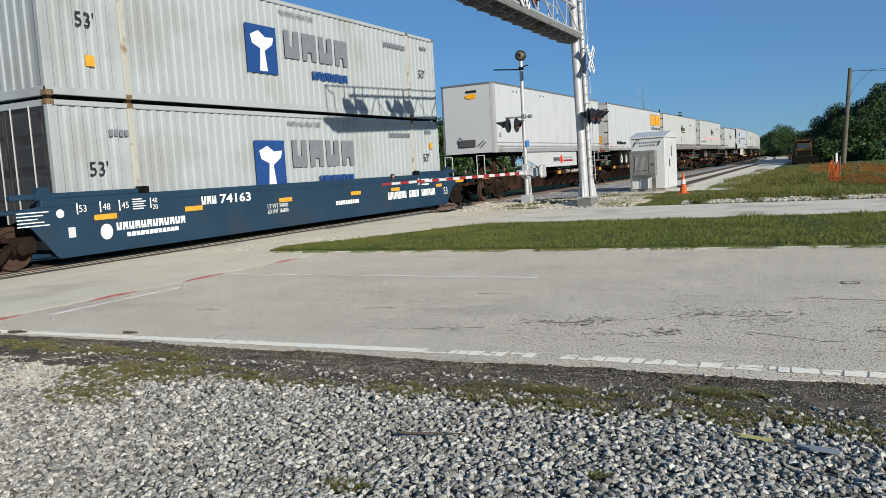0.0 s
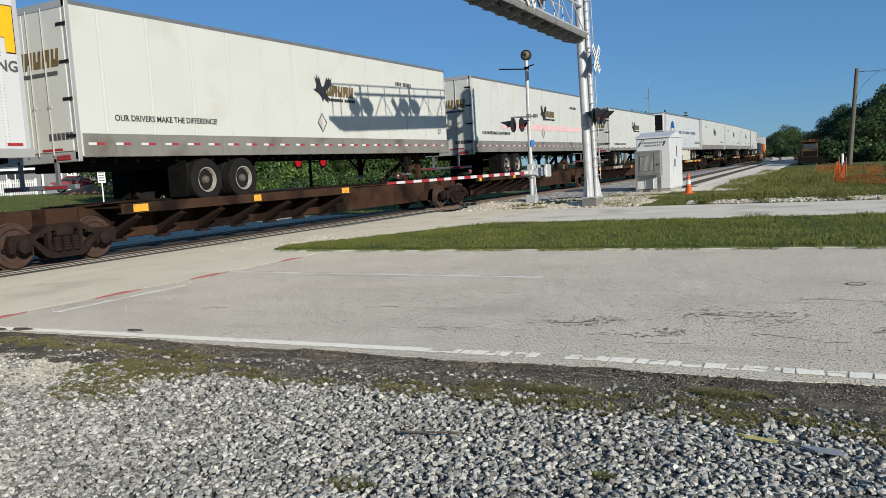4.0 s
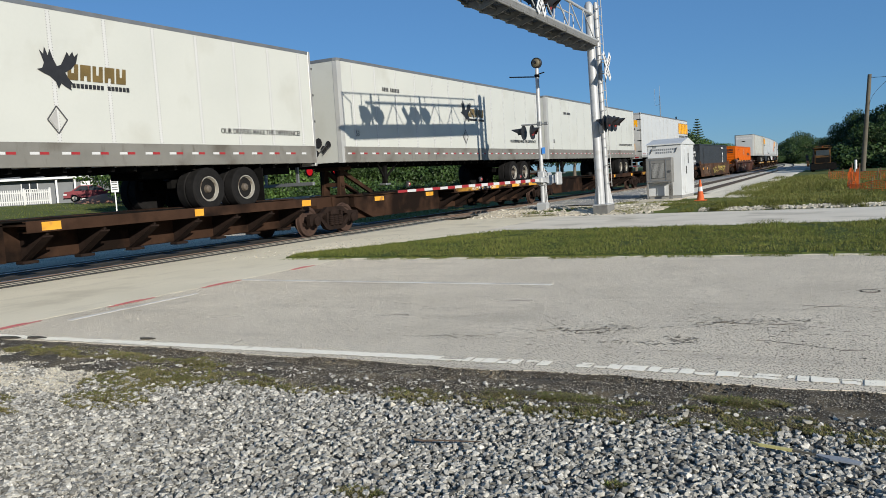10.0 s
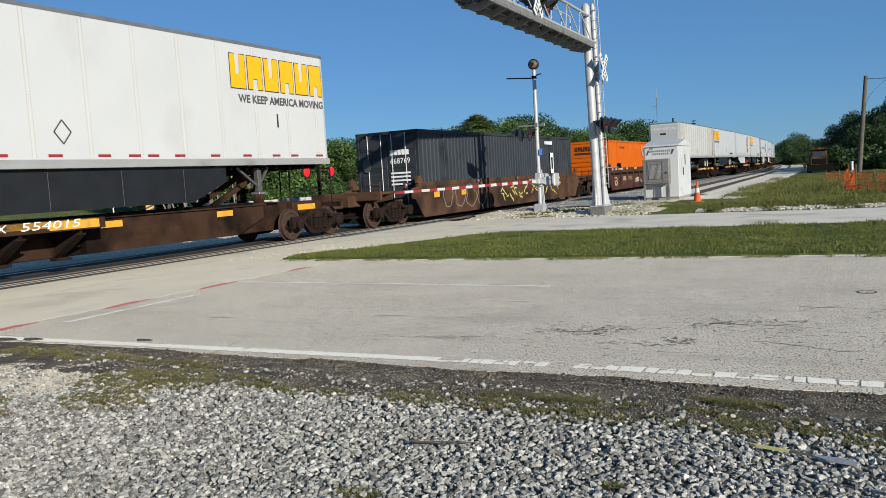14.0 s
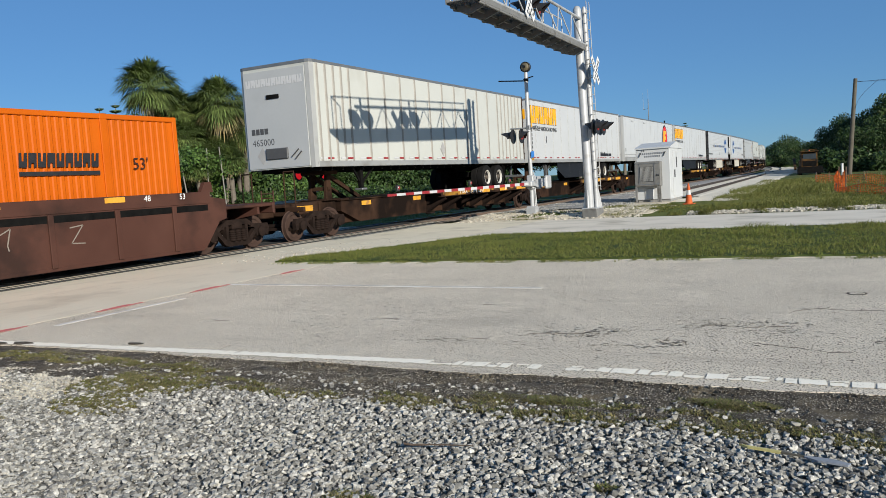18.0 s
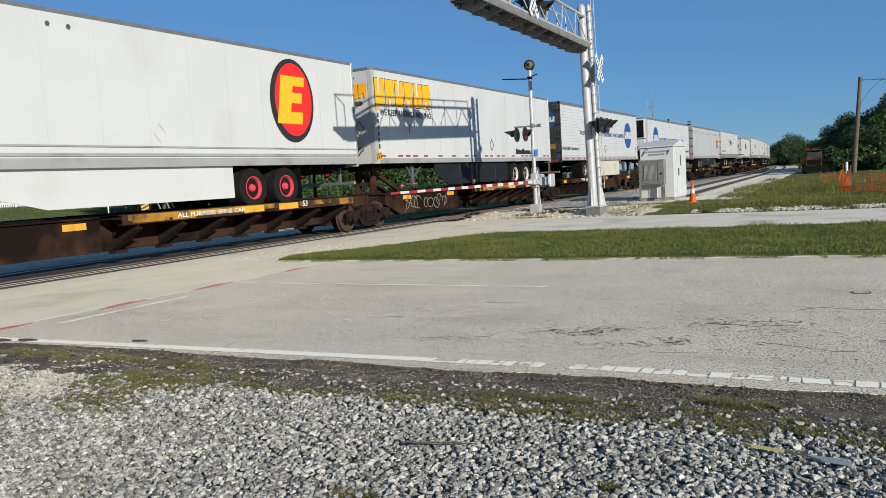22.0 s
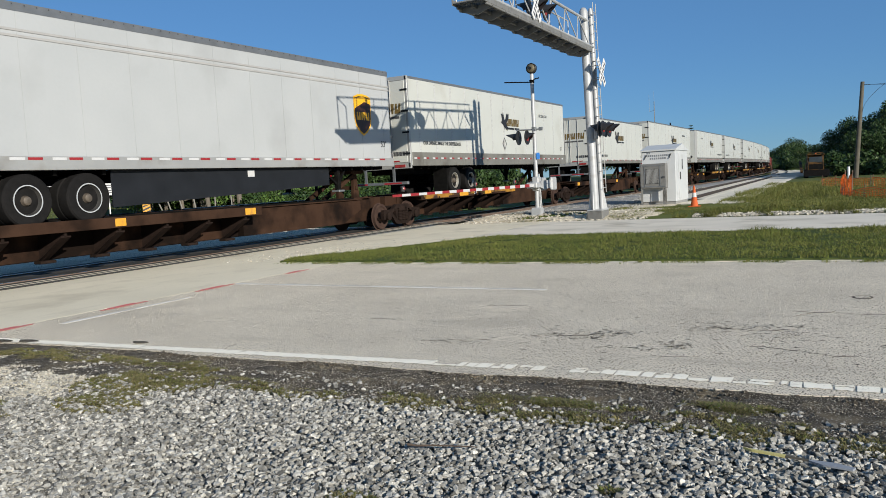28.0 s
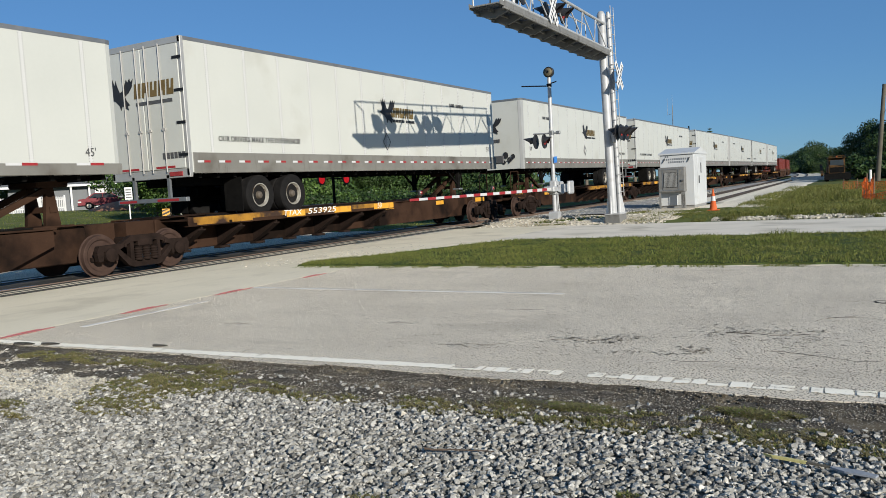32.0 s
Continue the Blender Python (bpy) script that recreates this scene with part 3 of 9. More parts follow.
slab_edge = [(-9.05 + 0.10 * noise.noise((0, y * 0.8, 4)) + 0.05 * noise.noise((3, y * 4, 4)), y) for y in (5.30 + 18.9 * k / 150 for k in range(151))]
crossing_slab = tagged(part("crossing_slab", Geo().prism([(-13.24, 24.2), (-13.24, 5.30)] + slab_edge, -0.03, 0.0022, axis="z"), M["slabcon"]), "smooth pale concrete beside the rails", "pavement", kind="structure")


# Painted edge line, worn into short pieces
def line_y(x):
    return 5.53 if x > -1.7 else 5.53 + (x + 1.7) * 0.052


rnd = random.Random(4)
edge_line = thing("edge_line", "worn white painted edge line on the road", "road marking", kind="structure")


def line_flake(x0, x1, lo, hi):
    """One flake of the painted line, with ragged edges."""
    g = Geo()
    n = max(3, int((x1 - x0) / 0.035))
    for k in range(n + 1):
        xx = x0 + (x1 - x0) * k / n
        c = line_y(xx)
        g.v += [(xx + (rnd.uniform(-0.006, 0.006) if k in (0, n) else 0), c + lo + rnd.uniform(-0.008, 0.018), 0.0042), (xx + (rnd.uniform(-0.006, 0.006) if k in (0, n) else 0), c + hi + rnd.uniform(-0.018, 0.008), 0.0042)]
    g.f = [(2 * q, 2 * q + 2, 2 * q + 3, 2 * q + 1) for q in range(n)]
    part("line_piece", g, M["line"], edge_line)


x = -13.0
while x < 9.0:
    worn = smooth(-4.1, -3.1, x)
    w = rnd.uniform(0.07, 0.21) if worn > 0.4 else rnd.uniform(0.5, 1.4)
    gap = 0.014 if worn > 0.4 else 0.005
    if rnd.random() < 0.86 - 0.22 * worn or worn < 0.2:
        line_flake(x, x + w - gap, -0.072, 0.072)
    else:
        # split along its length, one half often lost
        cut = rnd.uniform(-0.03, 0.03)
        if rnd.random() < 0.8:
            line_flake(x, x + w - gap, -0.072, cut - 0.006)
        if rnd.random() < 0.55:
            line_flake(x + rnd.uniform(0, 0.05), x + w - gap, cut + 0.006, 0.070)
    x += w

# Red survey dashes and faded lines on the road
for k, (x, y, w, a) in enumerate(((-8.93, 5.62, 0.72, 93), (-8.95, 7.35, 0.80, 92), (-8.97, 9.1, 0.85, 91), (-8.95, 11.1, 0.65, 90), (-8.9, 13.2, 0.6, 90))):
    g = Geo()
    pts = [(-w / 2, -0.03), (w * 0.1, -0.045), (w / 2, -0.02), (w / 2, 0.03), (0, 0.045), (-w / 2, 0.025)]
    g.prism(pts, 0, 0.0045, axis="z")
    g.prism([(-w * 0.3, 0.075), (w * 0.15, 0.065), (w * 0.32, 0.08), (w * 0.1, 0.095)], 0, 0.0045, axis="z")
    tagged(part("survey_mark", g, M["redpaint"], m=pose(x, y, 0.006, 0, 0, a)), "red spray-painted dash on the pale asphalt", "road marking", "red survey marks")
faded = thing("faded_line", "almost worn away white lines on the road", "road marking", kind="structure")
part("line_piece", flat([(-9.0, 9.52), (-3.6, 9.46), (-3.6, 9.54), (-9.0, 9.62)], thick=0.004), M["faded"], faded, m=pose(0, 0, 0.001))
part("line_piece", flat([(-8.62, 6.1), (-8.52, 6.1), (-8.56, 8.2), (-8.62, 8.2)], thick=0.004), M["faded"], faded, m=pose(0, 0, 0.001))


def crack(name, x, y, length, a, w=0.02, seed=0, label="dark tar-filled crack in the asphalt"):
    r = random.Random(seed)
    n = max(6, int(length / 0.05))
    mid, h = [], 0
    for k in range(n + 1):
        h += r.uniform(-0.03, 0.03)
        mid.append((length * k / n - length / 2, h, w * r.choice((0.01, 0.02, 0.04, 0.6)) * r.uniform(0.3, 1.0) * (0.3 if k in (0, n) else 1)))
    g = Geo().prism([(p, q - s / 2) for p, q, s in mid] + [(p, q + s / 2) for p, q, s in mid[::-1]], 0, 0.003, axis="z")
    return tagged(part(name, g, M["crack"], m=pose(x, y, 0.001, 0, 0, a)), label, "crack", "cracks in the road")


for k, (x, y, length, a, w) in enumerate(((-2.4, 6.7, 0.6, 14, 0.045), (-0.9, 7.4, 0.7, 5, 0.04), (0.7, 8.2, 2.6, -6, 0.02), (-0.4, 8.3, 0.5, 50, 0.018), (-4.6, 7.2, 0.4, 5, 0.02), (-3.1, 6.3, 0.3, 0, 0.02), (-5.3, 5.4, 0.5, 110, 0.015), (-1.3, 6.2, 0.35, 20, 0.03), (-0.4, 6.6, 0.8, -8, 0.025), (0.6, 6.3, 0.9, 15, 0.02), (-3.6, 8.2, 0.5, 0, 0.03), (-6.6, 6.7, 0.4, 10, 0.018))):
    crack("road_crack", x, y, length, a, w, seed=k)
for x, y, s in ((-6.48, 5.46, 0.10), (-7.9, 5.20, 0.14), (-8.25, 5.12, 0.16)):
    tagged(part("tar_patch", flat([(s * (1 + 0.25 * math.sin(3 * a)) * math.cos(a), 0.45 * s * math.sin(a)) for a in [k * math.pi / 8 for k in range(16)]], thick=0.006), M["tar"], m=pose(x, y, 0.003)), "small black tar blot beside the white line", "tar blot", "tar blots")
rp = np.random.default_rng(31)
vs, fs = [], []
knots = ((-2.35, 6.75, 0.30, 0.13, 120), (-2.0, 6.95, 0.16, 0.07, 40), (-1.1, 7.40, 0.32, 0.13, 110), (-0.6, 7.55, 0.2, 0.08, 40), (-1.35, 6.55, 0.14, 0.09, 40), (0.25, 6.9, 0.16, 0.1, 40), (-0.5, 7.0, 0.5, 0.2, 50), (-3.4, 6.25, 0.5, 0.06, 40), (-1.7, 6.35, 0.25, 0.05, 30), (0.4, 8.3, 0.7, 0.25, 60), (-4.5, 7.6, 1.2, 0.2, 50), (-3.0, 9.0, 2.5, 0.5, 120), (-0.6, 10.0, 2.5, 0.7, 160), (-5.5, 9.8, 2.5, 0.6, 90), (-2.5, 7.6, 5.0, 1.8, 420), (-1.0, 11.2, 4.0, 0.9, 200), (-3.5, 7.0, 6.0, 1.4, 900), (-3.0, 9.8, 6.0, 1.8, 800))
for cx, cy, rx, ry, n in knots:
    for k in range(int(1.3 * n)):
        x, y = cx + rx * rp.normal() * 0.7, cy + ry * rp.normal() * 0.9
        if not near_edge(x) + 0.5 < y < 12.3 or x < -8.8:
            continue
        w, h, i = 0.008 + 0.030 * rp.random() ** 2, 0.003 + 0.008 * rp.random(), len(vs)
        vs += [(x - w, y, 0.0035), (x - 0.2 * w, y - h, 0.0035), (x + w, y + h * 0.3, 0.0035), (x + 0.1 * w, y + h, 0.0035)]
        fs.append((i, i + 1, i + 2, i + 3))
me = bpy.data.meshes.new("road_pitting")
me.from_pydata(vs, [], fs)
tagged(part("road_pitting", me, M["crack"]), "dark pits and hairline breaks in the worn asphalt", "road wear", kind="stuff")
cover = thing("valve_cover", "round iron valve cover set in the road", "valve cover", pose(0.02, 9.33, 0.0))
part("ring", Geo().lathe([(0.0, 0.10), (0.006, 0.10), (0.006, 0.08), (0.003, 0.08)], "z"), M["crack"], cover)
part("lid", Geo().lathe([(0.0, 0.076), (0.005, 0.076), (0.006, 0.065)], "z"), M["road"], cover)

# Stone chips that stand proud of the worn road
rc = np.random.default_rng(41)
n = 240000
cy = 5.2 + 7.3 * rc.random(n) ** 1.15
cx = rc.uniform(-9.0, 5.0, n)
ly = np.where(cx > -1.7, 5.53, 5.53 + (cx + 1.7) * 0.052)
keep = (cx > -9.0) & (np.abs(cy - ly) > 0.085) & (cy > 5.36 + 0.026 * np.maximum(cx, -12))
cx, cy = cx[keep], cy[keep]
n = len(cx)
size = (0.0034 + 0.0045 * rc.random(n) ** 2) * (0.75 + 0.05 * cy)
turn = rc.uniform(0, 2 * math.pi, n)
pts = np.zeros((n, 4, 3))
for k in range(3):
    a = turn + k * 2.094 + rc.uniform(-0.4, 0.4, n)
    pts[:, k, 0], pts[:, k, 1], pts[:, k, 2] = cx + size * np.cos(a), cy + size * np.sin(a), -0.001
pts[:, 3, 0], pts[:, 3, 1], pts[:, 3, 2] = cx, cy, size * rc.uniform(0.18, 0.5, n)
base = np.arange(n)[:, None] * 4
faces = np.concatenate([base + np.array(q) for q in ((0, 1, 3), (1, 2, 3), (2, 0, 3))])
me = bpy.data.meshes.new("road_chips")
me.from_pydata(pts.reshape(-1, 3).tolist(), [], faces.tolist())
tagged(part("road_chips", me, M["chip"]), "pale stone chips bedded in the worn road", "road surface", kind="stuff")

# Grass median between the two carriageways
median_xs = spread((-10.6, 7, 150), (7, 80, 30))


def median_lo(x):
    return 12.62 + 0.045 * max(0, x + 6) + 0.10 * noise.noise((x * 1.2, 2, 0)) + 0.05 * noise.noise((x * 5, 6, 0))


def median_hi(x):
    y = 18.35 + 0.10 * max(0, x + 4) + 0.10 * noise.noise((x * 1.3, 12, 0))
    return median_lo(x) + 0.04 + (y - median_lo(x)) * smooth(-10.9, -7.9, x) ** 0.8


median = tagged(slab("grass_median", median_xs, median_lo, median_hi, 0.035, 0.05, M["turf"]), "grass strip between the two carriageways", "ground", kind="structure")


median_fringe = tagged(slab("median_fringe", median_xs, lambda x: median_lo(x) - 0.10 - 0.10 * noise.noise((x * 2.1, 30, 0)), lambda x: median_lo(x) + 0.03, 0.0042, 0.03, M["sand"]), "thin sandy fringe along the mown grass", "ground", kind="structure")
far_lane = tagged(slab("far_lane", spread((-9.04, 80, 60)), lambda x: 17.0, lambda x: 24.3 + 0.012 * max(-12, min(x, 4)) + 0.08 * noise.noise((x * 0.7, 9, 0)), 0.0035, 0.05, M["farlane"]), "pale smooth far carriageway", "road", kind="structure")


def tufts(name, n, place, hgt, wid, material, seed, label, category="grass", blades=4, flop=0.75):
    """Many thin bent blades as one object."""
    r = np.random.default_rng(seed)
    vs, fs = [], []
    for k in range(n):
        p = place(r)
        if p is None:
            continue
        x, y, z, s = p
        for b in range(blades):
            a, l = r.uniform(0, 2 * math.pi), hgt * s * r.uniform(0.5, 1.2)
            dx, dy = math.cos(a), math.sin(a)
            o = r.uniform(0, 0.03)
            lean = r.uniform(0.15, flop) * l
            w = wid * r.uniform(0.6, 1.2)
            i = len(vs)
            bx, by = x + dx * o, y + dy * o
            vs += [(bx - dy * w, by + dx * w, z), (bx + dy * w, by - dx * w, z), (bx + dx * lean * 0.45 - dy * w * 0.7, by + dy * lean * 0.45 + dx * w * 0.7, z + l * 0.65), (bx + dx * lean * 0.45 + dy * w * 0.7, by + dy * lean * 0.45 - dx * w * 0.7, z + l * 0.65), (bx + dx * lean, by + dy * lean, z + l)]
            fs += [(i, i + 1, i + 3, i + 2), (i + 2, i + 3, i + 4)]
    me = bpy.data.meshes.new(name)
    me.from_pydata(vs, [], fs)
    return tagged(part(name, me, material), label, category, kind="stuff")


def in_median(r):
    x = r.uniform(-10.5, 9)
    lo, hi = median_lo(x), median_hi(x)
    y = r.uniform(lo, hi)
    out = False
    if r.random() < 0.16:
        # creeping over both edges in patches
        y = lo - 0.34 * r.random() ** 2 if r.random() < 0.6 else hi + 0.3 * r.random() ** 2
        out = True
        if noise.noise((x * 1.9, 3, y * 0.4)) + 0.4 * noise.noise((x * 6, 8, 0)) < -0.05:
            return None
    patch = noise.noise((x * 0.9, y * 0.7, 4)) + 0.5 * noise.noise((x * 2.9, y * 2.2, 1))
    if patch < -0.42 and r.random() < 0.7:
        return None
    return x, y, 0.0 if out else 0.03, (0.5 if out else 0.62 + 0.75 * max(0, patch + 0.2)) + 0.4 * r.random() * smooth(0, 0.5, hi - y) + (0.6 if hi - y < 0.5 and r.random() < 0.3 else 0) + (2.4 * smooth(-6.5, -1.5, x) * smooth(3.0, 0.3, hi - y) * max(0, noise.noise((x * 1.3, y * 1.1, 17)) + 0.15) if r.random() < 0.5 else 0)


def in_median_dry(r):
    p = in_median(r)
    if p and r.random() < 0.8 * smooth(-0.25, 0.3, noise.noise((p[0] * 0.8, p[1] * 0.9, 14)) + 0.5 * noise.noise((p[0] * 3, p[1] * 2.4, 11))):
        return None
    return p


tufts("median_grass", 38000, in_median, 0.042, 0.0038, M["grass"], 1, "short mown green grass on the median")
tufts("median_dry_grass", 26000, in_median_dry, 0.040, 0.0036, M["drygrass"], 2, "dry straw among the mown grass")


def in_verge(r):
    y = 25.0 + 34 * r.random() ** 2
    x = r.uniform(-10.5 if y < 30 else -4.7 - 0.03 * (y - 30), 6)
    clump = noise.noise((x * 1.1, y * 0.8, 5)) + 0.5 * noise.noise((x * 3.1, y * 2.3, 7))
    if y < 30 and x < -5.2 and (y < 25.6 or x < -6.8) and clump < 0.10:
        return None
    if clump < -0.45 and r.random() < 0.7 or x > -4.8 and y < 25.55 and clump < 0.22:
        return None
    return x, y, height(x, y) - 0.02, (0.55 + 0.9 * max(0, noise.noise((x * 0.35, y * 0.25, 2)) + 0.35)) * (0.42 + 0.55 * smooth(28.5, 36, y)) * (0.75 + 0.7 * max(0, clump)) * (1 if x > -4 else 0.75)


tufts("verge_grass", 22000, in_verge, 0.26, 0.006, M["grass"], 3, "long green grass on the verge behind the road", flop=1.3)
tufts("verge_dry_grass", 28000, in_verge, 0.30, 0.006, M["drygrass"], 4, "long straw-coloured grass on the verge", flop=1.3)


CLUMPS = 20 * ((-5.10, 4.28, 0.60, 0.48),) + 7 * ((-4.95, 3.72, 0.42, 0.20), (-5.25, 4.85, 0.5, 0.16)) + 8 * ((-7.0, 4.85, 0.85, 0.22),) + 4 * ((-6.1, 4.85, 0.55, 0.13), (-4.4, 4.5, 0.5, 0.16), (-6.05, 3.45, 0.42, 0.12)) + 3 * ((-5.65, 3.25, 0.4, 0.10), (-0.5, 4.52, 0.34, 0.22), (0.25, 4.45, 0.4, 0.2)) + 9 * ((-1.66, 4.70, 0.42, 0.11), (-0.70, 4.92, 0.30, 0.12)) + 2 * ((-2.1, 4.72, 0.3, 0.08), (-1.08, 3.41, 0.10, 0.07), (-1.5, 4.46, 0.40, 0.16), (0.8, 4.3, 0.4, 0.16)) + ((-3.6, 4.42, 0.55, 0.13), (-2.7, 4.42, 0.35, 0.12), (-2.0, 4.42, 0.40, 0.13), (-0.95, 4.5, 0.40, 0.12), (-2.14, 2.94, 0.12, 0.06), (-2.4, 4.6, 0.7, 0.06), (-1.0, 4.72, 0.8, 0.05))


def in_clumps(r):
    c = CLUMPS[int(r.integers(0, len(CLUMPS)))]
    a, q = r.uniform(0, 2 * math.pi), math.sqrt(r.random())
    x, y = c[0] + c[2] * q * math.cos(a), c[1] + c[3] * q * math.sin(a)
    if noise.noise((x * 4, y * 7, 6)) + 0.6 * noise.noise((x * 13, y * 17, 2)) < -0.16 + 0.35 * (q - 0.5):
        return None
    return x, y, -0.02, r.uniform(0.4, 1.0) * (1.1 - 0.5 * q)


tufts("roadside_grass", 40000, in_clumps, 0.025, 0.0042, M["weed"], 5, "low dry weeds growing in the gravel", "weeds", 5, 2.6)
tufts("roadside_green_weeds", 6500, in_clumps, 0.028, 0.0038, M["grass"], 6, "low green weeds growing in the gravel", "weeds", 5, 2.4)


# Crushed stone: many angular stones as one object
def rock_forms(seed, count=14):
    r = random.Random(seed)
    forms = []
    for _ in range(count):
        bm = bmesh.new()
        for _ in range(13):
            v = Vector((r.gauss(0, 1), r.gauss(0, 1), r.gauss(0, 1))).normalized() * r.uniform(0.72, 1.0)
            bm.verts.new((v.x * 1.0, v.y * 0.76, v.z * 0.58))
        res = bmesh.ops.convex_hull(bm, input=bm.verts)
        bmesh.ops.delete(bm, geom=[e for e in res["geom_interior"] if isinstance(e, bmesh.types.BMVert)], context="VERTS")
        bm.verts.index_update()
        forms.append((np.array([v.co[:] for v in bm.verts]), [[v.index for v in f.verts] for f in bm.faces]))
        bm.free()
    return forms


def stones(name, spots, forms, material, label, seed):
    """spots: rows of x, y, z, half size."""
    r = np.random.default_rng(seed)
    vs, fs, n = [], [], 0
    for x, y, z, s in spots:
        v, f = forms[int(r.integers(0, len(forms)))]
        rot = np.array(Euler((r.uniform(-0.45, 0.45), r.uniform(-0.45, 0.45), r.uniform(0, 6.28))).to_matrix())
        vs.append((v * s) @ rot.T + (x, y, z))
        fs += [[i + n for i in q] for q in f]
        n += len(v)
    me = bpy.data.meshes.new(name)
    me.from_pydata(np.concatenate(vs).tolist(), [], fs)
    return tagged(part(name, me, material), label, "gravel", kind="stuff")


FORMS = rock_forms(3)
r = np.random.default_rng(11)
spots = []
while len(spots) < 43000:
    y = 2.2 + 2.75 * r.random() ** 0.9
    x = r.uniform(-1.72 * y - 0.3, 0.16 * y + 0.5)
    edge = 4.50 + 0.035 * x + 0.22 * noise.noise((x * 1.7, 5, 0))
    if y > edge and r.random() < 0.80:
        continue
    if x < -3.2 and r.random() < 0.86 * smooth(-0.15, 0.25, sandy(x, y)):
        continue
    s = 0.010 + 0.022 * r.random() ** 1.7
    spots.append((x, y, -0.036 + s * 0.3 + 0.018 * r.random(), s))
while len(spots) < 66000:
    x, y = r.uniform(-8.5, 5.0), r.uniform(-2.0, 4.4)
    if sandy(x, y) > 0 or (-1.72 * y - 0.3 < x < 0.16 * y + 0.5 and y > 2.2):
        continue
    s = 0.015 + 0.021 * r.random() ** 1.6
    spots.append((x, y, -0.036 + s * 0.3 + 0.02 * r.random(), s))
stones("crushed_stone", spots, FORMS, M["stone"], "loose angular grey crushed stone", 12)
chips, tarry = [], []
while len(chips) + len(tarry) < 34000:
    x = r.uniform(-7.2, 1.6)
    y = near_edge(x) + 0.01 - 0.95 * r.random()
    if (sandy(x, y) > 0.05 and x < -4) or noise.noise((x * 2.2, y * 5, 21)) < -0.25:
        continue
    spot = (x, y, shoulder_z(x, y) + 0.002, 0.0025 + 0.0075 * r.random() ** 2.4)
    (chips if r.random() < 0.62 else tarry).append(spot)
stones("stone_chips", chips, FORMS, M["tarchip"], "small tarry chips along the crumbling road edge", 13)
stones("tar_crumbs", tarry, FORMS, M["tar"], "black tar crumbs along the crumbling road edge", 17)
lumps = []
while len(lumps) < 900:
    x = r.uniform(-6.4, 1.6)
    y = near_edge(x) - 0.02 - 0.16 * r.random() ** 1.5
    if noise.noise((x * 1.4, 4, 33)) > -0.15:
        lumps.append((x, y, shoulder_z(x, y) + 0.006, 0.007 + 0.017 * r.random() ** 2))
stones("tar_lumps", lumps, FORMS, M["tar"], "broken lumps of tar along the road edge", 18)
pale = []
while len(pale) < 15000:
    x, y = r.uniform(-9.5, -3.3), r.uniform(2.9, 5.0)
    if r.random() > smooth(-0.12, 0.25, sandy(x, y)):
        continue
    pale.append((x, y, -0.022 - 0.012 * (sandy(x, y) < 0), 0.004 + 0.013 * r.random() ** 3))
stones("pale_chips", pale, FORMS, M["palestone"], "pale limestone chips on the sandy roadside", 14)
rub = []
while len(rub) < 3200:
    if r.random() < 0.70:
        x, y = r.uniform(-4.6, 6), 25.0 + 0.5 * r.random() + 0.03 * r.random()
    else:
        x, y = r.uniform(-12.6, -6.0), 24.8 + 2.6 * r.random() ** 1.4
    rub.append((x, y, height(x, y) + 0.02, 0.03 + 0.06 * r.random() ** 2))
for k in range(1500):
    # crumbled stone strewn round the tip of the median
    x, y = r.normal(-10.6, 0.9), r.normal(14.6, 1.3)
    if -13.0 < x < -9.0 and 12.5 < y < 18.5 and noise.noise((x * 1.6, y * 1.2, 5)) > -0.1:
        rub.append((x, y, 0.004, 0.008 + 0.026 * r.random() ** 3))
stones("pale_rubble", rub, FORMS, M["palestone"], "pale limestone rubble along the far road edge", 15)
big = [(-2.74, 4.21, 0.0, 0.042), (-0.94, 4.55, 0.0, 0.036), (-0.30, 4.62, 0.0, 0.04), (-3.9, 4.1, 0, 0.032), (-1.9, 4.5, 0, 0.03)]
for x, y, z, s in big:
    g = Geo()
    v, f = FORMS[int(x * 7) % 14]
    g.add([tuple(q * s) for q in v], [tuple(q) for q in f])
    tagged(part("loose_rock", g, M["palestone"], m=pose(x, y, z, 0, 0, x * 90)), "pale loose rock lying on the gravel", "rock", "loose rocks")

# Flat lath lying on the stones
lath = thing("survey_lath", "broken survey lath lying on the crushed stone", "lath", pose(-0.52, 4.12, 0.012, 0, 0, -12.5))
part("painted_end", Geo().prism([(-0.02, 0.012), (0.03, -0.010), (0.19, -0.010), (0.19, 0.009), (0.02, 0.008)], 0.0, 0.012, axis="z"), M["stick"], lath, "yellow painted end")
part("bare_middle", Geo().prism([(0.19, -0.008), (0.30, -0.006), (0.30, 0.005), (0.19, 0.008)], 0.001, 0.010, axis="z"), M["wood"], lath, "bare brown middle")
part("bare_end", Geo().prism([(0.30, -0.007), (0.37, -0.034), (0.50, -0.030), (0.505, 0.004), (0.40, 0.020), (0.30, 0.006)], 0.0, 0.009, axis="z"), M["slate"], lath, "grey weathered end")
# Dead twig on the stones
rt = random.Random(6)
bend = [(-2.22 + 0.048 * k, 3.60 + 0.012 * k + rt.uniform(-0.008, 0.008), 0.02 + rt.uniform(-0.003, 0.005)) for k in range(9)]
g = Geo()
for k, (x, y, z) in enumerate(bend):
    w = 0.0065 - 0.0005 * k
    g.v += [(x, y + w * math.cos(j * 1.0472), z + w * math.sin(j * 1.0472)) for j in range(6)]
    if k:
        g.f += [(6 * k - 6 + j, 6 * k - 6 + (j + 1) % 6, 6 * k + (j + 1) % 6, 6 * k + j) for j in range(6)]
g.f += [tuple(range(5, -1, -1)), tuple(range(48, 54))]
tagged(part("dead_twig", g, M["twig"]), "thin dead brown twig lying on the stones", "twig")

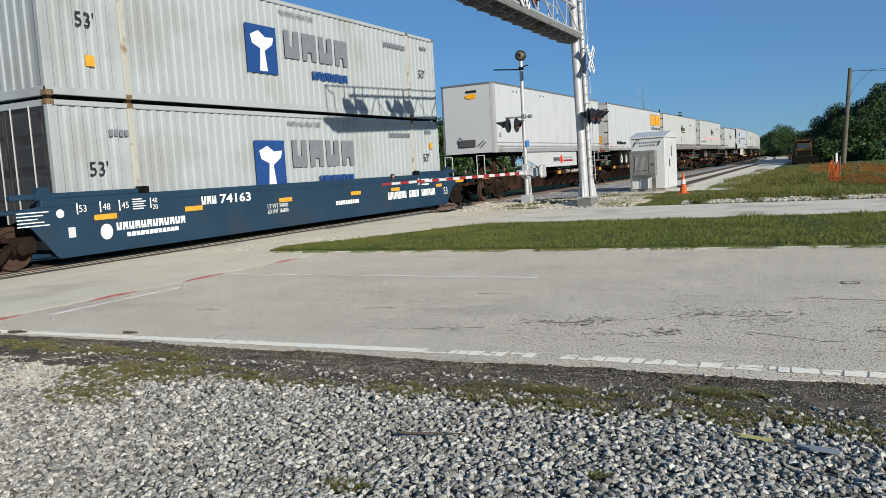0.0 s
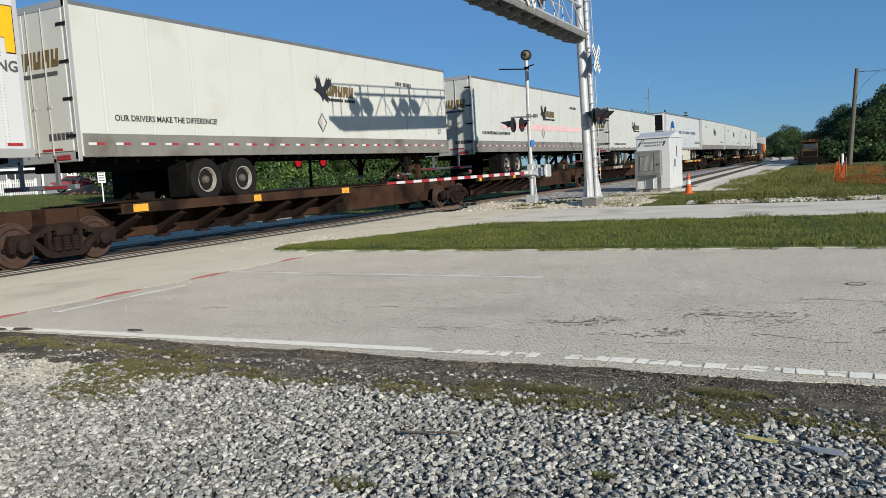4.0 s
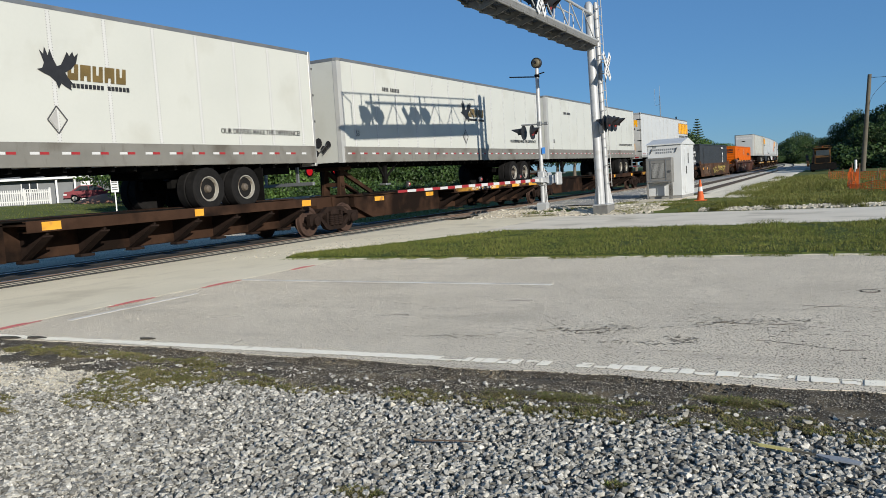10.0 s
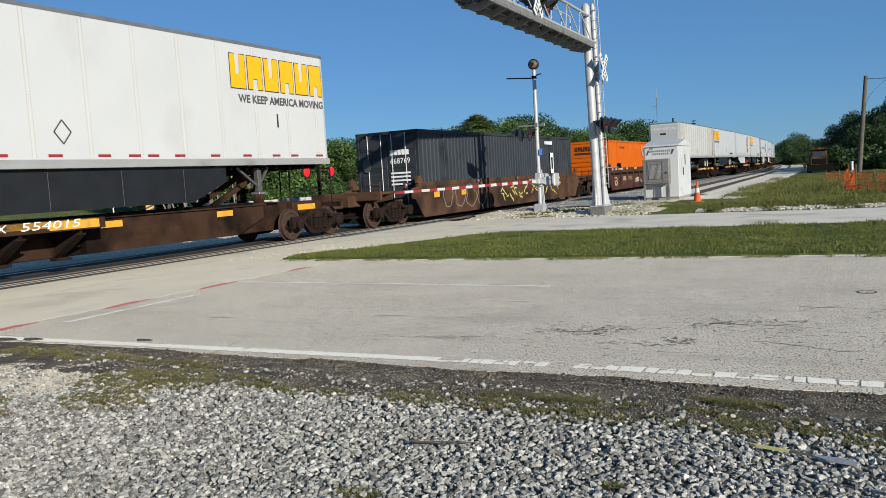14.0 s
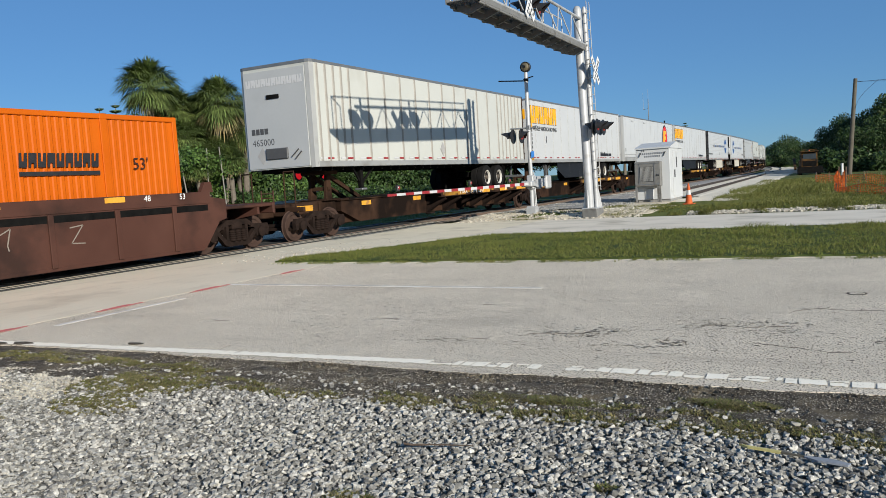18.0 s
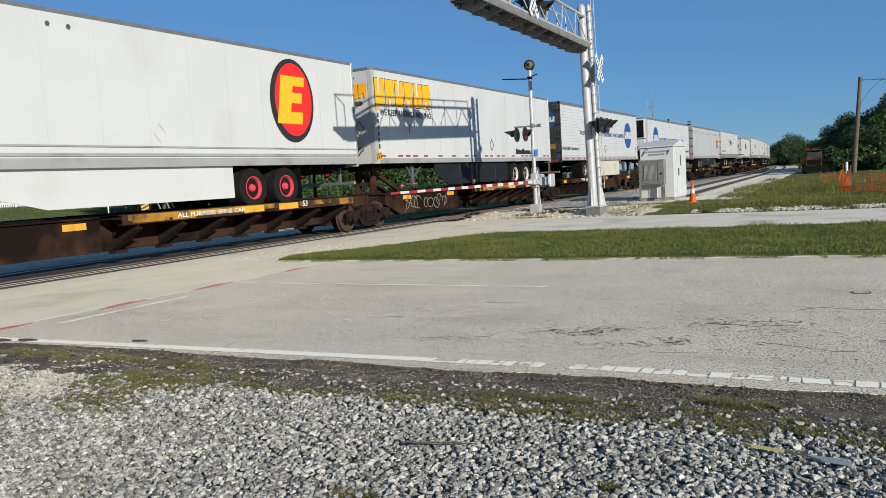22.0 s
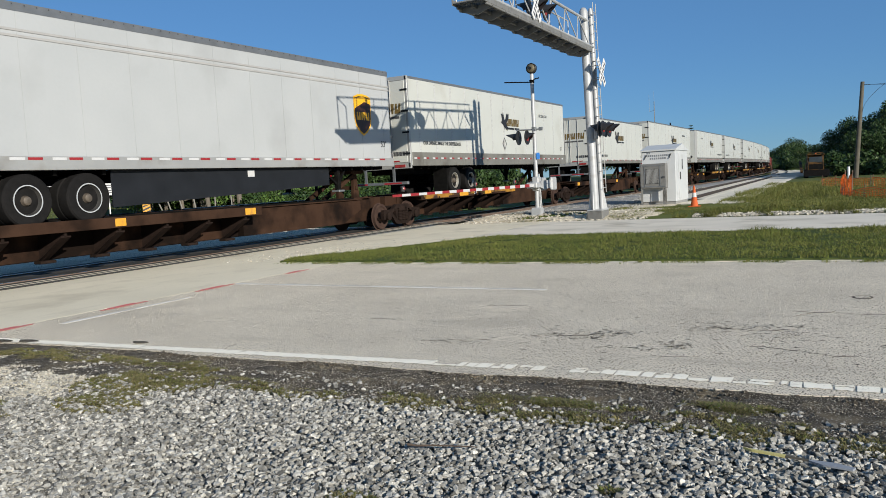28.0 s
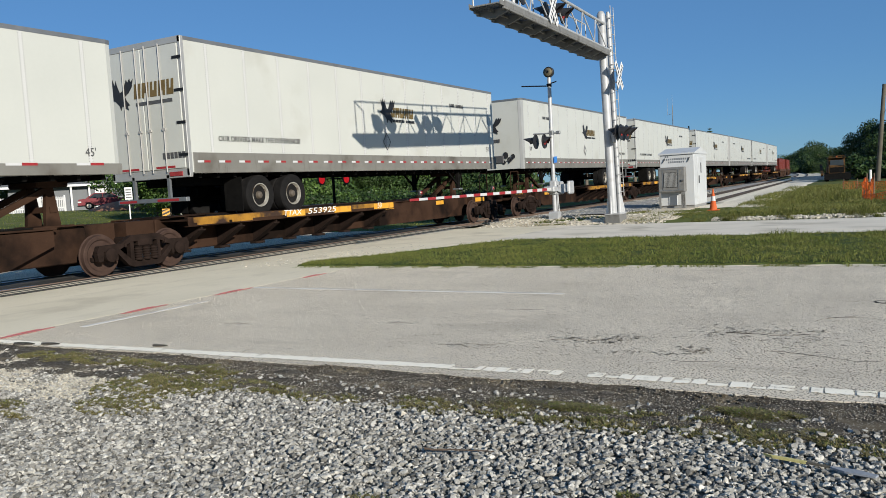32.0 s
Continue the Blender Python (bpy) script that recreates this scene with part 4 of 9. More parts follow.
# ---- railway ----
XC, CURVE_Y, CURVE_R = -14.81, 80.0, 1500.0


def along(y, off=0.0):
    """Place and heading on the main line: straight, then a long curve to the left."""
    if y <= CURVE_Y:
        return XC + off, y, 0.0
    a = (y - CURVE_Y) / CURVE_R
    return XC - CURVE_R * (1 - math.cos(a)) + off * math.cos(a), CURVE_Y + CURVE_R * math.sin(a) + off * math.sin(a), math.degrees(a)


def siding(y, off=0.0):
    x = -7.35 - 0.034 * (y - 45) - max(0, y - 105) ** 2 / 2100
    return x + off, y, 0.0


M["darkrail"] = surf("dark_rail", (0.02, 0.015, 0.013), (0.05, 0.036, 0.03), 6, 0.75, 0.2)
RAILP = [(-0.07, 0.0), (0.07, 0.0), (0.07, 0.02), (0.012, 0.04), (0.012, 0.11), (0.036, 0.125), (0.034, 0.16), (-0.034, 0.16), (-0.036, 0.125), (-0.012, 0.11), (-0.012, 0.04), (-0.07, 0.02)]


def run_rail(name, way, off, ys, top, material, label):
    g = Geo()
    n = len(RAILP)
    for y in ys:
        px, py, h = way(y, off)
        g.v += [(px + a * math.cos(radians(h)), py + a * math.sin(radians(h)), b - 0.16 + top) for a, b in RAILP]
    for i in range(len(ys) - 1):
        for k in range(n):
            g.f.append((i * n + k, i * n + (k + 1) % n, (i + 1) * n + (k + 1) % n, (i + 1) * n + k))
    return tagged(part(name, g, material), label, "rail", kind="structure")


rail_ys = spread((-160, 120, 28), (120, 420, 40))
for off in (-0.75, 0.75):
    run_rail("rail_main", along, off, rail_ys, 0.04, M["rail"], "brown steel rail of the main line")
    g = Geo()
    for y in rail_ys:
        px, py, h = along(y, off)
        g.v += [(px - 0.026, py, 0.0415), (px + 0.026, py, 0.0415)]
    g.f = [(2 * i, 2 * i + 1, 2 * i + 3, 2 * i + 2) for i in range(len(rail_ys) - 1)]
    tagged(part("railhead", g, M["railtop"]), "polished running face of the rail", "rail", kind="structure")
side_ys = spread((34.6, 120, 20), (120, 258, 24))
for off in (-0.75, 0.75):
    run_rail("rail_siding", siding, off, side_ys, 0.32, M["darkrail"], "dull dark rail of the siding")


def bed(name, way, ys, half, top, low, material, label):
    g = Geo()
    for y in ys:
        for off, z in ((-half - 1.0, low), (-half, top), (half, top), (half + 1.0, low)):
            px, py, _ = way(y, off)
            g.v.append((px, py, z))
    for i in range(len(ys) - 1):
        for k in range(3):
            g.f.append((4 * i + k, 4 * i + k + 1, 4 * i + k + 5, 4 * i + k + 4))
    return tagged(part(name, g, material), label, "track bed", kind="structure")


bed("ballast_main", along, spread((25.2, 125, 12), (125, 420, 30)), 1.75, -0.06, -0.45, M["ballast"], "grey stone ballast under the main line")
bed("ballast_near", along, spread((-160, 3.5, 10)), 1.75, -0.06, -0.45, M["ballast"], "grey stone ballast under the main line")
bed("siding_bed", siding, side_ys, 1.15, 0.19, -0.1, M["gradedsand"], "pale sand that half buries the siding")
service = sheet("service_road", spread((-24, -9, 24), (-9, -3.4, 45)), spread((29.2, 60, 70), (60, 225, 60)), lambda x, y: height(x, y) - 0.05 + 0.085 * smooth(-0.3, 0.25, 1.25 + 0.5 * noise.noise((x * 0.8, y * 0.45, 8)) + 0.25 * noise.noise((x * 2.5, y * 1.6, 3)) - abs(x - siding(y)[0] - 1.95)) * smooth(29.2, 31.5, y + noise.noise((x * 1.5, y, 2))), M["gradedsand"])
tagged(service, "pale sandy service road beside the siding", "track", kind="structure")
ballast_apron = sheet("ballast_apron", spread((-12.6, -8.3, 12)), spread((27.4, 40, 20), (40, 125, 25)), lambda x, y: -0.02 + 0.20 * smooth(-12.6, -11.4, x) - 0.45 * smooth(-8.2 - 0.034 * (y - 45) - 1.2, -8.2 - 0.034 * (y - 45), x) * (y > 34) + 0.05 * noise.noise((x, y * 0.7, 3)) + 0.02, M["ballast"])
tagged(ballast_apron, "grey ballast between the two tracks", "track bed", kind="structure")
sand_apron = sheet("sand_apron", spread((-12.7, -5.4, 60)), spread((24.5, 34.5, 60)), lambda x, y: height(x, y) - 0.05 + 0.075 * smooth(-0.15, 0.12, 0.35 * (1 - smooth(-7.2, -5.6, x)) * (1 - smooth(32.5, 34, y)) + 0.5 * noise.noise((x * 0.5, y * 0.6, 4)) + 0.2 * noise.noise((x * 2, y * 2, 5)) - 0.12 - 0.25 * smooth(25.6, 25.0, y) * (x > -9)), M["whitesand"])
tagged(sand_apron, "pale sandy ground round the crossing signals", "ground", kind="structure")
TIE = Geo().box(-1.3, 1.3, -0.11, 0.11, -0.16, 0.0, 0.015).mesh("tie")
ties = thing("main_line_ties", "weathered timber ties under the main line", "ties", kind="structure")
for k in range(70):
    y = 25.6 + k * 0.55
    part("tie", TIE, M["tie"], ties, m=pose(XC, y, -0.04, 0, 0, 0))
# Crossing panels and dark rubber beside each rail
panel = thing("crossing_panels", "dark rubber and pale concrete strips beside the rails", "crossing panel", kind="structure")
for x0, x1, m in ((-16.1, -15.66, "crossrub"), (-15.46, -14.98, "crossrub"), (-14.90, -14.2, "crossrub"), (-13.98, -13.80, "crossrub"), (-13.785, -13.63, "slabcon"), (-13.615, -13.53, "crossrub"), (-13.515, -13.37, "slabcon"), (-13.355, -13.26, "crossrub")):
    for k in range(11):
        part("strip", Geo().box(x0, x1, 3.4 + k * 2.0, 5.38 + k * 2.0, 0.002, 0.026 if m == "crossrub" else 0.022, 0.006), M[m], panel)
blst = []
while len(blst) < 9000:
    x, y = r.uniform(-13.2, -7.6), 26.4 + 30 * r.random() ** 1.6
    if x > -8.4 - 0.034 * (y - 45) and y > 33 or (x > -9.6 and y < 28.5):
        continue
    blst.append((x, y, 0.02 + 0.17 * smooth(-12.8, -11.4, x) + 0.05 * noise.noise((x, y * 0.7, 3)), 0.025 + 0.03 * r.random()))
stones("ballast_stones", blst, FORMS, M["stone"], "loose grey ballast beside the track", 16)

# ---- the train ----
W2, FLOOR, TOP = 1.295, 2.10, 5.15
MOVERS, WHEELS = [], []


def travelled(t):
    """Metres that the train has gone after t seconds."""
    return 14.5587 * t - 0.079785 * t * t + 0.00056743 * t ** 3 + 0.72 * max(0, 1 - t) ** 2


def rides(ob, s):
    """Notes that a thing rides with the train, its centre s metres up the line at the start."""
    x, y, h = along(s)
    ob.matrix_basis = pose(x, y, 0, 0, 0, h)
    MOVERS.append((ob, s))
    return ob


WHEEL = Geo().lathe([(-0.07, 0.12), (-0.07, 0.40), (-0.065, 0.45), (-0.045, 0.455), (-0.035, 0.425), (0.055, 0.42), (0.065, 0.405), (0.062, 0.34), (0.03, 0.31), (0.025, 0.20), (0.07, 0.15), (0.085, 0.10)], n=26).mesh("wheel", True)
FRAME = Geo()
FRAME.prism([(-1.20, 0.54), (-1.14, 0.67), (-0.62, 0.68), (-0.36, 0.83), (0.36, 0.83), (0.62, 0.68), (1.14, 0.67), (1.20, 0.54), (0.66, 0.56), (0.36, 0.70), (-0.36, 0.70), (-0.66, 0.56)], 1.00, 1.13)
FRAME.prism([(-0.78, 0.56), (-0.66, 0.57), (-0.36, 0.31), (0.36, 0.31), (0.66, 0.57), (0.78, 0.56), (0.46, 0.22), (0.32, 0.17), (-0.32, 0.17), (-0.46, 0.22)], 1.00, 1.13)
for s in (-1, 1):
    FRAME.prism([(s * 0.30, 0.28), (s * 0.39, 0.28), (s * 0.39, 0.72), (s * 0.30, 0.72)], 1.0, 1.12)
    FRAME.prism([(s * 1.20, 0.56), (s * 1.02, 0.62), (s * 1.06, 0.36), (s * 1.16, 0.36)], 1.0, 1.12)
    FRAME.prism([(s * 0.70, 0.60), (s * 0.78, 0.60), (s * 0.76, 0.36), (s * 0.70, 0.36)], 1.0, 1.12)
for s in (-1, 1):
    FRAME.lathe([(1.02, 0.14), (1.17, 0.14), (1.19, 0.10), (1.19, 0.03)], "x", (0, 0.89 * s, 0.47), 14)
    FRAME.box(1.04, 1.16, 0.52 * s - 0.03, 0.52 * s + 0.03, 0.60, 0.70, 0.01)
FRAME = FRAME.mesh("side_frame", True)
SPRING = Geo().lathe([(0.30 + 0.026 * j, 0.092 if j % 2 else 0.074) for j in range(12)], "z", (1.13, 0, 0), 12).mesh("spring", True)
BOLSTER = Geo().box(-1.15, 1.15, -0.19, 0.19, 0.58, 0.78, 0.03).rod((-0.95, -0.89, 0.46), (0.95, -0.89, 0.46), 0.08).rod((-0.95, 0.89, 0.46), (0.95, 0.89, 0.46), 0.08).box(-0.9, 0.9, -1.15, -1.08, 0.36, 0.44).box(-0.9, 0.9, 1.08, 1.15, 0.36, 0.44).mesh("truck")


def truck(parent, y):
    tk = part("truck", BOLSTER, M["truck"], parent, m=pose(0, y, 0.0))
    for turn in (0, 180):
        part("side_frame", FRAME, M["truck"], tk, m=pose(0, 0, 0, 0, 0, turn))
        for k in (-0.2, 0.0, 0.2):
            part("spring", SPRING, M["truck"], tk, m=pose(0, k, 0, 0, 0, turn))
        for s in (-0.89, 0.89):
            w = part("wheel", WHEEL, M["wheelface"], tk)
            w.matrix_parent_inverse = pose(0.79 if turn == 0 else -0.79, s, 0.46, 0, 0, turn)
            WHEELS.append((w, turn))
    return tk


OUTR = Geo().prism([(0.40, 0.92), (1.24, 0.92), (1.24, 0.82), (0.46, 0.32), (0.40, 0.32)], -0.03, 0.03, axis="y").box(0.46, 1.22, -0.10, 0.10, 0.90, 0.925).prism([(0.45, 0.36), (1.24, 0.83), (1.24, 0.80), (0.45, 0.33)], -0.11, 0.11, axis="y").box(0.43, 0.66, -0.17, 0.17, 0.29, 0.35, 0.01).mesh("outrigger")
HITCH = Geo()
for s in (-1, 1):
    HITCH.prism([(-0.18, 1.10), (0.16, 1.10), (0.10, 1.92), (-0.06, 1.92)], 0.30 * s - 0.05, 0.30 * s + 0.05)
    HITCH.bar((0.30 * s, 0.1, 1.85), (0.30 * s, 1.75, 1.12), 0.10, 0.12)
HITCH.box(-0.48, 0.48, -0.32, 0.36, 1.90, 2.06, 0.03).box(-0.38, 0.38, -0.08, 0.06, 1.40, 1.52).box(-0.5, 0.5, -0.35, 0.30, 1.08, 1.14)
HITCH = HITCH.mesh("hitch")


def platform(tandem_far, both, half, number="", graffiti=False, seed=0, end_near=False, end_far=False, at=-3.2, p_white=False, striped=True):
    """One platform of an articulated spine car. Its ends lie at -half and half."""
    r = random.Random(seed)
    ob = thing("spine_car_platform", "rusty brown spine car platform with worn yellow marks", "rail car", group="spine car platforms")
    f = 1 if tandem_far else -1
    y0, y1 = sorted((-1.2 * f, 7.4 * f))
    g = Geo().box(-0.42, 0.42, -half + 0.9, half - 0.9, 0.34, 1.10, 0.02)
    for s in (-1, 1):
        g.prism([(-0.36, 0.72), (0.36, 0.72), (0.36, 1.10), (-0.36, 1.10)], *sorted((s * (half - 0.92), s * (half - 0.15))), axis="y")
    g.box(-0.55, 0.55, -half + 1.0, half - 1.0, 1.10, 1.125)
    part("spine", g, M["brown"], ob)
    part("deck", Geo().box(-1.27, 1.27, y0, y1, 1.03, 1.06).box(-0.62, 0.62, y0 + 0.1, y1 - 0.1, 1.126, 1.15), M["brown"], ob)
    for s in (-1, 1):
        g = Geo().box(*sorted((s * 1.275, s * 1.305)), y0, y1, 0.90, 1.12, 0.006).box(*sorted((s * 1.17, s * 1.275)), y0, y1, 0.90, 0.925).box(*sorted((s * 1.19, s * 1.275)), y0, y1, 1.095, 1.12)
        part("side_sill", g, M["brown"], ob)
        for k in range(7):
            part("outrigger", OUTR, M["truck"], ob, m=pose(0, y0 + 0.45 + k * 1.27, 0, 0, 0, 0 if s > 0 else 180))
    if striped:
        part("worn_stripe", Geo().box(1.3055, 1.3075, y0 + 0.15, y1 - 0.2, 0.985, 1.105), M["wornyellow"], ob, "worn yellow stripe along the sill")
    patches = ((0.25, 1.0, "wornyellow"), (1.35, 0.7, "wornyellow"), (3.3 + r.uniform(-0.4, 0.4), 0.75, "yellow"), (5.2 + r.uniform(-0.3, 0.5), 0.8, "yellow"), (7.35, 1.1, "wornyellow" if r.random() < 0.5 else "yellow"))
    if not striped:
        patches = ((0.3, 0.40, "yellow"), (4.1, 0.27, "yellow"), (7.98, 0.38, "yellow"))
    for y, w, c in patches:
        part("marking_patch", Geo().box(1.306, 1.310, y0 + y, y0 + y + w, 0.93, 1.09), M[c], ob, "worn yellow patch")
    if number:
        y = 1.3 if f > 0 else at
        part("lettering", fitted(number, 0.16, 1.25, 0.15) if len(number) < 9 else fitted(number, 0.11, 2.2), M["whitepaint"], ob, "white stencilled characters", on_side(1.311, y if len(number) < 9 else 0.3, 0.965))
    if number and len(number) < 9:
        part("lettering", fitted("TTAX", 0.15, 0.72, 0.15), M["whitepaint"], ob, "white stencilled characters", on_side(1.311, y - 0.98, 0.965))
    if striped:
        part("lettering", lettering("53", 0.16, 0.1, 1.1), M["whitepaint"], ob, "white stencilled characters", on_side(1.311, 4.8 if f > 0 else 0.15 if at < -1 and number else -3.15, 0.965))
    part("hitch", HITCH, M["brown"], ob, m=pose(0, -f * (half - 1.55), 0.0, 0, 0, 0 if f > 0 else 180))
    part("brake_pipe", Geo().rod((0.66, -half + 2.2, 1.12), (0.66, half - 2.2, 1.12), 0.022).rod((-0.66, -half + 2.2, 1.12), (-0.66, half - 2.2, 1.12), 0.022), M["dark"], ob)
    ya, yb = sorted((-f * (half - 2.9), -f * 1.9))
    part("side_plate", Geo().prism([(-f * (half - 1.75), 0.74), (-f * (half - 2.75), 0.35), (-f * 1.22, 0.35), (-f * 1.22, 1.04), (-f * (half - 1.75), 1.04)], -0.62, 0.62), M["brown"], ob, "plain rusty side of the spine")
    part("deck_edge", Geo().box(-0.68, 0.68, *sorted((-f * (half - 1.7), -f * 1.25)), 1.06, 1.10, 0.008), M["brown"], ob)
    for k in range(2 if striped else 0):
        yy = -f * (half - 3.2 - 3.4 * k)
        part("marking_patch", Geo().box(0.621, 0.625, yy - 0.28, yy + 0.28, 0.86, 1.0), M["yellow"], ob, "worn yellow patch")
    if graffiti:
        g, rg = Geo(), random.Random(77)
        cx = ya + 0.15
        while cx < yb - 0.5:
            w, h, c = rg.uniform(0.12, 0.30), rg.uniform(0.12, 0.24), rg.uniform(0.62, 0.76)
            a0, turn = rg.uniform(0, 6.28), rg.uniform(2.6, 6.6)
            line = [(cx + w * math.cos(a0 + turn * j / 12) + 0.012 * j * rg.random(), c + h * math.sin(a0 + turn * j / 12)) for j in range(13)]
            for (a, b), (p, q) in zip(line, line[1:]):
                g.bar((0.623, a, max(0.4, b)), (0.623, p, max(0.4, q)), 0.008, 0.024 + 0.010 * rg.random())
            if rg.random() < 0.5:
                g.bar((0.623, cx, c - 0.24), (0.623, cx + rg.uniform(-0.1, 0.25), c + 0.24), 0.008, 0.02)
            cx += rg.uniform(0.25, 0.62)
        part("graffiti", g, M["graffiti"], ob, "scrawled pale loops of spray paint")
    truck(ob, -half)
    if both:
        truck(ob, half)
    for on, s in ((end_near, -1), (end_far, 1)):
        if on:
            g = Geo().box(-0.62, 0.62, *sorted((s * (half - 0.5), s * (half + 0.95))), 0.74, 1.08, 0.03).box(-0.16, 0.16, *sorted((s * (half + 0.9), s * (half + 2.0))), 0.72, 0.96, 0.03)
            g.box(-1.25, 1.25, *sorted((s * (half + 0.86), s * (half + 0.95))), 0.86, 1.00, 0.01)
            for x in (-0.95, 0.95):
                part("grab_iron", Geo().rod((x, s * (half + 0.9), 0.9), (x, s * (half + 0.9), 2.0), 0.02).rod((x, s * (half + 0.9), 2.0), (x * 0.62, s * (half + 0.9), 2.0), 0.02).rod((x * 0.62, s * (half + 0.9), 2.0), (x * 0.62, s * (half + 0.9), 0.9), 0.02), M["whitetape" if s < 0 and p_white else "brown"], ob, "bent grab iron")
            part("end_sill", g, M["brown"], ob)
            part("marking_patch", Geo().box(0.621, 0.626, *sorted((s * (half - 0.3), s * (half + 0.5))), 0.84, 1.0), M["yellow"], ob, "worn yellow patch")
    return ob


TYRE = Geo().lathe([(-0.29, 0.30), (-0.29, 0.46), (-0.26, 0.50), (-0.04, 0.50), (-0.02, 0.47), (0.0, 0.47), (0.02, 0.50), (0.25, 0.50), (0.285, 0.47), (0.29, 0.40), (0.275, 0.30), (0.20, 0.285)], n=28).mesh("tyre", True)
RIM = Geo().lathe([(0.10, 0.10), (0.10, 0.26), (0.20, 0.285), (0.278, 0.295), (0.278, 0.272), (0.18, 0.245), (0.14, 0.20), (0.145, 0.10)], n=24)
HUB = Geo().lathe([(0.14, 0.118), (0.18, 0.108), (0.22, 0.098), (0.26, 0.08), (0.275, 0.05), (0.275, 0.01)], n=16)
for k in range(10):
    a = 2 * math.pi * k / 10
    HUB.rod((0.15, 0.165 * math.cos(a), 0.165 * math.sin(a)), (0.19, 0.165 * math.cos(a), 0.165 * math.sin(a)), 0.013, n=6)
RIM, HUB = RIM.mesh("rim", True), HUB.mesh("hub_cap", True)
HOLES = Geo()
for k in range(6):
    a = 2 * math.pi * (k + 0.5) / 6
    HOLES.lathe([(0.168, 0.028), (0.186, 0.028), (0.187, 0.01)], "x", (0, 0.222 * math.cos(a), 0.222 * math.sin(a)), 10)
HOLES = HOLES.mesh("hand_holes")
RING = Geo()
for k in range(28):
    a, b = 2 * math.pi * k / 28, 2 * math.pi * (k + 1) / 28
    RING.bar((0.279, 0.286 * math.cos(a), 0.286 * math.sin(a)), (0.279, 0.286 * math.cos(b), 0.286 * math.sin(b)), 0.010, 0.020)
RING = RING.mesh("rim_edge", True)


def road_wheel(parent, x, y, z, rim):
    turn = 0 if x > 0 else 180
    w = part("wheel", made("hub", lambda: Geo().lathe([(-0.3, 0.12), (0.12, 0.12), (0.20, 0.07)], n=12).mesh("wheel")), M["dark"], parent, m=pose(x, y, z, 0, 0, turn))
    part("tyre", TYRE, M["rubber"], w)
    part("rim", RIM, rim, w)
    if x > 0:
        part("hub_cap", HUB, M["redrim"] if rim is M["redrim"] else M["hub"], w, "dull red hub and nuts" if rim is M["redrim"] else "greasy brown hub and nuts")
        part("hand_holes", HOLES, M["dark"], w, "dark openings round the wheel")
    if rim is M["darkrim"]:
        part("rim_edge", RING, M["alu"], w, "bright worn edge of the rim")


SLOGAN = 1.12
BIRD = [(-0.50, 0.42), (-0.40, 0.12), (-0.46, -0.02), (-0.60, -0.06), (-0.44, -0.14), (-0.28, -0.20), (-0.12, -0.34), (-0.06, -0.50), (0.02, -0.36), (0.14, -0.44), (0.30, -0.52), (0.26, -0.38), (0.36, -0.36), (0.22, -0.20), (0.16, -0.08), (0.34, 0.02), (0.50, 0.18), (0.58, 0.44), (0.46, 0.34), (0.42, 0.46), (0.32, 0.34), (0.26, 0.44), (0.16, 0.26), (0.06, 0.10), (-0.06, 0.06), (-0.14, 0.22), (-0.22, 0.46), (-0.28, 0.30), (-0.36, 0.50), (-0.40, 0.32)]


def outline_diamond(s, w=0.025):
    g = Geo()
    p = [(0, -s), (s * 0.8, 0), (0, s), (-s * 0.8, 0)]
    for k in range(4):
        (a, b), (c, d) = p[k], p[(k + 1) % 4]
        g.bar((a, b, 0.001), (c, d, 0.001), w, 0.003)
    return g


CROSS = Geo().box(-W2 + 0.2, W2 - 0.2, -0.04, 0.04, FLOOR - 0.10, FLOOR + 0.01).mesh("cross_member")
M["upsdoor"] = surf("grey_roller_door", (0.20, 0.195, 0.185), (0.27, 0.265, 0.25), 1.0, 0.5, 0.05)
M["ravenrail"] = surf("grimy_rail", (0.135, 0.130, 0.115), (0.19, 0.184, 0.165), 2, 0.5, 0.1, stain=(0.095, 0.085, 0.07), stain_scale=1.0, streak=(0.085, 0.072, 0.058), streak_size=(0.6, 4.0), streak_cut=0.56)
TAPE = Geo().box(0, 0.003, 0, 0.30, 0, 0.05).mesh("reflective_tape")
SHORT_TAPE = Geo().box(0, 0.003, 0, 0.19, 0, 0.05).mesh("reflective_tape")


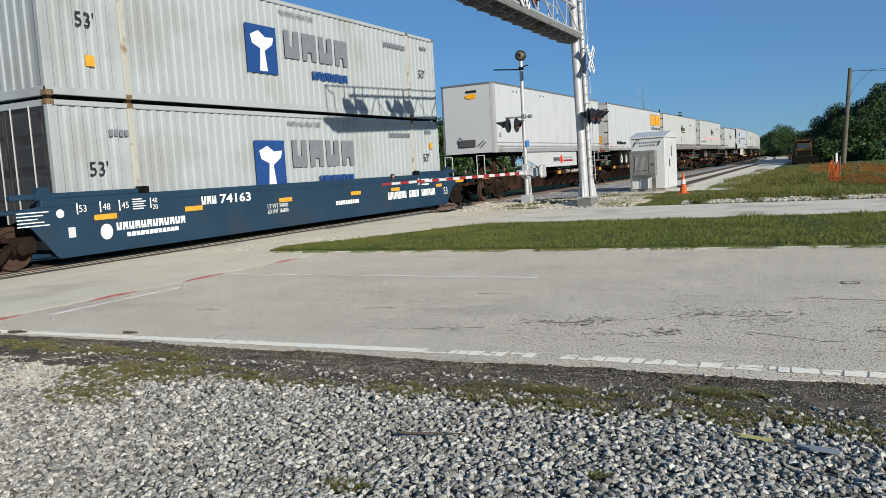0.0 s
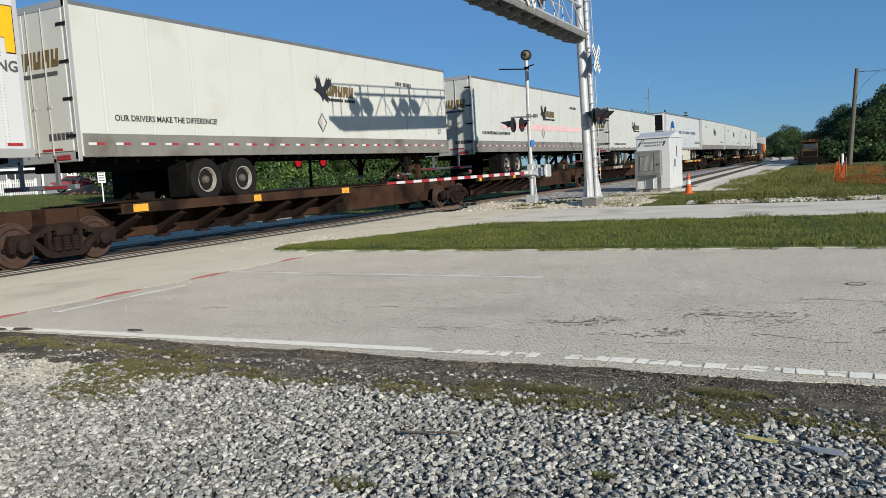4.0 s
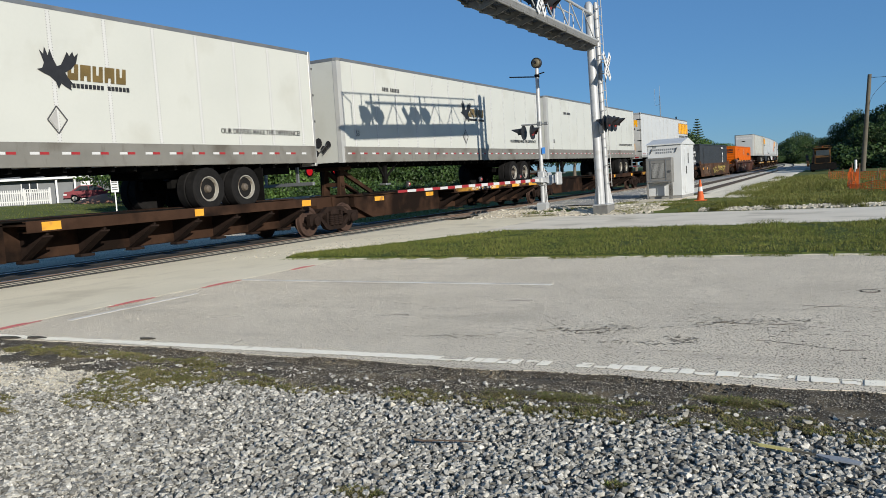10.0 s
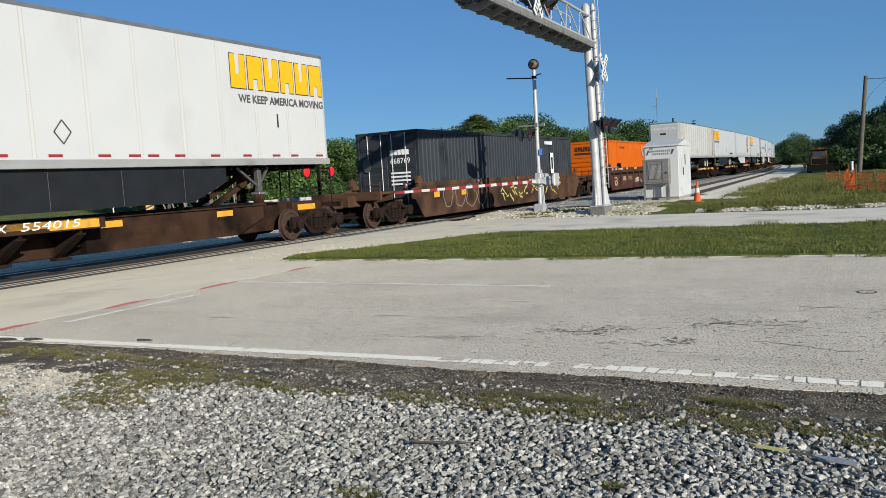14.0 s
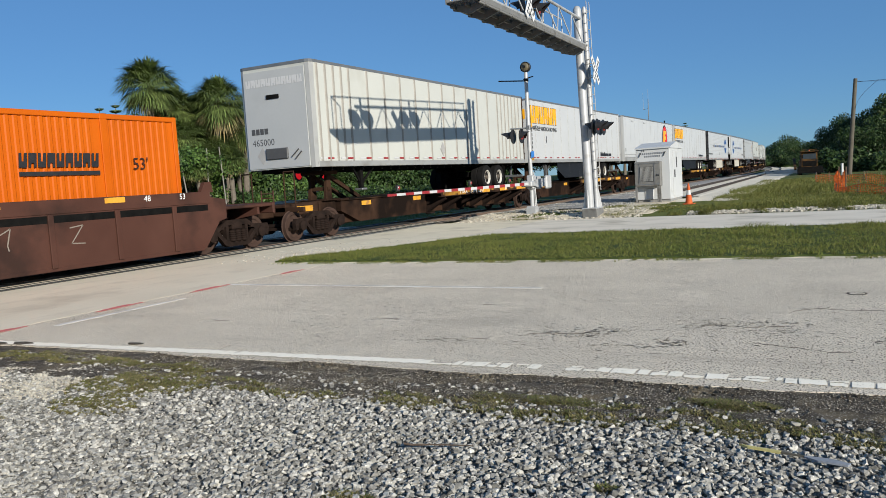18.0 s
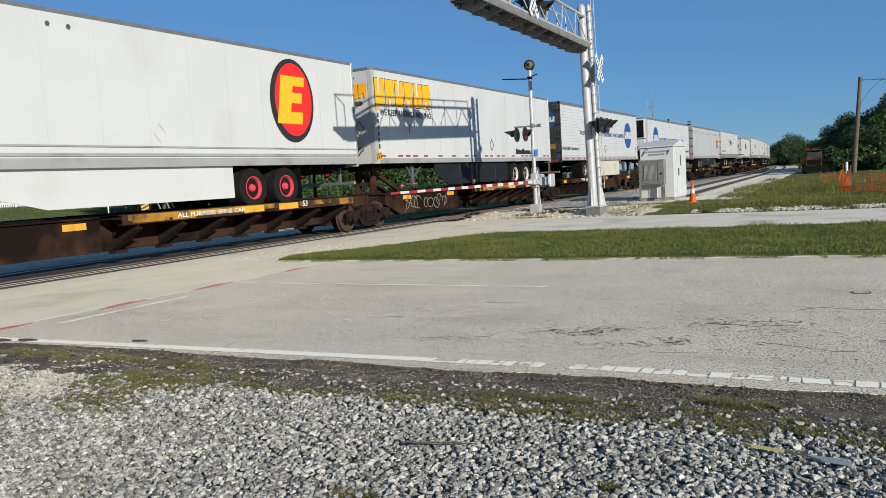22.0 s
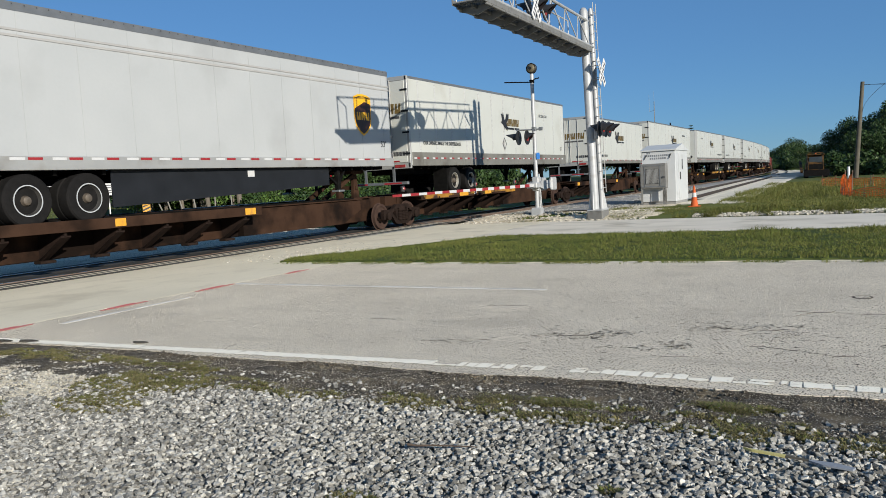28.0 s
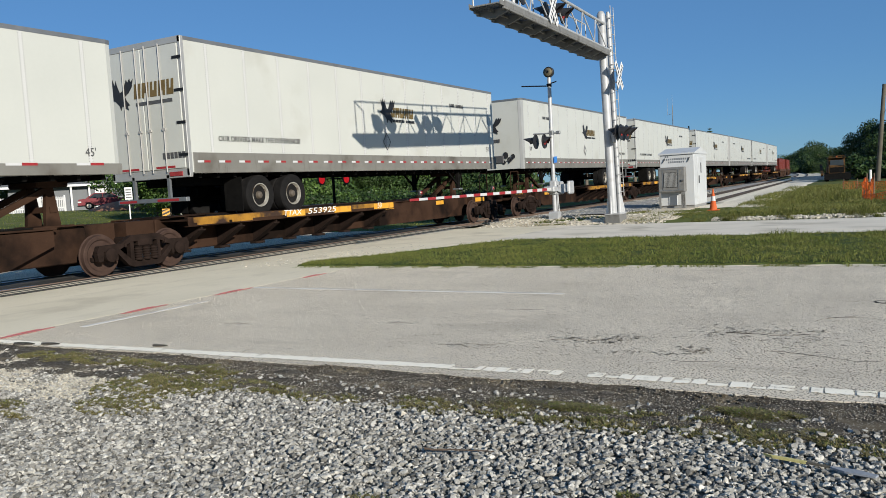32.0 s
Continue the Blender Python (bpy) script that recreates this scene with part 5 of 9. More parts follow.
def trailer(style, rear_near, length=16.1, top=TOP, axles=(3.3, 4.56), pink=False, label="", seed=0):
    """A highway van trailer. -length / 2 is the end that comes first."""
    r = random.Random(seed)
    ob = thing("semi_trailer", label or "white highway semi-trailer riding on a spine car", "trailer", group="semi-trailers on the train")
    h = length / 2
    rear = -1 if rear_near else 1
    tall = {"raven": 0.47 if length > 13.5 else 0.22 if length < 13 else 0.17, "dot": 0.20, "ups": 0.26, "estes": 0.20}.get(style, 0.17)
    body_mat = {"raven": M["cream"], "ups": M["greyside"], "crown": M["cream"]}.get(style, M["white"])
    z0, z1 = FLOOR + tall, top - (0.15 if style == "dot" else 0.16 if style == "ups" else 0.085)
    # body with rounded nose corners
    c = 0.16
    n0, n1 = (-h + 0.02, h - 0.02)
    nose = n0 if rear > 0 else n1
    s = -1 if rear > 0 else 1
    out = [(W2 - 0.01, -s * (h - 0.02)), (W2 - 0.01, nose - s * c), (W2 - 0.05, nose - s * 0.04), (W2 - c, nose), (-W2 + c, nose), (-W2 + 0.05, nose - s * 0.04), (-W2 + 0.01, nose - s * c), (-W2 + 0.01, -s * (h - 0.02))]
    part("body", Geo().prism(out, FLOOR + 0.02, top - 0.03, axis="z"), body_mat, ob)
    big = [(a * 1.004, b * 1.0015) for a, b in out]
    part("top_rail", Geo().prism(big, z1, top, axis="z"), M["toprail"], ob, "dark grey top rail")
    g = Geo()
    for x in (-1, 1):
        g.box(*sorted((x * (W2 - 0.04), x * (W2 + 0.006))), -h + 0.14, h - 0.03, FLOOR, z0, 0.008)
    part("bottom_rail", g, M["botrail" if style != "raven" else "ravenrail"], ob, "dull aluminium bottom rail")
    # side joints
    if style in ("raven", "werner", "ups", "estes"):
        step = 1.235
        k = -h + 0.75
        while k < h - 0.3:
            if style in ("estes", "ups"):
                g = Geo().box(W2 - 0.006, W2 - 0.006 + 0.0025, k - 0.008, k + 0.008, z0 + 0.01, z1 - 0.01)
            else:
                g = Geo().box(W2 - 0.008, W2 - 0.006, k - 0.05, k + 0.05, z0 + 0.01, z1 - 0.01)
                def rivets():
                    rows = Geo()
                    for q in range(48):
                        z = z0 + 0.04 + q * (z1 - z0 - 0.08) / 47
                        for a in (-0.045, 0.033):
                            rows.box(W2 - 0.006, W2 - 0.001, k + a, k + a + 0.012, z - 0.008, z + 0.008)
                    return rows.mesh("rivet_strip")
                tagged(part("rivet_strip", made(("rivets", style, round(k, 3), round(top, 2), length), rivets), M["louver"], ob), kind="stuff")
            part("side_seam", made(("seam", style, round(k, 3), round(top, 2), length), lambda: g.mesh("side_seam")), body_mat if style in ("estes", "ups") else M["seam"], ob)
            k += step
    if style == "crown":
        k = -h + 0.35
        j = 0
        while k < h - 0.2:
            part("side_post", made(("post", round(k, 3)), lambda: Geo().prism([(k - 0.055, 0), (k - 0.035, 0.02), (k + 0.035, 0.02), (k + 0.055, 0)], z0, z1, axis="z").mesh("side_post")), M["crownpost"], ob, m=Matrix(((0, 1, 0, W2 - 0.008), (1, 0, 0, 0), (0, 0, 1, 0), (0, 0, 0, 1))))
            k += 0.40 if j < 4 or k > h - 3.2 else 1.02
            j += 1
    if style == "dot":
        for q in range(18):
            z = z0 + 0.07 + q * (z1 - z0 - 0.1) / 17
            part("side_rib", made(("rib", q), lambda: Geo().prism([(W2 - 0.012, z - 0.018), (W2 + 0.001, z - 0.006), (W2 + 0.001, z + 0.006), (W2 - 0.012, z + 0.018)], -h + 0.2, h - 0.1, axis="y").mesh("side_rib")), M["white"], ob)
    if style == "estes":
        part("rub_rail", Geo().box(W2 - 0.01, W2 + 0.016, -h + 0.2, h - 0.05, z0 + 0.03, z0 + 0.10, 0.01).box(W2 - 0.01, W2 + 0.012, -h + 0.2, h - 0.05, z0 + 0.22, z0 + 0.26, 0.006), M["botrail"], ob)
    if style == "ups":
        part("upper_band", Geo().box(W2 - 0.01, W2 + 0.004, -h + 0.1, h - 0.1, top - 0.52, top - 0.475).box(W2 - 0.01, W2 + 0.004, -h + 0.1, h - 0.1, top - 0.63, top - 0.585), M["rivetgrey"], ob)
        g = Geo()
        for q in range(64):
            g.box(W2 + 0.004, W2 + 0.009, -h + 0.2 + q * 0.246, -h + 0.225 + q * 0.246, top - 0.05, top - 0.025)
        tagged(part("rivet_row", g, M["grey"], ob, "dark rivets along the top rail"), kind="stuff")
    # reflective tape
    zt = FLOOR + (0.24 if tall > 0.4 else 0.18 if style == "raven" else 0.19 if style == "ups" else 0.08 if style == "dot" else tall + 0.05)
    k, j = -h + 0.25, 0
    while k < h - 0.5:
        red = style == "werner" or j % 2
        part("reflective_tape", SHORT_TAPE if style == "raven" and tall > 0.4 else TAPE, M["redtape"] if red else M["whitetape"], ob, "red reflective tape" if red else "white reflective tape", pose(W2 + 0.006, k, zt))
        k += r.choice((0.5, 1.1, 0.75)) if style == "werner" else (0.20 if tall > 0.4 else 0.31 if style == "raven" else 0.36) if j % 2 == 0 else (0.46 if tall > 0.4 else 1.1) if style == "raven" else (0.50 if style == "ups" else 0.66) 
        j += 1
    # rear frame, doors and bumper
    yr = rear * h
    dm = {"dot": M["darkdoor"], "ups": M["upsdoor"], "raven": M["cream"]}.get(style, M["door"])
    g = Geo()
    for x in (-1, 1):
        g.box(*sorted((x * (W2 - 0.09), x * (W2 + 0.004))), *sorted((yr - rear * 0.10, yr)), FLOOR - 0.05, top + 0.004, 0.01)
    g.box(-W2, W2, *sorted((yr - rear * 0.10, yr)), top - 0.14, top + 0.006, 0.01).box(-W2, W2, *sorted((yr - rear * 0.10, yr)), FLOOR - 0.08, FLOOR + 0.12, 0.01)
    part("rear_frame", g, M["darkdoor"] if style == "dot" else M["botrail"] if style != "crown" else M["brown"], ob)
    for x in (-1, 1):
        dr = part("rear_door", Geo().box(*sorted((x * 0.012, x * (W2 - 0.10))), *sorted((yr - rear * 0.03, yr + rear * 0.015)), FLOOR + 0.13, top - 0.15, 0.01), dm, ob)
        for q in (0.16, 0.62):
            part("lock_rod", Geo().rod((x * q, yr + rear * 0.035, FLOOR + 0.06), (x * q, yr + rear * 0.035, top - 0.10), 0.016, n=6).box(x * q - 0.05, x * q + 0.05, *sorted((yr + rear * 0.02, yr + rear * 0.05)), FLOOR + 1.0, FLOOR + 1.06), M["rivetgrey" if style == "raven" else "skirt"], dr, "thin lock rod")
        for q in range(4):
            z = FLOOR + 0.4 + q * 0.72
            part("hinge", Geo().box(*sorted((x * (W2 - 0.26), x * (W2 + 0.01))), *sorted((yr + rear * 0.012, yr + rear * 0.032)), z, z + 0.06), M["skirt"], dr)
    part("bumper", Geo().box(-1.15, 1.15, *sorted((yr - rear * 0.08, yr + rear * 0.02)), FLOOR - 0.62, FLOOR - 0.52, 0.01).box(-0.62, -0.54, *sorted((yr - rear * 0.06, yr)), FLOOR - 0.6, FLOOR).box(0.54, 0.62, *sorted((yr - rear * 0.06, yr)), FLOOR - 0.6, FLOOR), M["toprail"], ob)
    for x in (-0.95, 0.25):
        part("reflective_tape", Geo().box(x, x + 0.62, *sorted((yr + rear * 0.016, yr + rear * 0.019)), FLOOR + 0.15, FLOOR + 0.20), M["redtape"], ob, "red reflective tape")
    part("tail_lamp", Geo().box(0.66, 1.08, *sorted((yr, yr + rear * 0.02)), FLOOR - 0.04, FLOOR + 0.06, 0.008), M["redlens"], ob, "row of dark red tail lamps")
    part("reflective_tape", Geo().box(-1.1, -0.5, *sorted((yr + rear * 0.021, yr + rear * 0.024)), FLOOR - 0.60, FLOOR - 0.545), M["redtape"], ob, "red reflective tape")
    part("reflective_tape", Geo().box(0.2, 0.9, *sorted((yr + rear * 0.021, yr + rear * 0.024)), FLOOR - 0.60, FLOOR - 0.545), M["redtape"], ob, "red reflective tape")
    # underframe
    g = Geo()
    for x in (-0.45, 0.45):
        part("slider_rail", Geo().box(x - 0.06, x + 0.06, *sorted((rear * (h - 0.3), rear * (h - max(axles) - 1.3))), FLOOR - 0.26, FLOOR, 0.0), M["dark"], ob)
    k = -h + 0.5
    while k < h - 0.3:
        part("cross_member", CROSS, M["dark"], ob, m=pose(0, k, 0))
        k += 0.56
    g.box(-0.6, 0.6, *sorted((-rear * (h - 0.2), -rear * (h - 1.6))), FLOOR - 0.05, FLOOR + 0.01)
    part("coupler_plate", g, M["dark"], ob)
    rim = {"ups": M["darkrim"], "estes": M["redrim"], "werner": M["whiterim"], "crown": M["whiterim"]}.get(style, M["rim"])
    g = Geo()
    for q in axles:
        y = rear * (h - q)
        for x in (-0.97, 0.97):
            road_wheel(ob, x, y, 1.54, rim)
        g.rod((-0.8, y, 1.54), (0.8, y, 1.54), 0.07)
        g.box(-0.55, -0.4, y - 0.5, y + 0.5, 1.6, 1.8).box(0.4, 0.55, y - 0.5, y + 0.5, 1.6, 1.8)
    part("bogie", g, M["dark"], ob)
    for x in (-0.95, 0.95):
        y = rear * (h - max(0.15, min(axles) - 0.64))
        part("mud_flap", Geo().box(x - 0.29, x + 0.29, y - 0.01, y + 0.01, 1.18, 2.0), M["dark"], ob)
        y = -rear * (h - 2.75)
        lg = part("landing_leg", Geo().box(x - 0.07, x + 0.07, y - 0.07, y + 0.07, 1.42, 2.05, 0.01).bar((x, y, 1.55), (x, y + rear * 0.75, 2.05), 0.05, 0.06).bar((x, y, 1.55), (x, y - rear * 0.4, 2.05), 0.05, 0.06), M["grey"] if style in ("werner", "dot") else M["dark"], ob)
        part("foot", Geo().box(x - 0.14, x + 0.14, y - 0.14, y + 0.14, 1.36, 1.42, 0.01), M["toprail"], lg)
    # skirts
    ya, yb = -rear * (h - (4.1 if style == "werner" else 3.4)), rear * (h - max(axles) - 0.66)
    lo, hi = sorted((ya, yb))
    if style == "werner":
        pts = [(ya, FLOOR), (yb, FLOOR), (yb, 1.28), (ya + rear * 1.1, 1.28), (ya, 1.72)]
        part("side_skirt", Geo().prism(pts, W2 - 0.16, W2 - 0.145), M["skirt"], ob, "black aerodynamic skirt")
        for k in range(3):
            yy = lo + (hi - lo) * (0.3 + 0.25 * k)
            part("skirt_joint", Geo().box(W2 - 0.145, W2 - 0.141, yy - 0.006, yy + 0.006, 1.3, 2.05), M["grey"], ob)
    if style == "ups":
        part("side_skirt", Geo().prism([(ya, FLOOR), (yb, FLOOR), (yb, 1.32), (ya, 1.58)], W2 - 0.20, W2 - 0.18), M["skirt"], ob, "black panel under the trailer")
        part("skirt_label", Geo().box(W2 - 0.18, W2 - 0.174, ya + rear * 3.2, ya + rear * 3.45, FLOOR - 0.22, FLOOR - 0.06), M["whitetape"], ob, "small white plate")
    if style == "dot":
        for k in range(2):
            a, b = (lo + (hi - lo) * q for q in (((0.0, 0.32), (0.325, 0.83)) if rear_near else ((0.22, 0.60), (0.60, 0.98)))[k])
            part("side_skirt", Geo().box(W2 - 0.15, W2 - 0.13, a, b - 0.02, 1.16, FLOOR, 0.006), M["creamskirt"], ob, "cream plastic side skirt")
        for q in range(5):
            yy = lo + (hi - lo) * ((0.08 if rear_near else 0.28) + 0.15 * q)
            part("skirt_latch", Geo().box(W2 - 0.131, W2 - 0.126, yy, yy + 0.03, 1.5, 1.58), M["grey"], ob)
        part("marker_lamp", Geo().box(W2 - 0.1, W2 - 0.02, hi - 1.3, hi - 1.16, FLOOR - 0.13, FLOOR - 0.01, 0.02), M["conecol"], ob, "small amber marker lamp")
        part("fuel_tank", Geo().rod((0.55, ya, 1.72), (0.55, ya + rear * 1.1, 1.72), 0.28, n=16), M["botrail"], ob, "cylindrical metal fuel tank")
    if style == "estes":
        pts = [(ya, FLOOR), (yb, FLOOR), (yb, 1.32), (ya + rear * 2.2, 1.32), (ya, 1.85)]
        part("side_skirt", Geo().prism(pts, W2 - 0.12, W2 - 0.10), M["white"], ob, "white aerodynamic skirt")
        if seed == 0:
            part("lettering", fitted("Household Moving", 0.13, 1.5), M["grey"], ob, "small grey lettering on the skirt", on_side(W2 - 0.098, -h + 9.35, 1.72))
            blocks("skirt_logo", slabs(5, 0.17, 0.22, 0.04), M["black"], ob, "row of black blocks", on_side(W2 - 0.098, -h + 7.75, 1.58))
            part("skirt_roundel", flat(oval(0, 0, 0.20, 0.22)), M["redlogo"], ob, "red disc", on_side(W2 - 0.098, -h + 9.02, 1.69))
            part("skirt_bar", flat([(0, 0), (1.7, 0), (1.7, 0.10), (0, 0.10)]), M["redtape"], ob, "thin red bar", on_side(W2 - 0.098, -h + 9.3, 1.56))
    # nose end fittings
    if not rear_near:
        part("nose_box", Geo().box(-0.45, 0.35, -h - 0.05, -h + 0.03, FLOOR + 0.3, FLOOR + 0.62, 0.02).rod((0.5, -h - 0.03, FLOOR + 0.35), (0.75, -h - 0.03, FLOOR + 0.55), 0.02).rod((0.62, -h - 0.03, FLOOR + 0.28), (0.85, -h - 0.03, FLOOR + 0.48), 0.02), M["grey"], ob)
        for x in (-1, 1):
            part("nose_corner", Geo().prism([(x * (W2 - 0.17), -h + 0.012), (x * (W2 - 0.05), -h + 0.05), (x * (W2 + 0.001), -h + 0.19), (x * (W2 - 0.02), -h + 0.19), (x * (W2 - 0.07), -h + 0.07), (x * (W2 - 0.17), -h + 0.03)], FLOOR, top - 0.1, axis="z"), M["botrail"], ob, "dull aluminium corner")
    # painted marks
    side = lambda y, z: on_side(W2 + 0.0035, y, z)
    if style == "werner":
        y = h - 3.83 if rear_near else -h + 0.14
        w6 = slabs(6, 0.52, 0.82, 0.10, 0.0)
        blocks("logo_edging", [[(k * 0.62 + 0.26 + (a - k * 0.62 - 0.26) * 1.07, 0.41 + (b - 0.41) * 1.045) for a, b in pts] for k, pts in enumerate(w6)], M["black"], ob, "black edging behind the amber block", side(y, 4.0), thick=0.002)
        blocks("logo_block", w6, M["orangepaint"], ob, "amber block in black edging", side(y, 4.0), thick=0.005)
        part("lettering", fitted("WE KEEP AMERICA MOVING", 0.20, 3.4, bold=0.03), M["grey"], ob, "dark grey slogan", side(y + 0.22, 3.66))
        y = -h + 2.08 if rear_near else h - 4.5
        bars("web_bar", word_blocks(((0.17, 0.24), (0.10, 0.17), (0.06, 0.24), (0.13, 0.17), (0.14, 0.17), (0.24, 0.24), (0.14, 0.17), (0.10, 0.17), (0.14, 0.17), (0.14, 0.17), (0.10, 0.17), (0.05, 0.05), (0.13, 0.17), (0.15, 0.17), (0.22, 0.17)), 0.024, 0.16), M["black"], ob, "row of dark blocks", side(y, 2.5 if rear_near else 2.43))
        part("nose_bar", flat([(-0.02, 0), (0.03, 0), (0.03, 0.34), (-0.02, 0.34)]), M["black"], ob, "short black bar", side(-h + 2.2 if not rear_near else h - 2.2, FLOOR + 0.98))
        part("placard", outline_diamond(0.23), M["grey"], ob, "empty diamond outline", side(h - 7.1 if not rear_near else h - 8.55, FLOOR + 0.70))
        blocks("end_block", slabs(6, 0.30, 0.46, 0.05), M["orangepaint"], ob, "row of amber blocks", on_near(-0.98, -h - (0.02 if rear_near else 0.004), top - 0.95))
        part("end_bar", flat([(0, 0), (1.8, 0), (1.8, 0.12), (0, 0.12)]), M["grey"], ob, "dark bar", on_near(-0.9, -h - (0.02 if rear_near else 0.004), top - 1.16))
        if rear_near:
            part("end_sign", flat([(0, 0), (0.42, 0), (0.42, 0.5), (0, 0.5)]), M["yellow"], ob, "yellow notice", on_near(0.45, -h - 0.02, FLOOR + 0.45))
            part("end_placard", outline_diamond(0.25), M["grey"], ob, "empty diamond outline", on_near(0.15, -h - 0.02, FLOOR + 0.85))
        else:
            part("tag", flat([(0, 0), (0.16, 0), (0.16, 0.22), (0, 0.22)]), M["yellow"], ob, "yellow tag", side(-h + 0.14, FLOOR + 1.7))
            part("tag", flat([(0, 0), (0.30, 0), (0.30, 0.24), (0, 0.24)]), M["yellow"], ob, "yellow length tag", side(-h + 0.05, FLOOR + 0.12))
            part("lettering", lettering("53", 0.17, 0, 0.9, 0.03), M["black"], ob, "black figures on the yellow tag", on_side(W2 + 0.010, -h + 0.09, FLOOR + 0.16))
            part("nose_plate", outline_diamond(0.22), M["grey"], ob, "diamond outline", on_near(0.72, -h - 0.004, FLOOR + 1.15))
            bars("number_bar", [[(0, -k * 0.2), (0.09, -k * 0.2), (0.09, -k * 0.2 + 0.14), (0, -k * 0.2 + 0.14)] for k in range(6)], M["grey"], ob, "column of small dark blocks", side(-h + 0.18, FLOOR + 1.48))
    if style == "raven":
        y, zb, q = (-h + 8.29, 3.92, 0.76) if length > 15 else (-h + 6.27, 3.66, 0.70) if length > 13 else (-h + 5.84, 3.68, 0.80)
        part("logo_bird", flat([(a * q, b * q) for a, b in BIRD], thick=0.006), M["black"], ob, "black spread-winged shape", side(y, zb + 0.05))
        blocks("logo_block", slabs(5, 0.235, 0.31, 0.045, 0.10), M["goldpaint"], ob, "row of bronze blocks", side(y + 0.16, zb - 0.14))
        bars("logo_bar", slabs(9, 0.07, 0.085, 0.022, notch=False) + [[(a + 0.9, b) for a, b in q] for q in slabs(6, 0.07, 0.085, 0.022, notch=False)], M["black"], ob, "row of small black blocks", side(y + 0.16, zb - 0.29))
        ys, zs = ((-h + 0.95) if rear_near else (h - 3.65), 2.84) if length > 15 else (-h + 1.09, 2.45) if length > 13 else (-h + 0.66, 2.51)
        part("lettering", fitted("OUR DRIVERS MAKE THE DIFFERENCE!", 0.13, 2.95, bold=0.02), M["black"], ob, "dark grey slogan", side(ys, zs))
        part("lettering", lettering("53'" if length > 15 else "45'", 0.17, 0, 0.9), M["grey"], ob, "dark grey lettering", side(-h + 0.75 if not rear_near else h - 0.85, zs + (0.05 if not rear_near else -0.05)))
        if length > 15:
            part("placard", outline_diamond(0.26), M["grey"], ob, "diamond outline", side(-h + 8.15, 3.0))
            part("placard_half", flat([(0, -0.21), (0, 0.21), (-0.17, 0)]), M["rivetgrey"], ob, "grey half of the diamond", side(-h + 8.15, 3.0))
            if seed == 32:
                part("lettering", fitted("FECZ 661203", 0.13, 1.05), M["black"], ob, "small black figures", side(-h + 12.4, top - 0.81))
            else:
                bars("number_bar", slabs(11, 0.06, 0.12, 0.035, notch=False)[:4] + slabs(11, 0.06, 0.12, 0.035, notch=False)[5:], M["grey"], ob, "row of small dark blocks", side(-h + (12.4 if rear_near else 2.4), top - 0.81))
        part("end_logo", flat([(a * 0.75, b * 0.75) for a, b in BIRD]), M["black"], ob, "black spread-winged shape", on_near(-0.72 if rear_near else -0.1, -h - (0.02 if rear_near else 0.004), top - 1.1))
        if rear_near:
            blocks("end_block", slabs(5, 0.22, 0.34, 0.05, 0.1), M["goldpaint"], ob, "row of bronze blocks", on_near(-0.3, -h - 0.02, top - 1.25))
            part("end_bar", flat([(0, 0), (1.2, 0), (1.2, 0.08), (0, 0.08)]), M["grey"], ob, "thin dark bar", on_near(-0.25, -h - 0.02, top - 1.42))
            bars("number_bar", slabs(6, 0.10, 0.14, 0.025, notch=False), M["grey"], ob, "row of small dark blocks", on_near(0.5, -h - 0.02, FLOOR + 0.36))
        else:
            bars("number_bar", slabs(9, 0.10, 0.15, 0.025, notch=False), M["grey"], ob, "row of small dark blocks", on_near(-0.9, -h - 0.004, top - 1.85))
            for x, z, s in ((0.25, 0.5, 0.11), (0.45, 0.62, 0.13), (0.62, 0.42, 0.10), (0.36, 0.32, 0.08), (0.8, 0.55, 0.10)):
                part("grime_spot", flat(oval(0, 0, s, s * 1.2, 9)), M["black"], ob, "black grease blot", on_near(x, -h - 0.005, FLOOR + z))
        if pink:
            up, dn = [], []
            for k in range(41):
                yy = -h + 3.0 + k * 0.30
                b = 0.55 + 0.06 * noise.noise((k * 0.35, 1, 1))
                up.append((yy, b + 0.27 + 0.05 * noise.noise((k * 0.6, 4, 1))))
                dn.append((yy, b + 0.04 * noise.noise((k * 0.7, 7, 1))))
            part("paint_overspray", flat(dn + up[::-1], thick=0.002), M["pink"], ob, "band of pink overspray", side(0, z0))
    if style == "dot":
        y = h - 2.65 if rear_near else -h + 2.75
        part("logo_disc", flat(oval(0, 0, 0.86, 0.83, 36)), M["bluepaint"], ob, "large blue disc", side(y, 3.69))
        blocks("logo_bar", slabs(3, 0.46, 0.46, 0.08, 0.1), M["whitetape"], ob, "row of white blocks on the disc", side(y - 0.80, 3.47), thick=0.006)
        x, k = (-h + 3.22, 0.835) if rear_near else (-h + 3.88, 0.86)
        for word, mt in (("TRUSTED ", "grey"), ("VALUES", "bluepaint"), (". INNOVATIVE ", "grey"), ("SOLUTIONS", "bluepaint"), (". SHARED ", "grey"), ("GROWTH.", "bluepaint")):
            me = lettering(word.strip(), 0.235, 0.1 if mt == "bluepaint" else 0, k * SLOGAN * (1.0 if mt == "bluepaint" else 1.02), 0.035 if mt == "bluepaint" else 0.0)
            wd = max(v.co.x for v in me.vertices)
            part("lettering", me, M[mt], ob, "slogan in grey and blue letters", side(x + (0.06 if word.startswith(".") else 0), 3.51))
            x += wd + (0.14 if word.endswith(" ") else 0.04) + (0.06 if word.startswith(".") else 0)
        y = -h + 0.2 if rear_near else h - 3.03
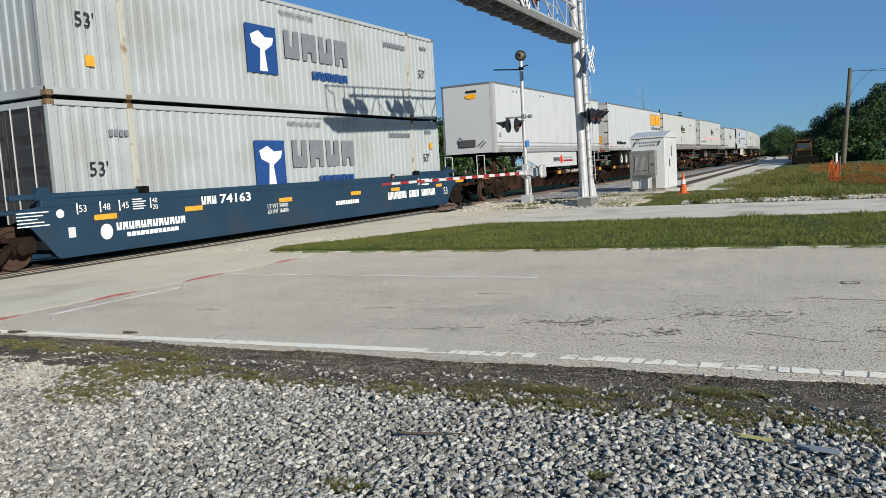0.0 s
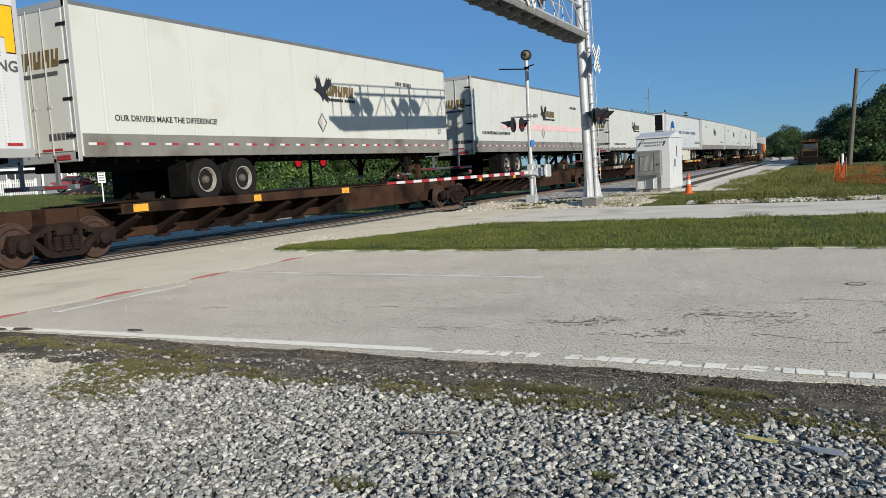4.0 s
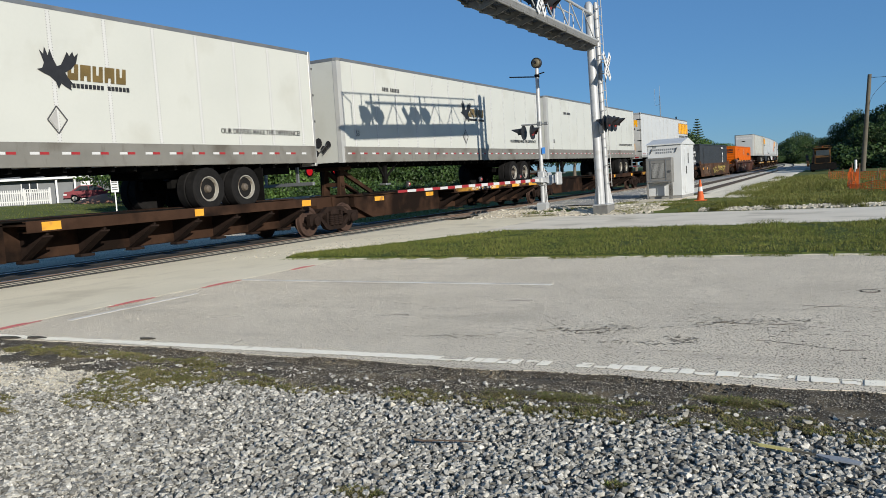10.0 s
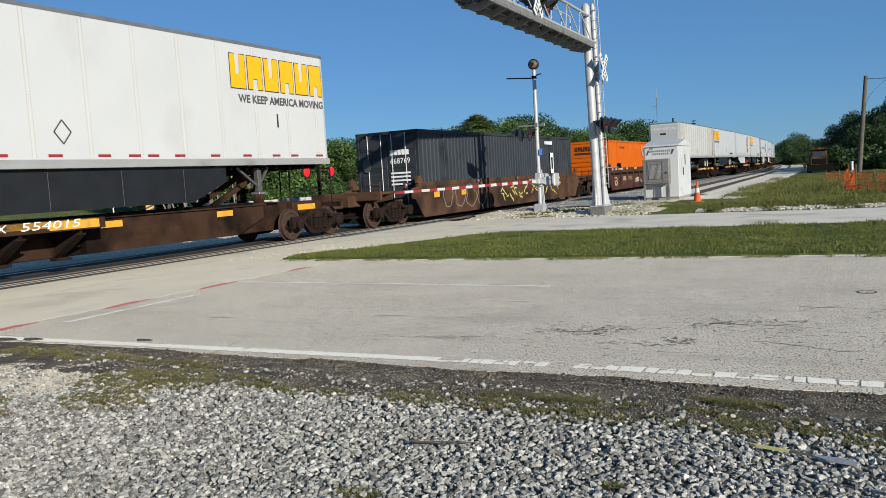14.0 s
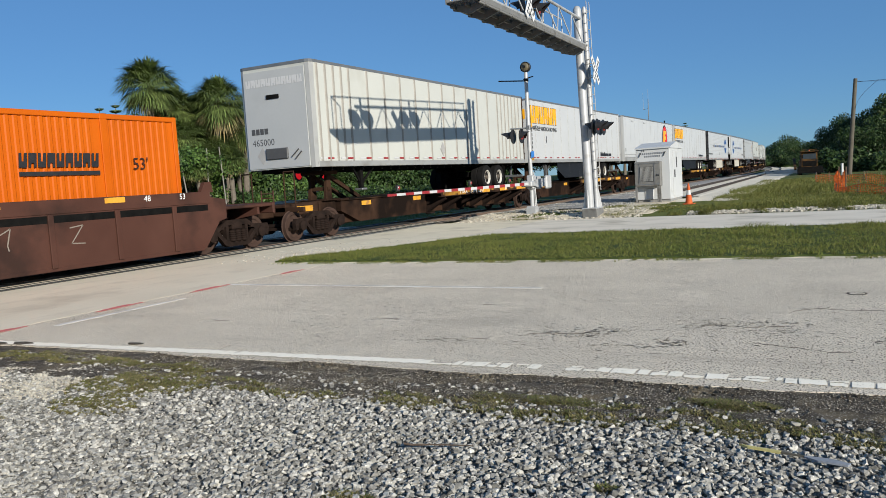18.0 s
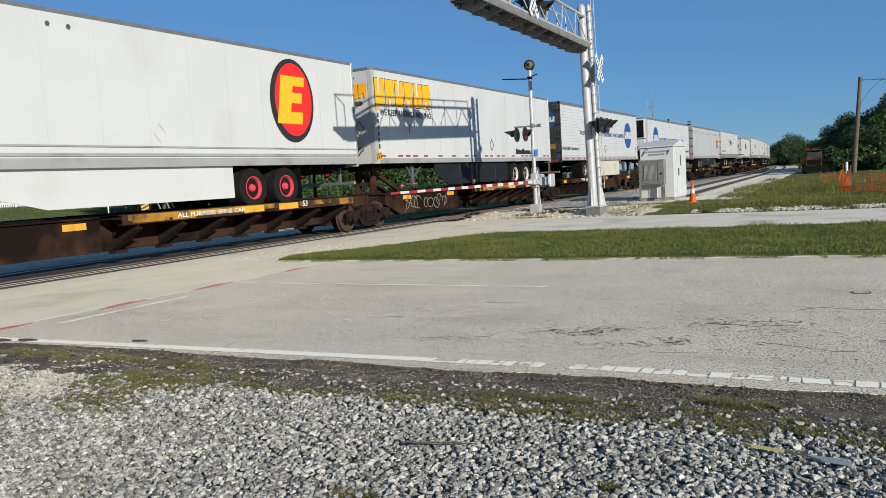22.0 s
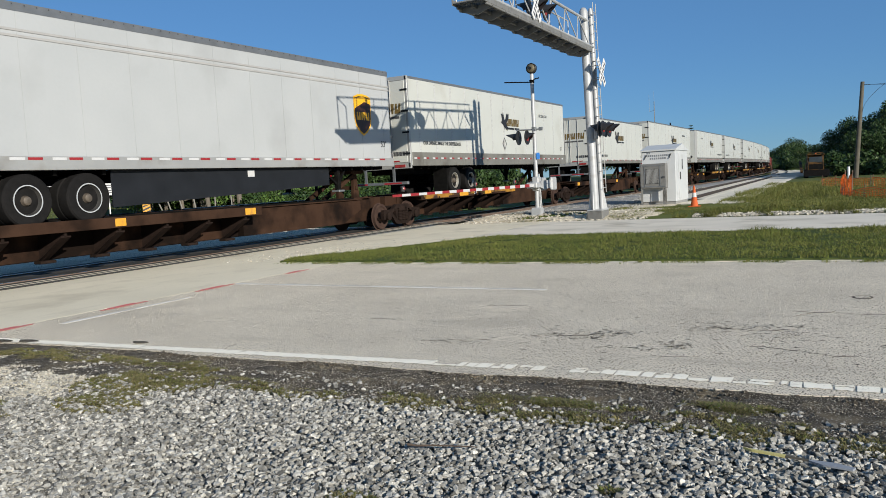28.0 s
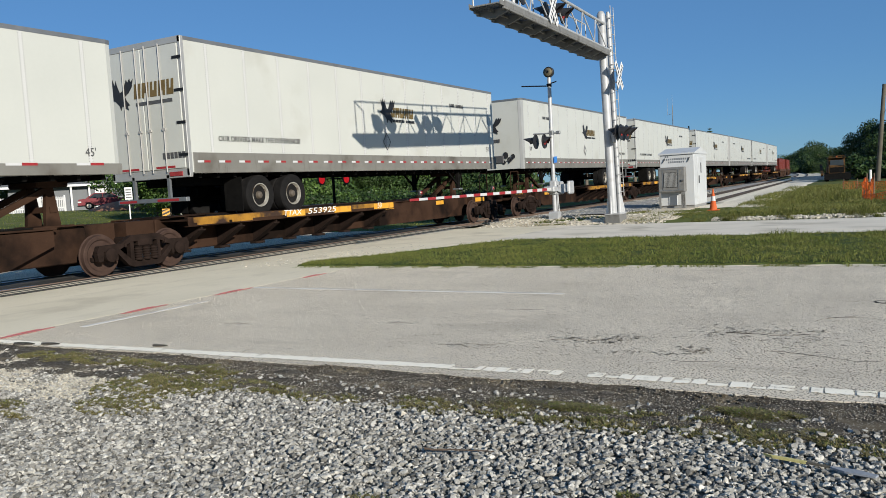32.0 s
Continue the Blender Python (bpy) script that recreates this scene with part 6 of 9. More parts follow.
        part("lettering", fitted("Owned by", 0.19, 0.82, bold=0.025), M["grey"], ob, "dark grey lettering", side(y, z0 + 0.36))
        bars("name_bar", slabs(3, 0.085, 0.14, 0.03, notch=False), M["grey"], ob, "row of small dark blocks", side(y + 0.90, z0 + 0.36))
        part("lettering", fitted("Transportation, Inc.", 0.19, 1.52, bold=0.025), M["grey"], ob, "dark grey lettering", side(y + 1.28, z0 + 0.36))
        part("placard", outline_diamond(0.30 if not rear_near else 0.24), M["grey"], ob, "empty diamond outline", side(-h + (8.3 if not rear_near else 8.06), 2.78))
        part("lettering", lettering("53'", 0.22), M["grey"], ob, "dark grey lettering", side(h - 0.8 if rear_near else -h + 0.42, z0 + 0.42))
        if rear_near:
            part("end_disc", flat(oval(0, 0, 0.50, 0.50, 30)), M["bluepaint"], ob, "blue disc", on_near(0.52, -h - 0.02, top - 0.90))
            blocks("end_bar", slabs(3, 0.28, 0.27, 0.05, 0.1), M["whitetape"], ob, "row of white blocks", on_near(0.05, -h - 0.02, top - 1.03), thick=0.006)
            part("end_sign", flat([(0, 0), (0.32, 0), (0.32, 0.27), (0, 0.27)]), M["wornyellow"], ob, "grimy yellow notice", on_near(0.70, -h - 0.02, FLOOR + 0.62))
        else:
            f, n = FLOOR, -h
            u = part("cooling_unit", Geo().prism([(n - 0.02, f + 1.52), (n - 0.34, f + 1.52), (n - 0.38, f + 1.58), (n - 0.37, f + 2.78), (n - 0.28, f + 2.94), (n - 0.02, f + 2.96)], -1.14, 1.16), M["white"], ob, "white refrigeration unit")
            part("lower_cover", Geo().prism([(n - 0.02, f + 0.64), (n - 0.26, f + 0.66), (n - 0.38, f + 0.80), (n - 0.43, f + 1.10), (n - 0.43, f + 1.36), (n - 0.38, f + 1.47), (n - 0.02, f + 1.47)], -1.12, 1.14), M["white"], u, "bulging white lower cover")
            part("shadow_gap", Geo().box(-1.14, 1.16, n - 0.33, n - 0.02, f + 1.47, f + 1.52), M["dark"], u)
            part("grille", Geo().box(0.02, 1.12, n - 0.405, n - 0.36, f + 1.60, f + 2.84, 0.03), M["dark"], u, "black grille")
            for k in range(5):
                part("grille_slat", Geo().prism([(n - 0.405, f + 1.74 + 0.22 * k), (n - 0.425, f + 1.77 + 0.22 * k), (n - 0.405, f + 1.80 + 0.22 * k)], 0.10, 1.02), M["skirt"], u)
            part("control_box", Geo().box(-0.16, -0.02, n - 0.43, n - 0.37, f + 2.28, f + 2.74, 0.03), M["dark"], u)
            part("badge", flat([(0, 0), (0.36, 0), (0.36, 0.38), (0, 0.38)]), M["grey"], u, "small dark badge", on_near(-0.78, n - 0.385, f + 1.86))
            part("badge_mark", flat([(0.05, 0.28), (0.31, 0.28), (0.31, 0.22), (0.21, 0.22), (0.21, 0.06), (0.15, 0.06), (0.15, 0.22), (0.05, 0.22)], thick=0.006), M["whitetape"], u, "pale mark on the badge", on_near(-0.78, n - 0.385, f + 1.86))
            bars("name_bar", slabs(10, 0.055, 0.07, 0.02, notch=False), M["grey"], u, "row of small dark blocks", on_near(-0.95, n - 0.375, f + 2.62))
            for x, w in ((-0.42, 0.12), (-0.66, 0.08), (0.30, 0.14), (0.80, 0.22)):
                part("vent", Geo().box(x - w, x + w, n - 0.425, n - 0.37, f + 0.84, f + 0.96, 0.01), M["dark"], u)
            # Black box on the nose paints in the shadow below the cooling unit.
            part("lower_recess", Geo().box(-1.16, 1.18, n - 0.06, n - 0.005, f + 0.02, f + 0.66, 0.02), M["dark"], ob, "black panel for the shade below the cooling unit")
            g, rh = Geo(), random.Random(seed + 5)
            for k in range(6):
                x, z, w = rh.uniform(0.1, 0.9), f + rh.uniform(0.42, 0.60), rh.uniform(0.06, 0.16)
                for j in range(6):
                    p, q = math.pi * j / 6, math.pi * (j + 1) / 6
                    g.rod((x - w * math.cos(p), n - 0.10, z - 2.0 * w * math.sin(p)), (x - w * math.cos(q), n - 0.10, z - 2.0 * w * math.sin(q)), 0.013, n=5)
            g.box(0.35, 0.75, n - 0.14, n - 0.05, f + 0.30, f + 0.48, 0.02)
            part("hoses", g, M["truck"], ob, "tangled hoses and couplings")
    if style == "estes":
        y = h - 3.0
        part("logo_oval", flat(oval(0, 0, 0.92, 1.12, 40), thick=0.002), M["black"], ob, "black oval", side(y, 3.83))
        part("logo_disc", flat(oval(0.05, 0.03, 0.78, 0.98, 40), thick=0.004), M["redlogo"], ob, "red oval inside", side(y, 3.83))
        part("logo_block", flat([(-0.68, -0.62), (0.36, -0.62), (0.40, -0.30), (-0.10, -0.30), (-0.06, -0.06), (0.38, -0.06), (0.42, 0.22), (0.0, 0.22), (0.04, 0.40), (0.52, 0.40), (0.56, 0.66), (-0.44, 0.66)], thick=0.007), M["goldshield"], ob, "slanting gold block", side(y, 3.83))
        part("lettering", lettering("53", 0.20), M["grey"], ob, "dark grey lettering", side(-h + 0.4, 2.76))
        for k in range(4):
            part("rivet_plate", flat(oval(0, 0, 0.05, 0.05, 10)), M["grey"], ob, "round dark vent", side(-h + 2.3 + (k % 2) * 0.45 + (k // 2) * 3.6, z1 - 0.22))
        part("placard", outline_diamond(0.2), M["seam"], ob, "faint diamond plate", side(h - 7.7, z0 + 0.55))
        part("end_bar", flat([(0, 0), (0.5, 0), (0.5, 0.10), (0, 0.10)]), M["black"], ob, "dark bar", on_near(0.0, -h - 0.004, top - 0.4))
        part("end_logo", flat(oval(0, 0, 0.28, 0.11, 20)), M["orangepaint"], ob, "amber oval", on_near(0.22, -h - 0.005, top - 0.56))
        part("end_marks", outline_diamond(0.2), M["grey"], ob, "diamond outline", on_near(-0.4, -h - 0.004, FLOOR + 0.55))
    if style == "ups":
        y = h - 1.69
        sh = [(-0.42, 0.62), (-0.22, 0.70), (0.0, 0.73), (0.22, 0.70), (0.42, 0.62), (0.42, -0.15), (0.36, -0.42), (0.2, -0.62), (0, -0.76), (-0.2, -0.62), (-0.36, -0.42), (-0.42, -0.15)]
        part("logo_shield", flat([(a * 1.10, b * 0.86) for a, b in sh], thick=0.002), M["goldshield"], ob, "gold edge of the shield", side(y, 3.69))
        part("logo_field", flat([(a, b * 0.78) for a, b in sh], thick=0.005), M["brownshield"], ob, "dark brown shield", side(y, 3.69))
        part("logo_band", flat([(-0.42, 0.47), (0.0, 0.56), (0.42, 0.47), (0.42, 0.33), (0.1, 0.39), (-0.42, 0.17)], thick=0.007), M["goldshield"], ob, "gold sweep", side(y, 3.69))
        blocks("logo_bar", slabs(3, 0.19, 0.24, 0.05), M["goldshield"], ob, "gold blocks", side(y - 0.33, 3.52), thick=0.007)
        part("lettering", lettering("53'", 0.2), M["grey"], ob, "dark grey lettering", side(h - 0.75, z0 + 0.35))
        part("end_sign", flat([(0, 0), (0.34, 0), (0.34, 0.30), (0, 0.30)]), M["yellow"], ob, "yellow notice", on_near(0.62, -h - 0.02, FLOOR + 0.55))
    if style == "crown":
        blocks("end_name", slabs(11, 0.16, 0.22, 0.03), M["whitetape"], ob, "row of pale blocks", on_near(-1.05, -h - 0.004, top - 0.62))
        part("end_panel", Geo().box(-W2 + 0.16, W2 - 0.2, -h - 0.002, -h + 0.02, FLOOR + 0.05, top - 0.18), M["greyside"], ob, "grey nose panel")
        blocks("end_bar", slabs(4, 0.13, 0.17, 0.03, notch=False), M["grey"], ob, "row of dark blocks", on_near(-0.95, -h - 0.004, FLOOR + 1.05))
        part("lettering", lettering("465000", 0.2), M["grey"], ob, "dark grey figures", on_near(-0.95, -h - 0.004, FLOOR + 0.72))
        part("placard", flat([(0, -0.25), (0.2, 0), (0, 0.25), (-0.2, 0)]), M["rivetgrey"], ob, "grey diamond plate", on_near(-0.6, -h - 0.005, FLOOR + 0.42))
        part("placard", flat([(0, -0.25), (0.2, 0), (0, 0.25), (-0.2, 0)]), M["rivetgrey"], ob, "grey diamond plate", side(h - 8.2, z0 + 0.4))
        part("vent", Geo().box(-0.3, 0.15, -h - 0.03, -h, top - 1.0, top - 0.88), M["dark"], ob)
    return ob


def container(colour, near, length=16.1, tall=2.9, label="", post=None, pitch=0.275):
    """A corrugated 53-foot container with its inner posts; its base is at z = 0."""
    ob = thing("container", label, "container", group="containers on the train")
    h, w = length / 2, W2
    post = post or colour
    q = pitch / 0.275

    def wave(a, b):
        pts, y = [], a
        while y < b - pitch + 0.01:
            pts += [(y, 0.0), (y + 0.10 * q, 0.0), (y + 0.135 * q, -0.028 * q), (y + 0.235 * q, -0.028 * q)]
            y += pitch
        return pts + [(b, 0.0)]

    spans = [(-h + 0.12, -6.16), (-6.02, 6.02), (6.16, h - 0.12)]
    for a, b in spans:
        def build(a=a, b=b):
            g = Geo()
            pts = wave(a, b)
            for y, d in pts:
                g.v += [(w - 0.03 + d, y, 0.16), (w - 0.03 + d, y, tall - 0.10)]
            g.f += [(2 * k, 2 * k + 2, 2 * k + 3, 2 * k + 1) for k in range(len(pts) - 1)]
            return g.mesh("side_wall")
        part("side_wall", made(("wave", a, b, tall, pitch), build), M[colour], ob)
        part("side_wall", made(("wave", -b, -a, tall, pitch), lambda: build(-b, -a)), M[colour], ob, m=pose(0, 0, 0, 0, 0, 180))
    g = Geo().box(-w + 0.03, w - 0.03, -h + 0.03, h - 0.03, tall - 0.09, tall - 0.02).box(-w + 0.05, w - 0.05, -h + 0.05, h - 0.05, 0.10, 0.16)
    part("roof_and_floor", g, M[colour], ob)
    for sx in (-1, 1):
        part("top_rail", Geo().box(*sorted((sx * (w - 0.07), sx * w)), -h, h, tall - 0.11, tall - 0.005, 0.01), M[colour], ob)
        part("bottom_rail", Geo().box(*sorted((sx * (w - 0.07), sx * w)), -h, h, 0.02, 0.17, 0.01), M[colour], ob)
        for y in (-h + 0.06, h - 0.06):
            part("corner_post", Geo().box(*sorted((sx * (w - 0.12), sx * (w + 0.003))), y - 0.06, y + 0.06, 0, tall, 0.012), M[colour], ob)
            if colour == "contwhite":
                for z in (-0.002, tall - 0.118):
                    part("casting", Geo().box(*sorted((sx * (w - 0.17), sx * (w + 0.008))), *sorted((y - 0.066 if y < 0 else y + 0.066, y + 0.10 if y < 0 else y - 0.10)), z, z + 0.12, 0.015), M["rustcast"], ob, "rusty corner casting")
        for y in (-6.09, 6.09):
            p = part("lifting_post", Geo().box(*sorted((sx * (w - 0.10), sx * (w + 0.004))), y - 0.08, y + 0.08, 0.0, tall, 0.012), M[post], ob)
            for z in (0.0, tall - 0.12):
                part("casting", Geo().box(*sorted((sx * (w - 0.16), sx * (w + 0.008))), y - 0.09, y + 0.09, z, z + 0.12, 0.015), M["rustcast"] if post == "contpost" else M[post], p)
    for y, s in ((-h, -1), (h, 1)):
        if near == "door" or s > 0:
            for x in (-1, 1):
                d = part("door", Geo().box(*sorted((x * 0.01, x * (w - 0.12))), *sorted((y, y - s * 0.05)), 0.18, tall - 0.14, 0.01), M["darkdoor"] if colour == "contwhite" else M[colour], ob)
                for q in range(4):
                    z = 0.34 + q * 0.62
                    part("door_panel", Geo().prism([(z, 0), (z + 0.06, 0.022), (z + 0.42, 0.022), (z + 0.48, 0)], *sorted((x * 0.08, x * (w - 0.2))), axis="x"), M["darkdoor"] if colour == "contwhite" else M[colour], d, m=Matrix(((1, 0, 0, 0), (0, 0, s, y), (0, 1, 0, 0), (0, 0, 0, 1))))
                for q in (0.22, 0.78):
                    part("lock_rod", Geo().rod((x * q, y + s * 0.035, 0.12), (x * q, y + s * 0.035, tall - 0.1), 0.018, n=6), M["botrail"], d)
        else:
            if near == "slats":
                part("end_wall", Geo().box(-w + 0.1, w - 0.1, y + 0.03, y + 0.05, 0.1, tall - 0.1), M[colour], ob)
                part("end_band", Geo().box(-w + 0.14, w - 0.14, y - 0.005, y + 0.04, tall - 1.0, tall - 0.20, 0.02), M[colour], ob)
                for q in range(6):
                    z = 0.25 + q * 0.27
                    part("end_slat", Geo().prism([(z, 0), (z + 0.05, -0.04), (z + 0.16, -0.04), (z + 0.21, 0)], -w + 0.14, w - 0.14), M[colour], ob, m=Matrix(((1, 0, 0, 0), (0, 0, 1, y + 0.03), (0, 1, 0, 0), (0, 0, 0, 1))))
            else:
                g = Geo()
                pts = wave(-w + 0.12, w - 0.12)
                n = 0
                for x, d in pts:
                    g.v += [(x, y - s * (0.03 - d), 0.16), (x, y - s * (0.03 - d), tall - 0.1)]
                g.f = [(2 * k, 2 * k + 2, 2 * k + 3, 2 * k + 1) for k in range(len(pts) - 1)]
                part("end_wall", g, M[colour], ob)
        part("end_sill", Geo().box(-w + 0.1, w - 0.1, *sorted((y, y - s * 0.1)), 0.0, 0.18, 0.01), M[colour], ob)
        part("end_header", Geo().box(-w + 0.1, w - 0.1, *sorted((y, y - s * 0.1)), tall - 0.13, tall, 0.01), M[colour], ob)
    return ob


def well_car(colour, half, top, ribs, label, step=1.22, wide=0.035):
    """A well car with trucks at -half and half; the sides sag between them."""
    ob = thing("well_car", label, "rail car", group="well cars")
    x = 1.42
    e = half - 0.95
    for s in (-1, 1):
        pts = [(-e + 0.45, 0.24), (e - 0.45, 0.24), (e + 0.05, 0.84), (e + 0.3, 0.90), (e + 0.3, top - 0.2), (e - 1.0, top - 0.02), (-e + 1.0, top - 0.02), (-e - 0.3, top - 0.2), (-e - 0.3, 0.90), (-e - 0.05, 0.84)]
        part("side_wall", Geo().prism(pts, *sorted((s * (x - 0.03), s * x))), M[colour], ob)
        part("top_chord", Geo().box(*sorted((s * (x - 0.14), s * (x + 0.012))), -e + 0.2, e - 0.2, top - (0.28 if ribs else 0.17), top, 0.015), M[colour], ob)
        part("bottom_chord", Geo().box(*sorted((s * (x - 0.3), s * (x + 0.008))), -e + 0.5, e - 0.5, 0.20, 0.28, 0.01), M[colour], ob)
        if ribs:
            # The recess is not cut: its shade is painted as a black strip.
            part("groove", Geo().box(*sorted((s * (x - 0.002), s * (x + 0.004))), -e + 0.3, e - 0.3, top - 0.44, top - 0.30), M["dark"], ob, "flat black strip for the shaded recess under the top chord")
            k = -e + 1.2 if step < 1.5 else -7.85
            while k < e - 1.0:
                part("side_rib", Geo().box(*sorted((s * (x - 0.002), s * (x + 0.045))), k - wide, k + wide, 0.26, top - 0.28, 0.01), M[colour], ob)
                k += step
    part("well_floor", Geo().box(-x + 0.1, x - 0.1, -e + 0.9, -e + 3.2, 0.24, 0.32).box(-x + 0.1, x - 0.1, e - 3.2, e - 0.9, 0.24, 0.32).box(-x + 0.1, x - 0.1, -0.8, 0.8, 0.24, 0.32), M[colour], ob)
    for s in (-1, 1):
        g = Geo().box(-1.35, 1.35, *sorted((s * (e - 0.15), s * (half + 1.2))), 1.10, 1.18, 0.02).box(-0.4, 0.4, *sorted((s * (e - 0.2), s * (half + 1.6))), 0.74, 1.10, 0.03).box(-1.38, 1.38, *sorted((s * (half + 1.12), s * (half + 1.22))), 0.92, 1.2, 0.02)
        g.box(-0.15, 0.15, *sorted((s * (half + 1.5), s * (half + 2.25))), 0.72, 0.96, 0.03)
        for q in (-1, 1):
            g.prism([(q * 0.4, 1.1), (q * 1.38, 1.1), (q * 1.38, 0.92), (q * 0.4, 0.78)], *sorted((s * (half + 0.5), s * (half + 0.58))), axis="y")
            for z in (1.3, 1.42):
                g.rod((q * 0.95, s * (half + 1.2), z), (q * 1.35, s * (half + 1.2), z), 0.014, n=6)
            g.rod((q * 0.95, s * (half + 1.2), 1.15), (q * 0.95, s * (half + 1.2), 1.5), 0.018, n=6)
            g.rod((q * 1.35, s * (half + 1.2), 0.9), (q * 1.35, s * (half + 1.2), 1.5), 0.018, n=6)
        part("end_platform", g, M[colour], ob)
        for q in (-1, 1):
            part("corner_guide", Geo().prism([(s * (e - 0.5), top - 0.02), (s * (e - 0.1), top - 0.02), (s * (e - 0.15), top + 0.22), (s * (e - 0.35), top + 0.22)], *sorted((q * (x - 0.1), q * (x + 0.01)))), M[colour], ob)
        truck(ob, s * half)
    return ob


# -- make up the train --
AXLES = {(0, 0): (2.43, 3.74), (0, 1): (3.29, 4.56), (0, 2): (3.48, 4.74), (0, 3): (3.48, 4.74), (0, 4): (1.5, 2.6), (1, 0): (2.65, 3.91), (1, 1): (2.88, 4.13), (1, 2): (2.07, 3.3), (1, 3): (2.07, 3.3), (1, 4): (3.29, 4.54),
         (2, 0): (2.97, 4.2), (2, 1): (3.53, 4.78), (2, 2): (3.45, 4.75), (2, 3): (3.28, 4.55), (2, 4): (4.0, 5.29), (3, 1): (3.15, 4.46), (3, 2): (3.36, 4.76), (3, 3): (0.67, 1.91), (3, 4): (2.30, 3.56)}
NUMBERS = {(0, 0): "654169", (0, 4): "654169", (1, 0): "554015", (1, 4): "554015", (1, 2): "ALL PURPOSE SPINE CAR", (2, 2): "ALL PURPOSE SPINE CAR", (2, 0): "654120", (2, 4): "654120", (3, 4): "553925"}
P = 17.02
PACKS = ((32.60, 17.26), (122.85, 16.98), (258.00, 16.87), (346.50, 16.92), (435.30, 17.00), (523.3, 17.0))
# style, rear comes first, start of the trailer
LOADS = (
    (("estes", False, 32.22), ("werner", True, 50.46), ("raven", True, 67.46), ("raven", True, 85.70), ("raven", True, 105.70)),
    (("dot", False, 122.60), ("raven", False, 139.83), ("raven", False, 157.17), ("raven", False, 174.19), ("werner", True, 192.15)),
    (("crown", False, 257.71), ("werner", False, 274.67), ("estes", False, 291.79), ("werner", False, 308.93), ("dot", True, 326.67)),
    (("dot", False, 345.71), ("ups", True, 363.61), ("raven", True, 380.80), ("raven", True, 401.05), ("raven", True, 415.41)),
    (("raven", False, 434.31), ("raven", True, 452.26), ("raven", True, 470.8), ("raven", False, 487.6), ("raven", True, 504.8)),
    (("raven", False, 522.9),),
)
TEXT = {"estes": "white trailer with a red and gold oval and red wheels", "werner": "white trailer with a row of amber blocks and black skirts", "raven": "cream-white trailer with a black winged mark", "dot": "ribbed white refrigerated trailer with a large blue disc", "crown": "old white trailer with many grey side posts", "ups": "pale grey trailer with a brown and gold shield"}
for p, ((start, pitch), loads) in enumerate(zip(PACKS, LOADS)):
    for k, (style, rear_near, s0) in enumerate(loads):
        number = NUMBERS.get((p, k), "")
        ob = platform(not rear_near, k == len(loads) - 1, pitch / 2, number, graffiti=(p, k) == (2, 3), seed=10 * p + k, end_near=k == 0, end_far=k == 4, at=-0.62 if p == 1 else -2.93 if p == 0 else -3.2, p_white=p == 0, striped=p > 0 and (p, k) not in ((3, 1), (3, 3), (1, 1), (2, 4), (1, 3)))
        rides(ob, start + pitch * (k + 0.5))
        short = (p, k) in ((0, 4), (3, 3))
        length = (13.2 if p == 0 else 12.6) if short else 16.1
        ob = trailer(style, rear_near, length, 4.79 if short else TOP, axles=AXLES.get((p, k), (3.3, 4.56)), pink=(p, k) == (0, 3), label=TEXT[style] + (" and pink streak" if (p, k) == (0, 3) else ", shorter and lower" if short else ""), seed=10 * p + k)
        rides(ob, s0 + length / 2)

side = lambda x, y, z: on_side(x, y, z)
# blue well car with two stacked white containers
c0 = 18.80
ob = rides(well_car("wellblue", 9.65, 1.36, False, "dark blue well car with white lettering"), c0)
for y, w in ((-7.10, 0.55), (-4.67, 0.55), (-1.33, 0.55), (2.07, 0.55), (4.45, 0.55), (7.6, 0.45)):
    part("marking_patch", Geo().box(1.433, 1.437, y - w / 2, y + w / 2, 0.87, 0.98), M["yellow"], ob, "yellow reflective patch")
for text, y, z, sz in (("48", -7.15, 1.06, 0.14), ("45", -6.68, 1.06, 0.14), ("40", -5.87, 1.13, 0.11), ("20", -5.87, 0.99, 0.11), ("53", 7.95, 0.58, 0.26), ("53", -7.7, 1.06, 0.14), ("40", 6.0, 1.13, 0.11), ("20", 6.0, 0.99, 0.11), ("45", 6.98, 1.06, 0.14), ("48", 7.5, 1.06, 0.14), ("53", 8.25, 1.06, 0.14)):
    part("lettering", lettering(text, sz), M["whitepaint"], ob, "white stencilled figures", side(1.4345, y, z))
part("lettering", fitted("74163", 0.215, 1.08, bold=0.03), M["whitepaint"], ob, "white stencilled figures", side(1.4345, -3.8, 0.99))
bars("owner_bar", slabs(3, 0.14, 0.19, 0.03), M["whitepaint"], ob, "row of white blocks", side(1.4345, -4.41, 0.99))
bars("name_bar", slabs(12, 0.13, 0.16, 0.03), M["whitepaint"], ob, "row of white blocks", side(1.4225, -6.85, 0.62))
bars("name_bar", slabs(12, 0.10, 0.09, 0.02, notch=False), M["whitepaint"], ob, "row of small white blocks", side(1.4225, -6.6, 0.47))
part("name_disc", flat(oval(0, 0, 0.15, 0.16, 20)), M["whitepaint"], ob, "white disc", side(1.4225, -7.10, 0.62))
for y, n in ((3.98, 7), (5.38, 4), (6.26, 6)):
    bars("name_bar", slabs(n, 0.145, 0.24, 0.03, 0.0), M["whitepaint"], ob, "row of white blocks", side(1.4225, y, 0.60))
for text, z in (("LT WT 54000", 0.74), ("LD LMT 166000", 0.60)):
    part("lettering", fitted(text, 0.11, 0.84), M["whitepaint"], ob, "white stencilled figures", side(1.4225, -2.07, z))
bars("web_bar", slabs(10, 0.10, 0.12, 0.025, notch=False), M["whitepaint"], ob, "row of small white blocks", side(1.4225, 1.0, 0.62))
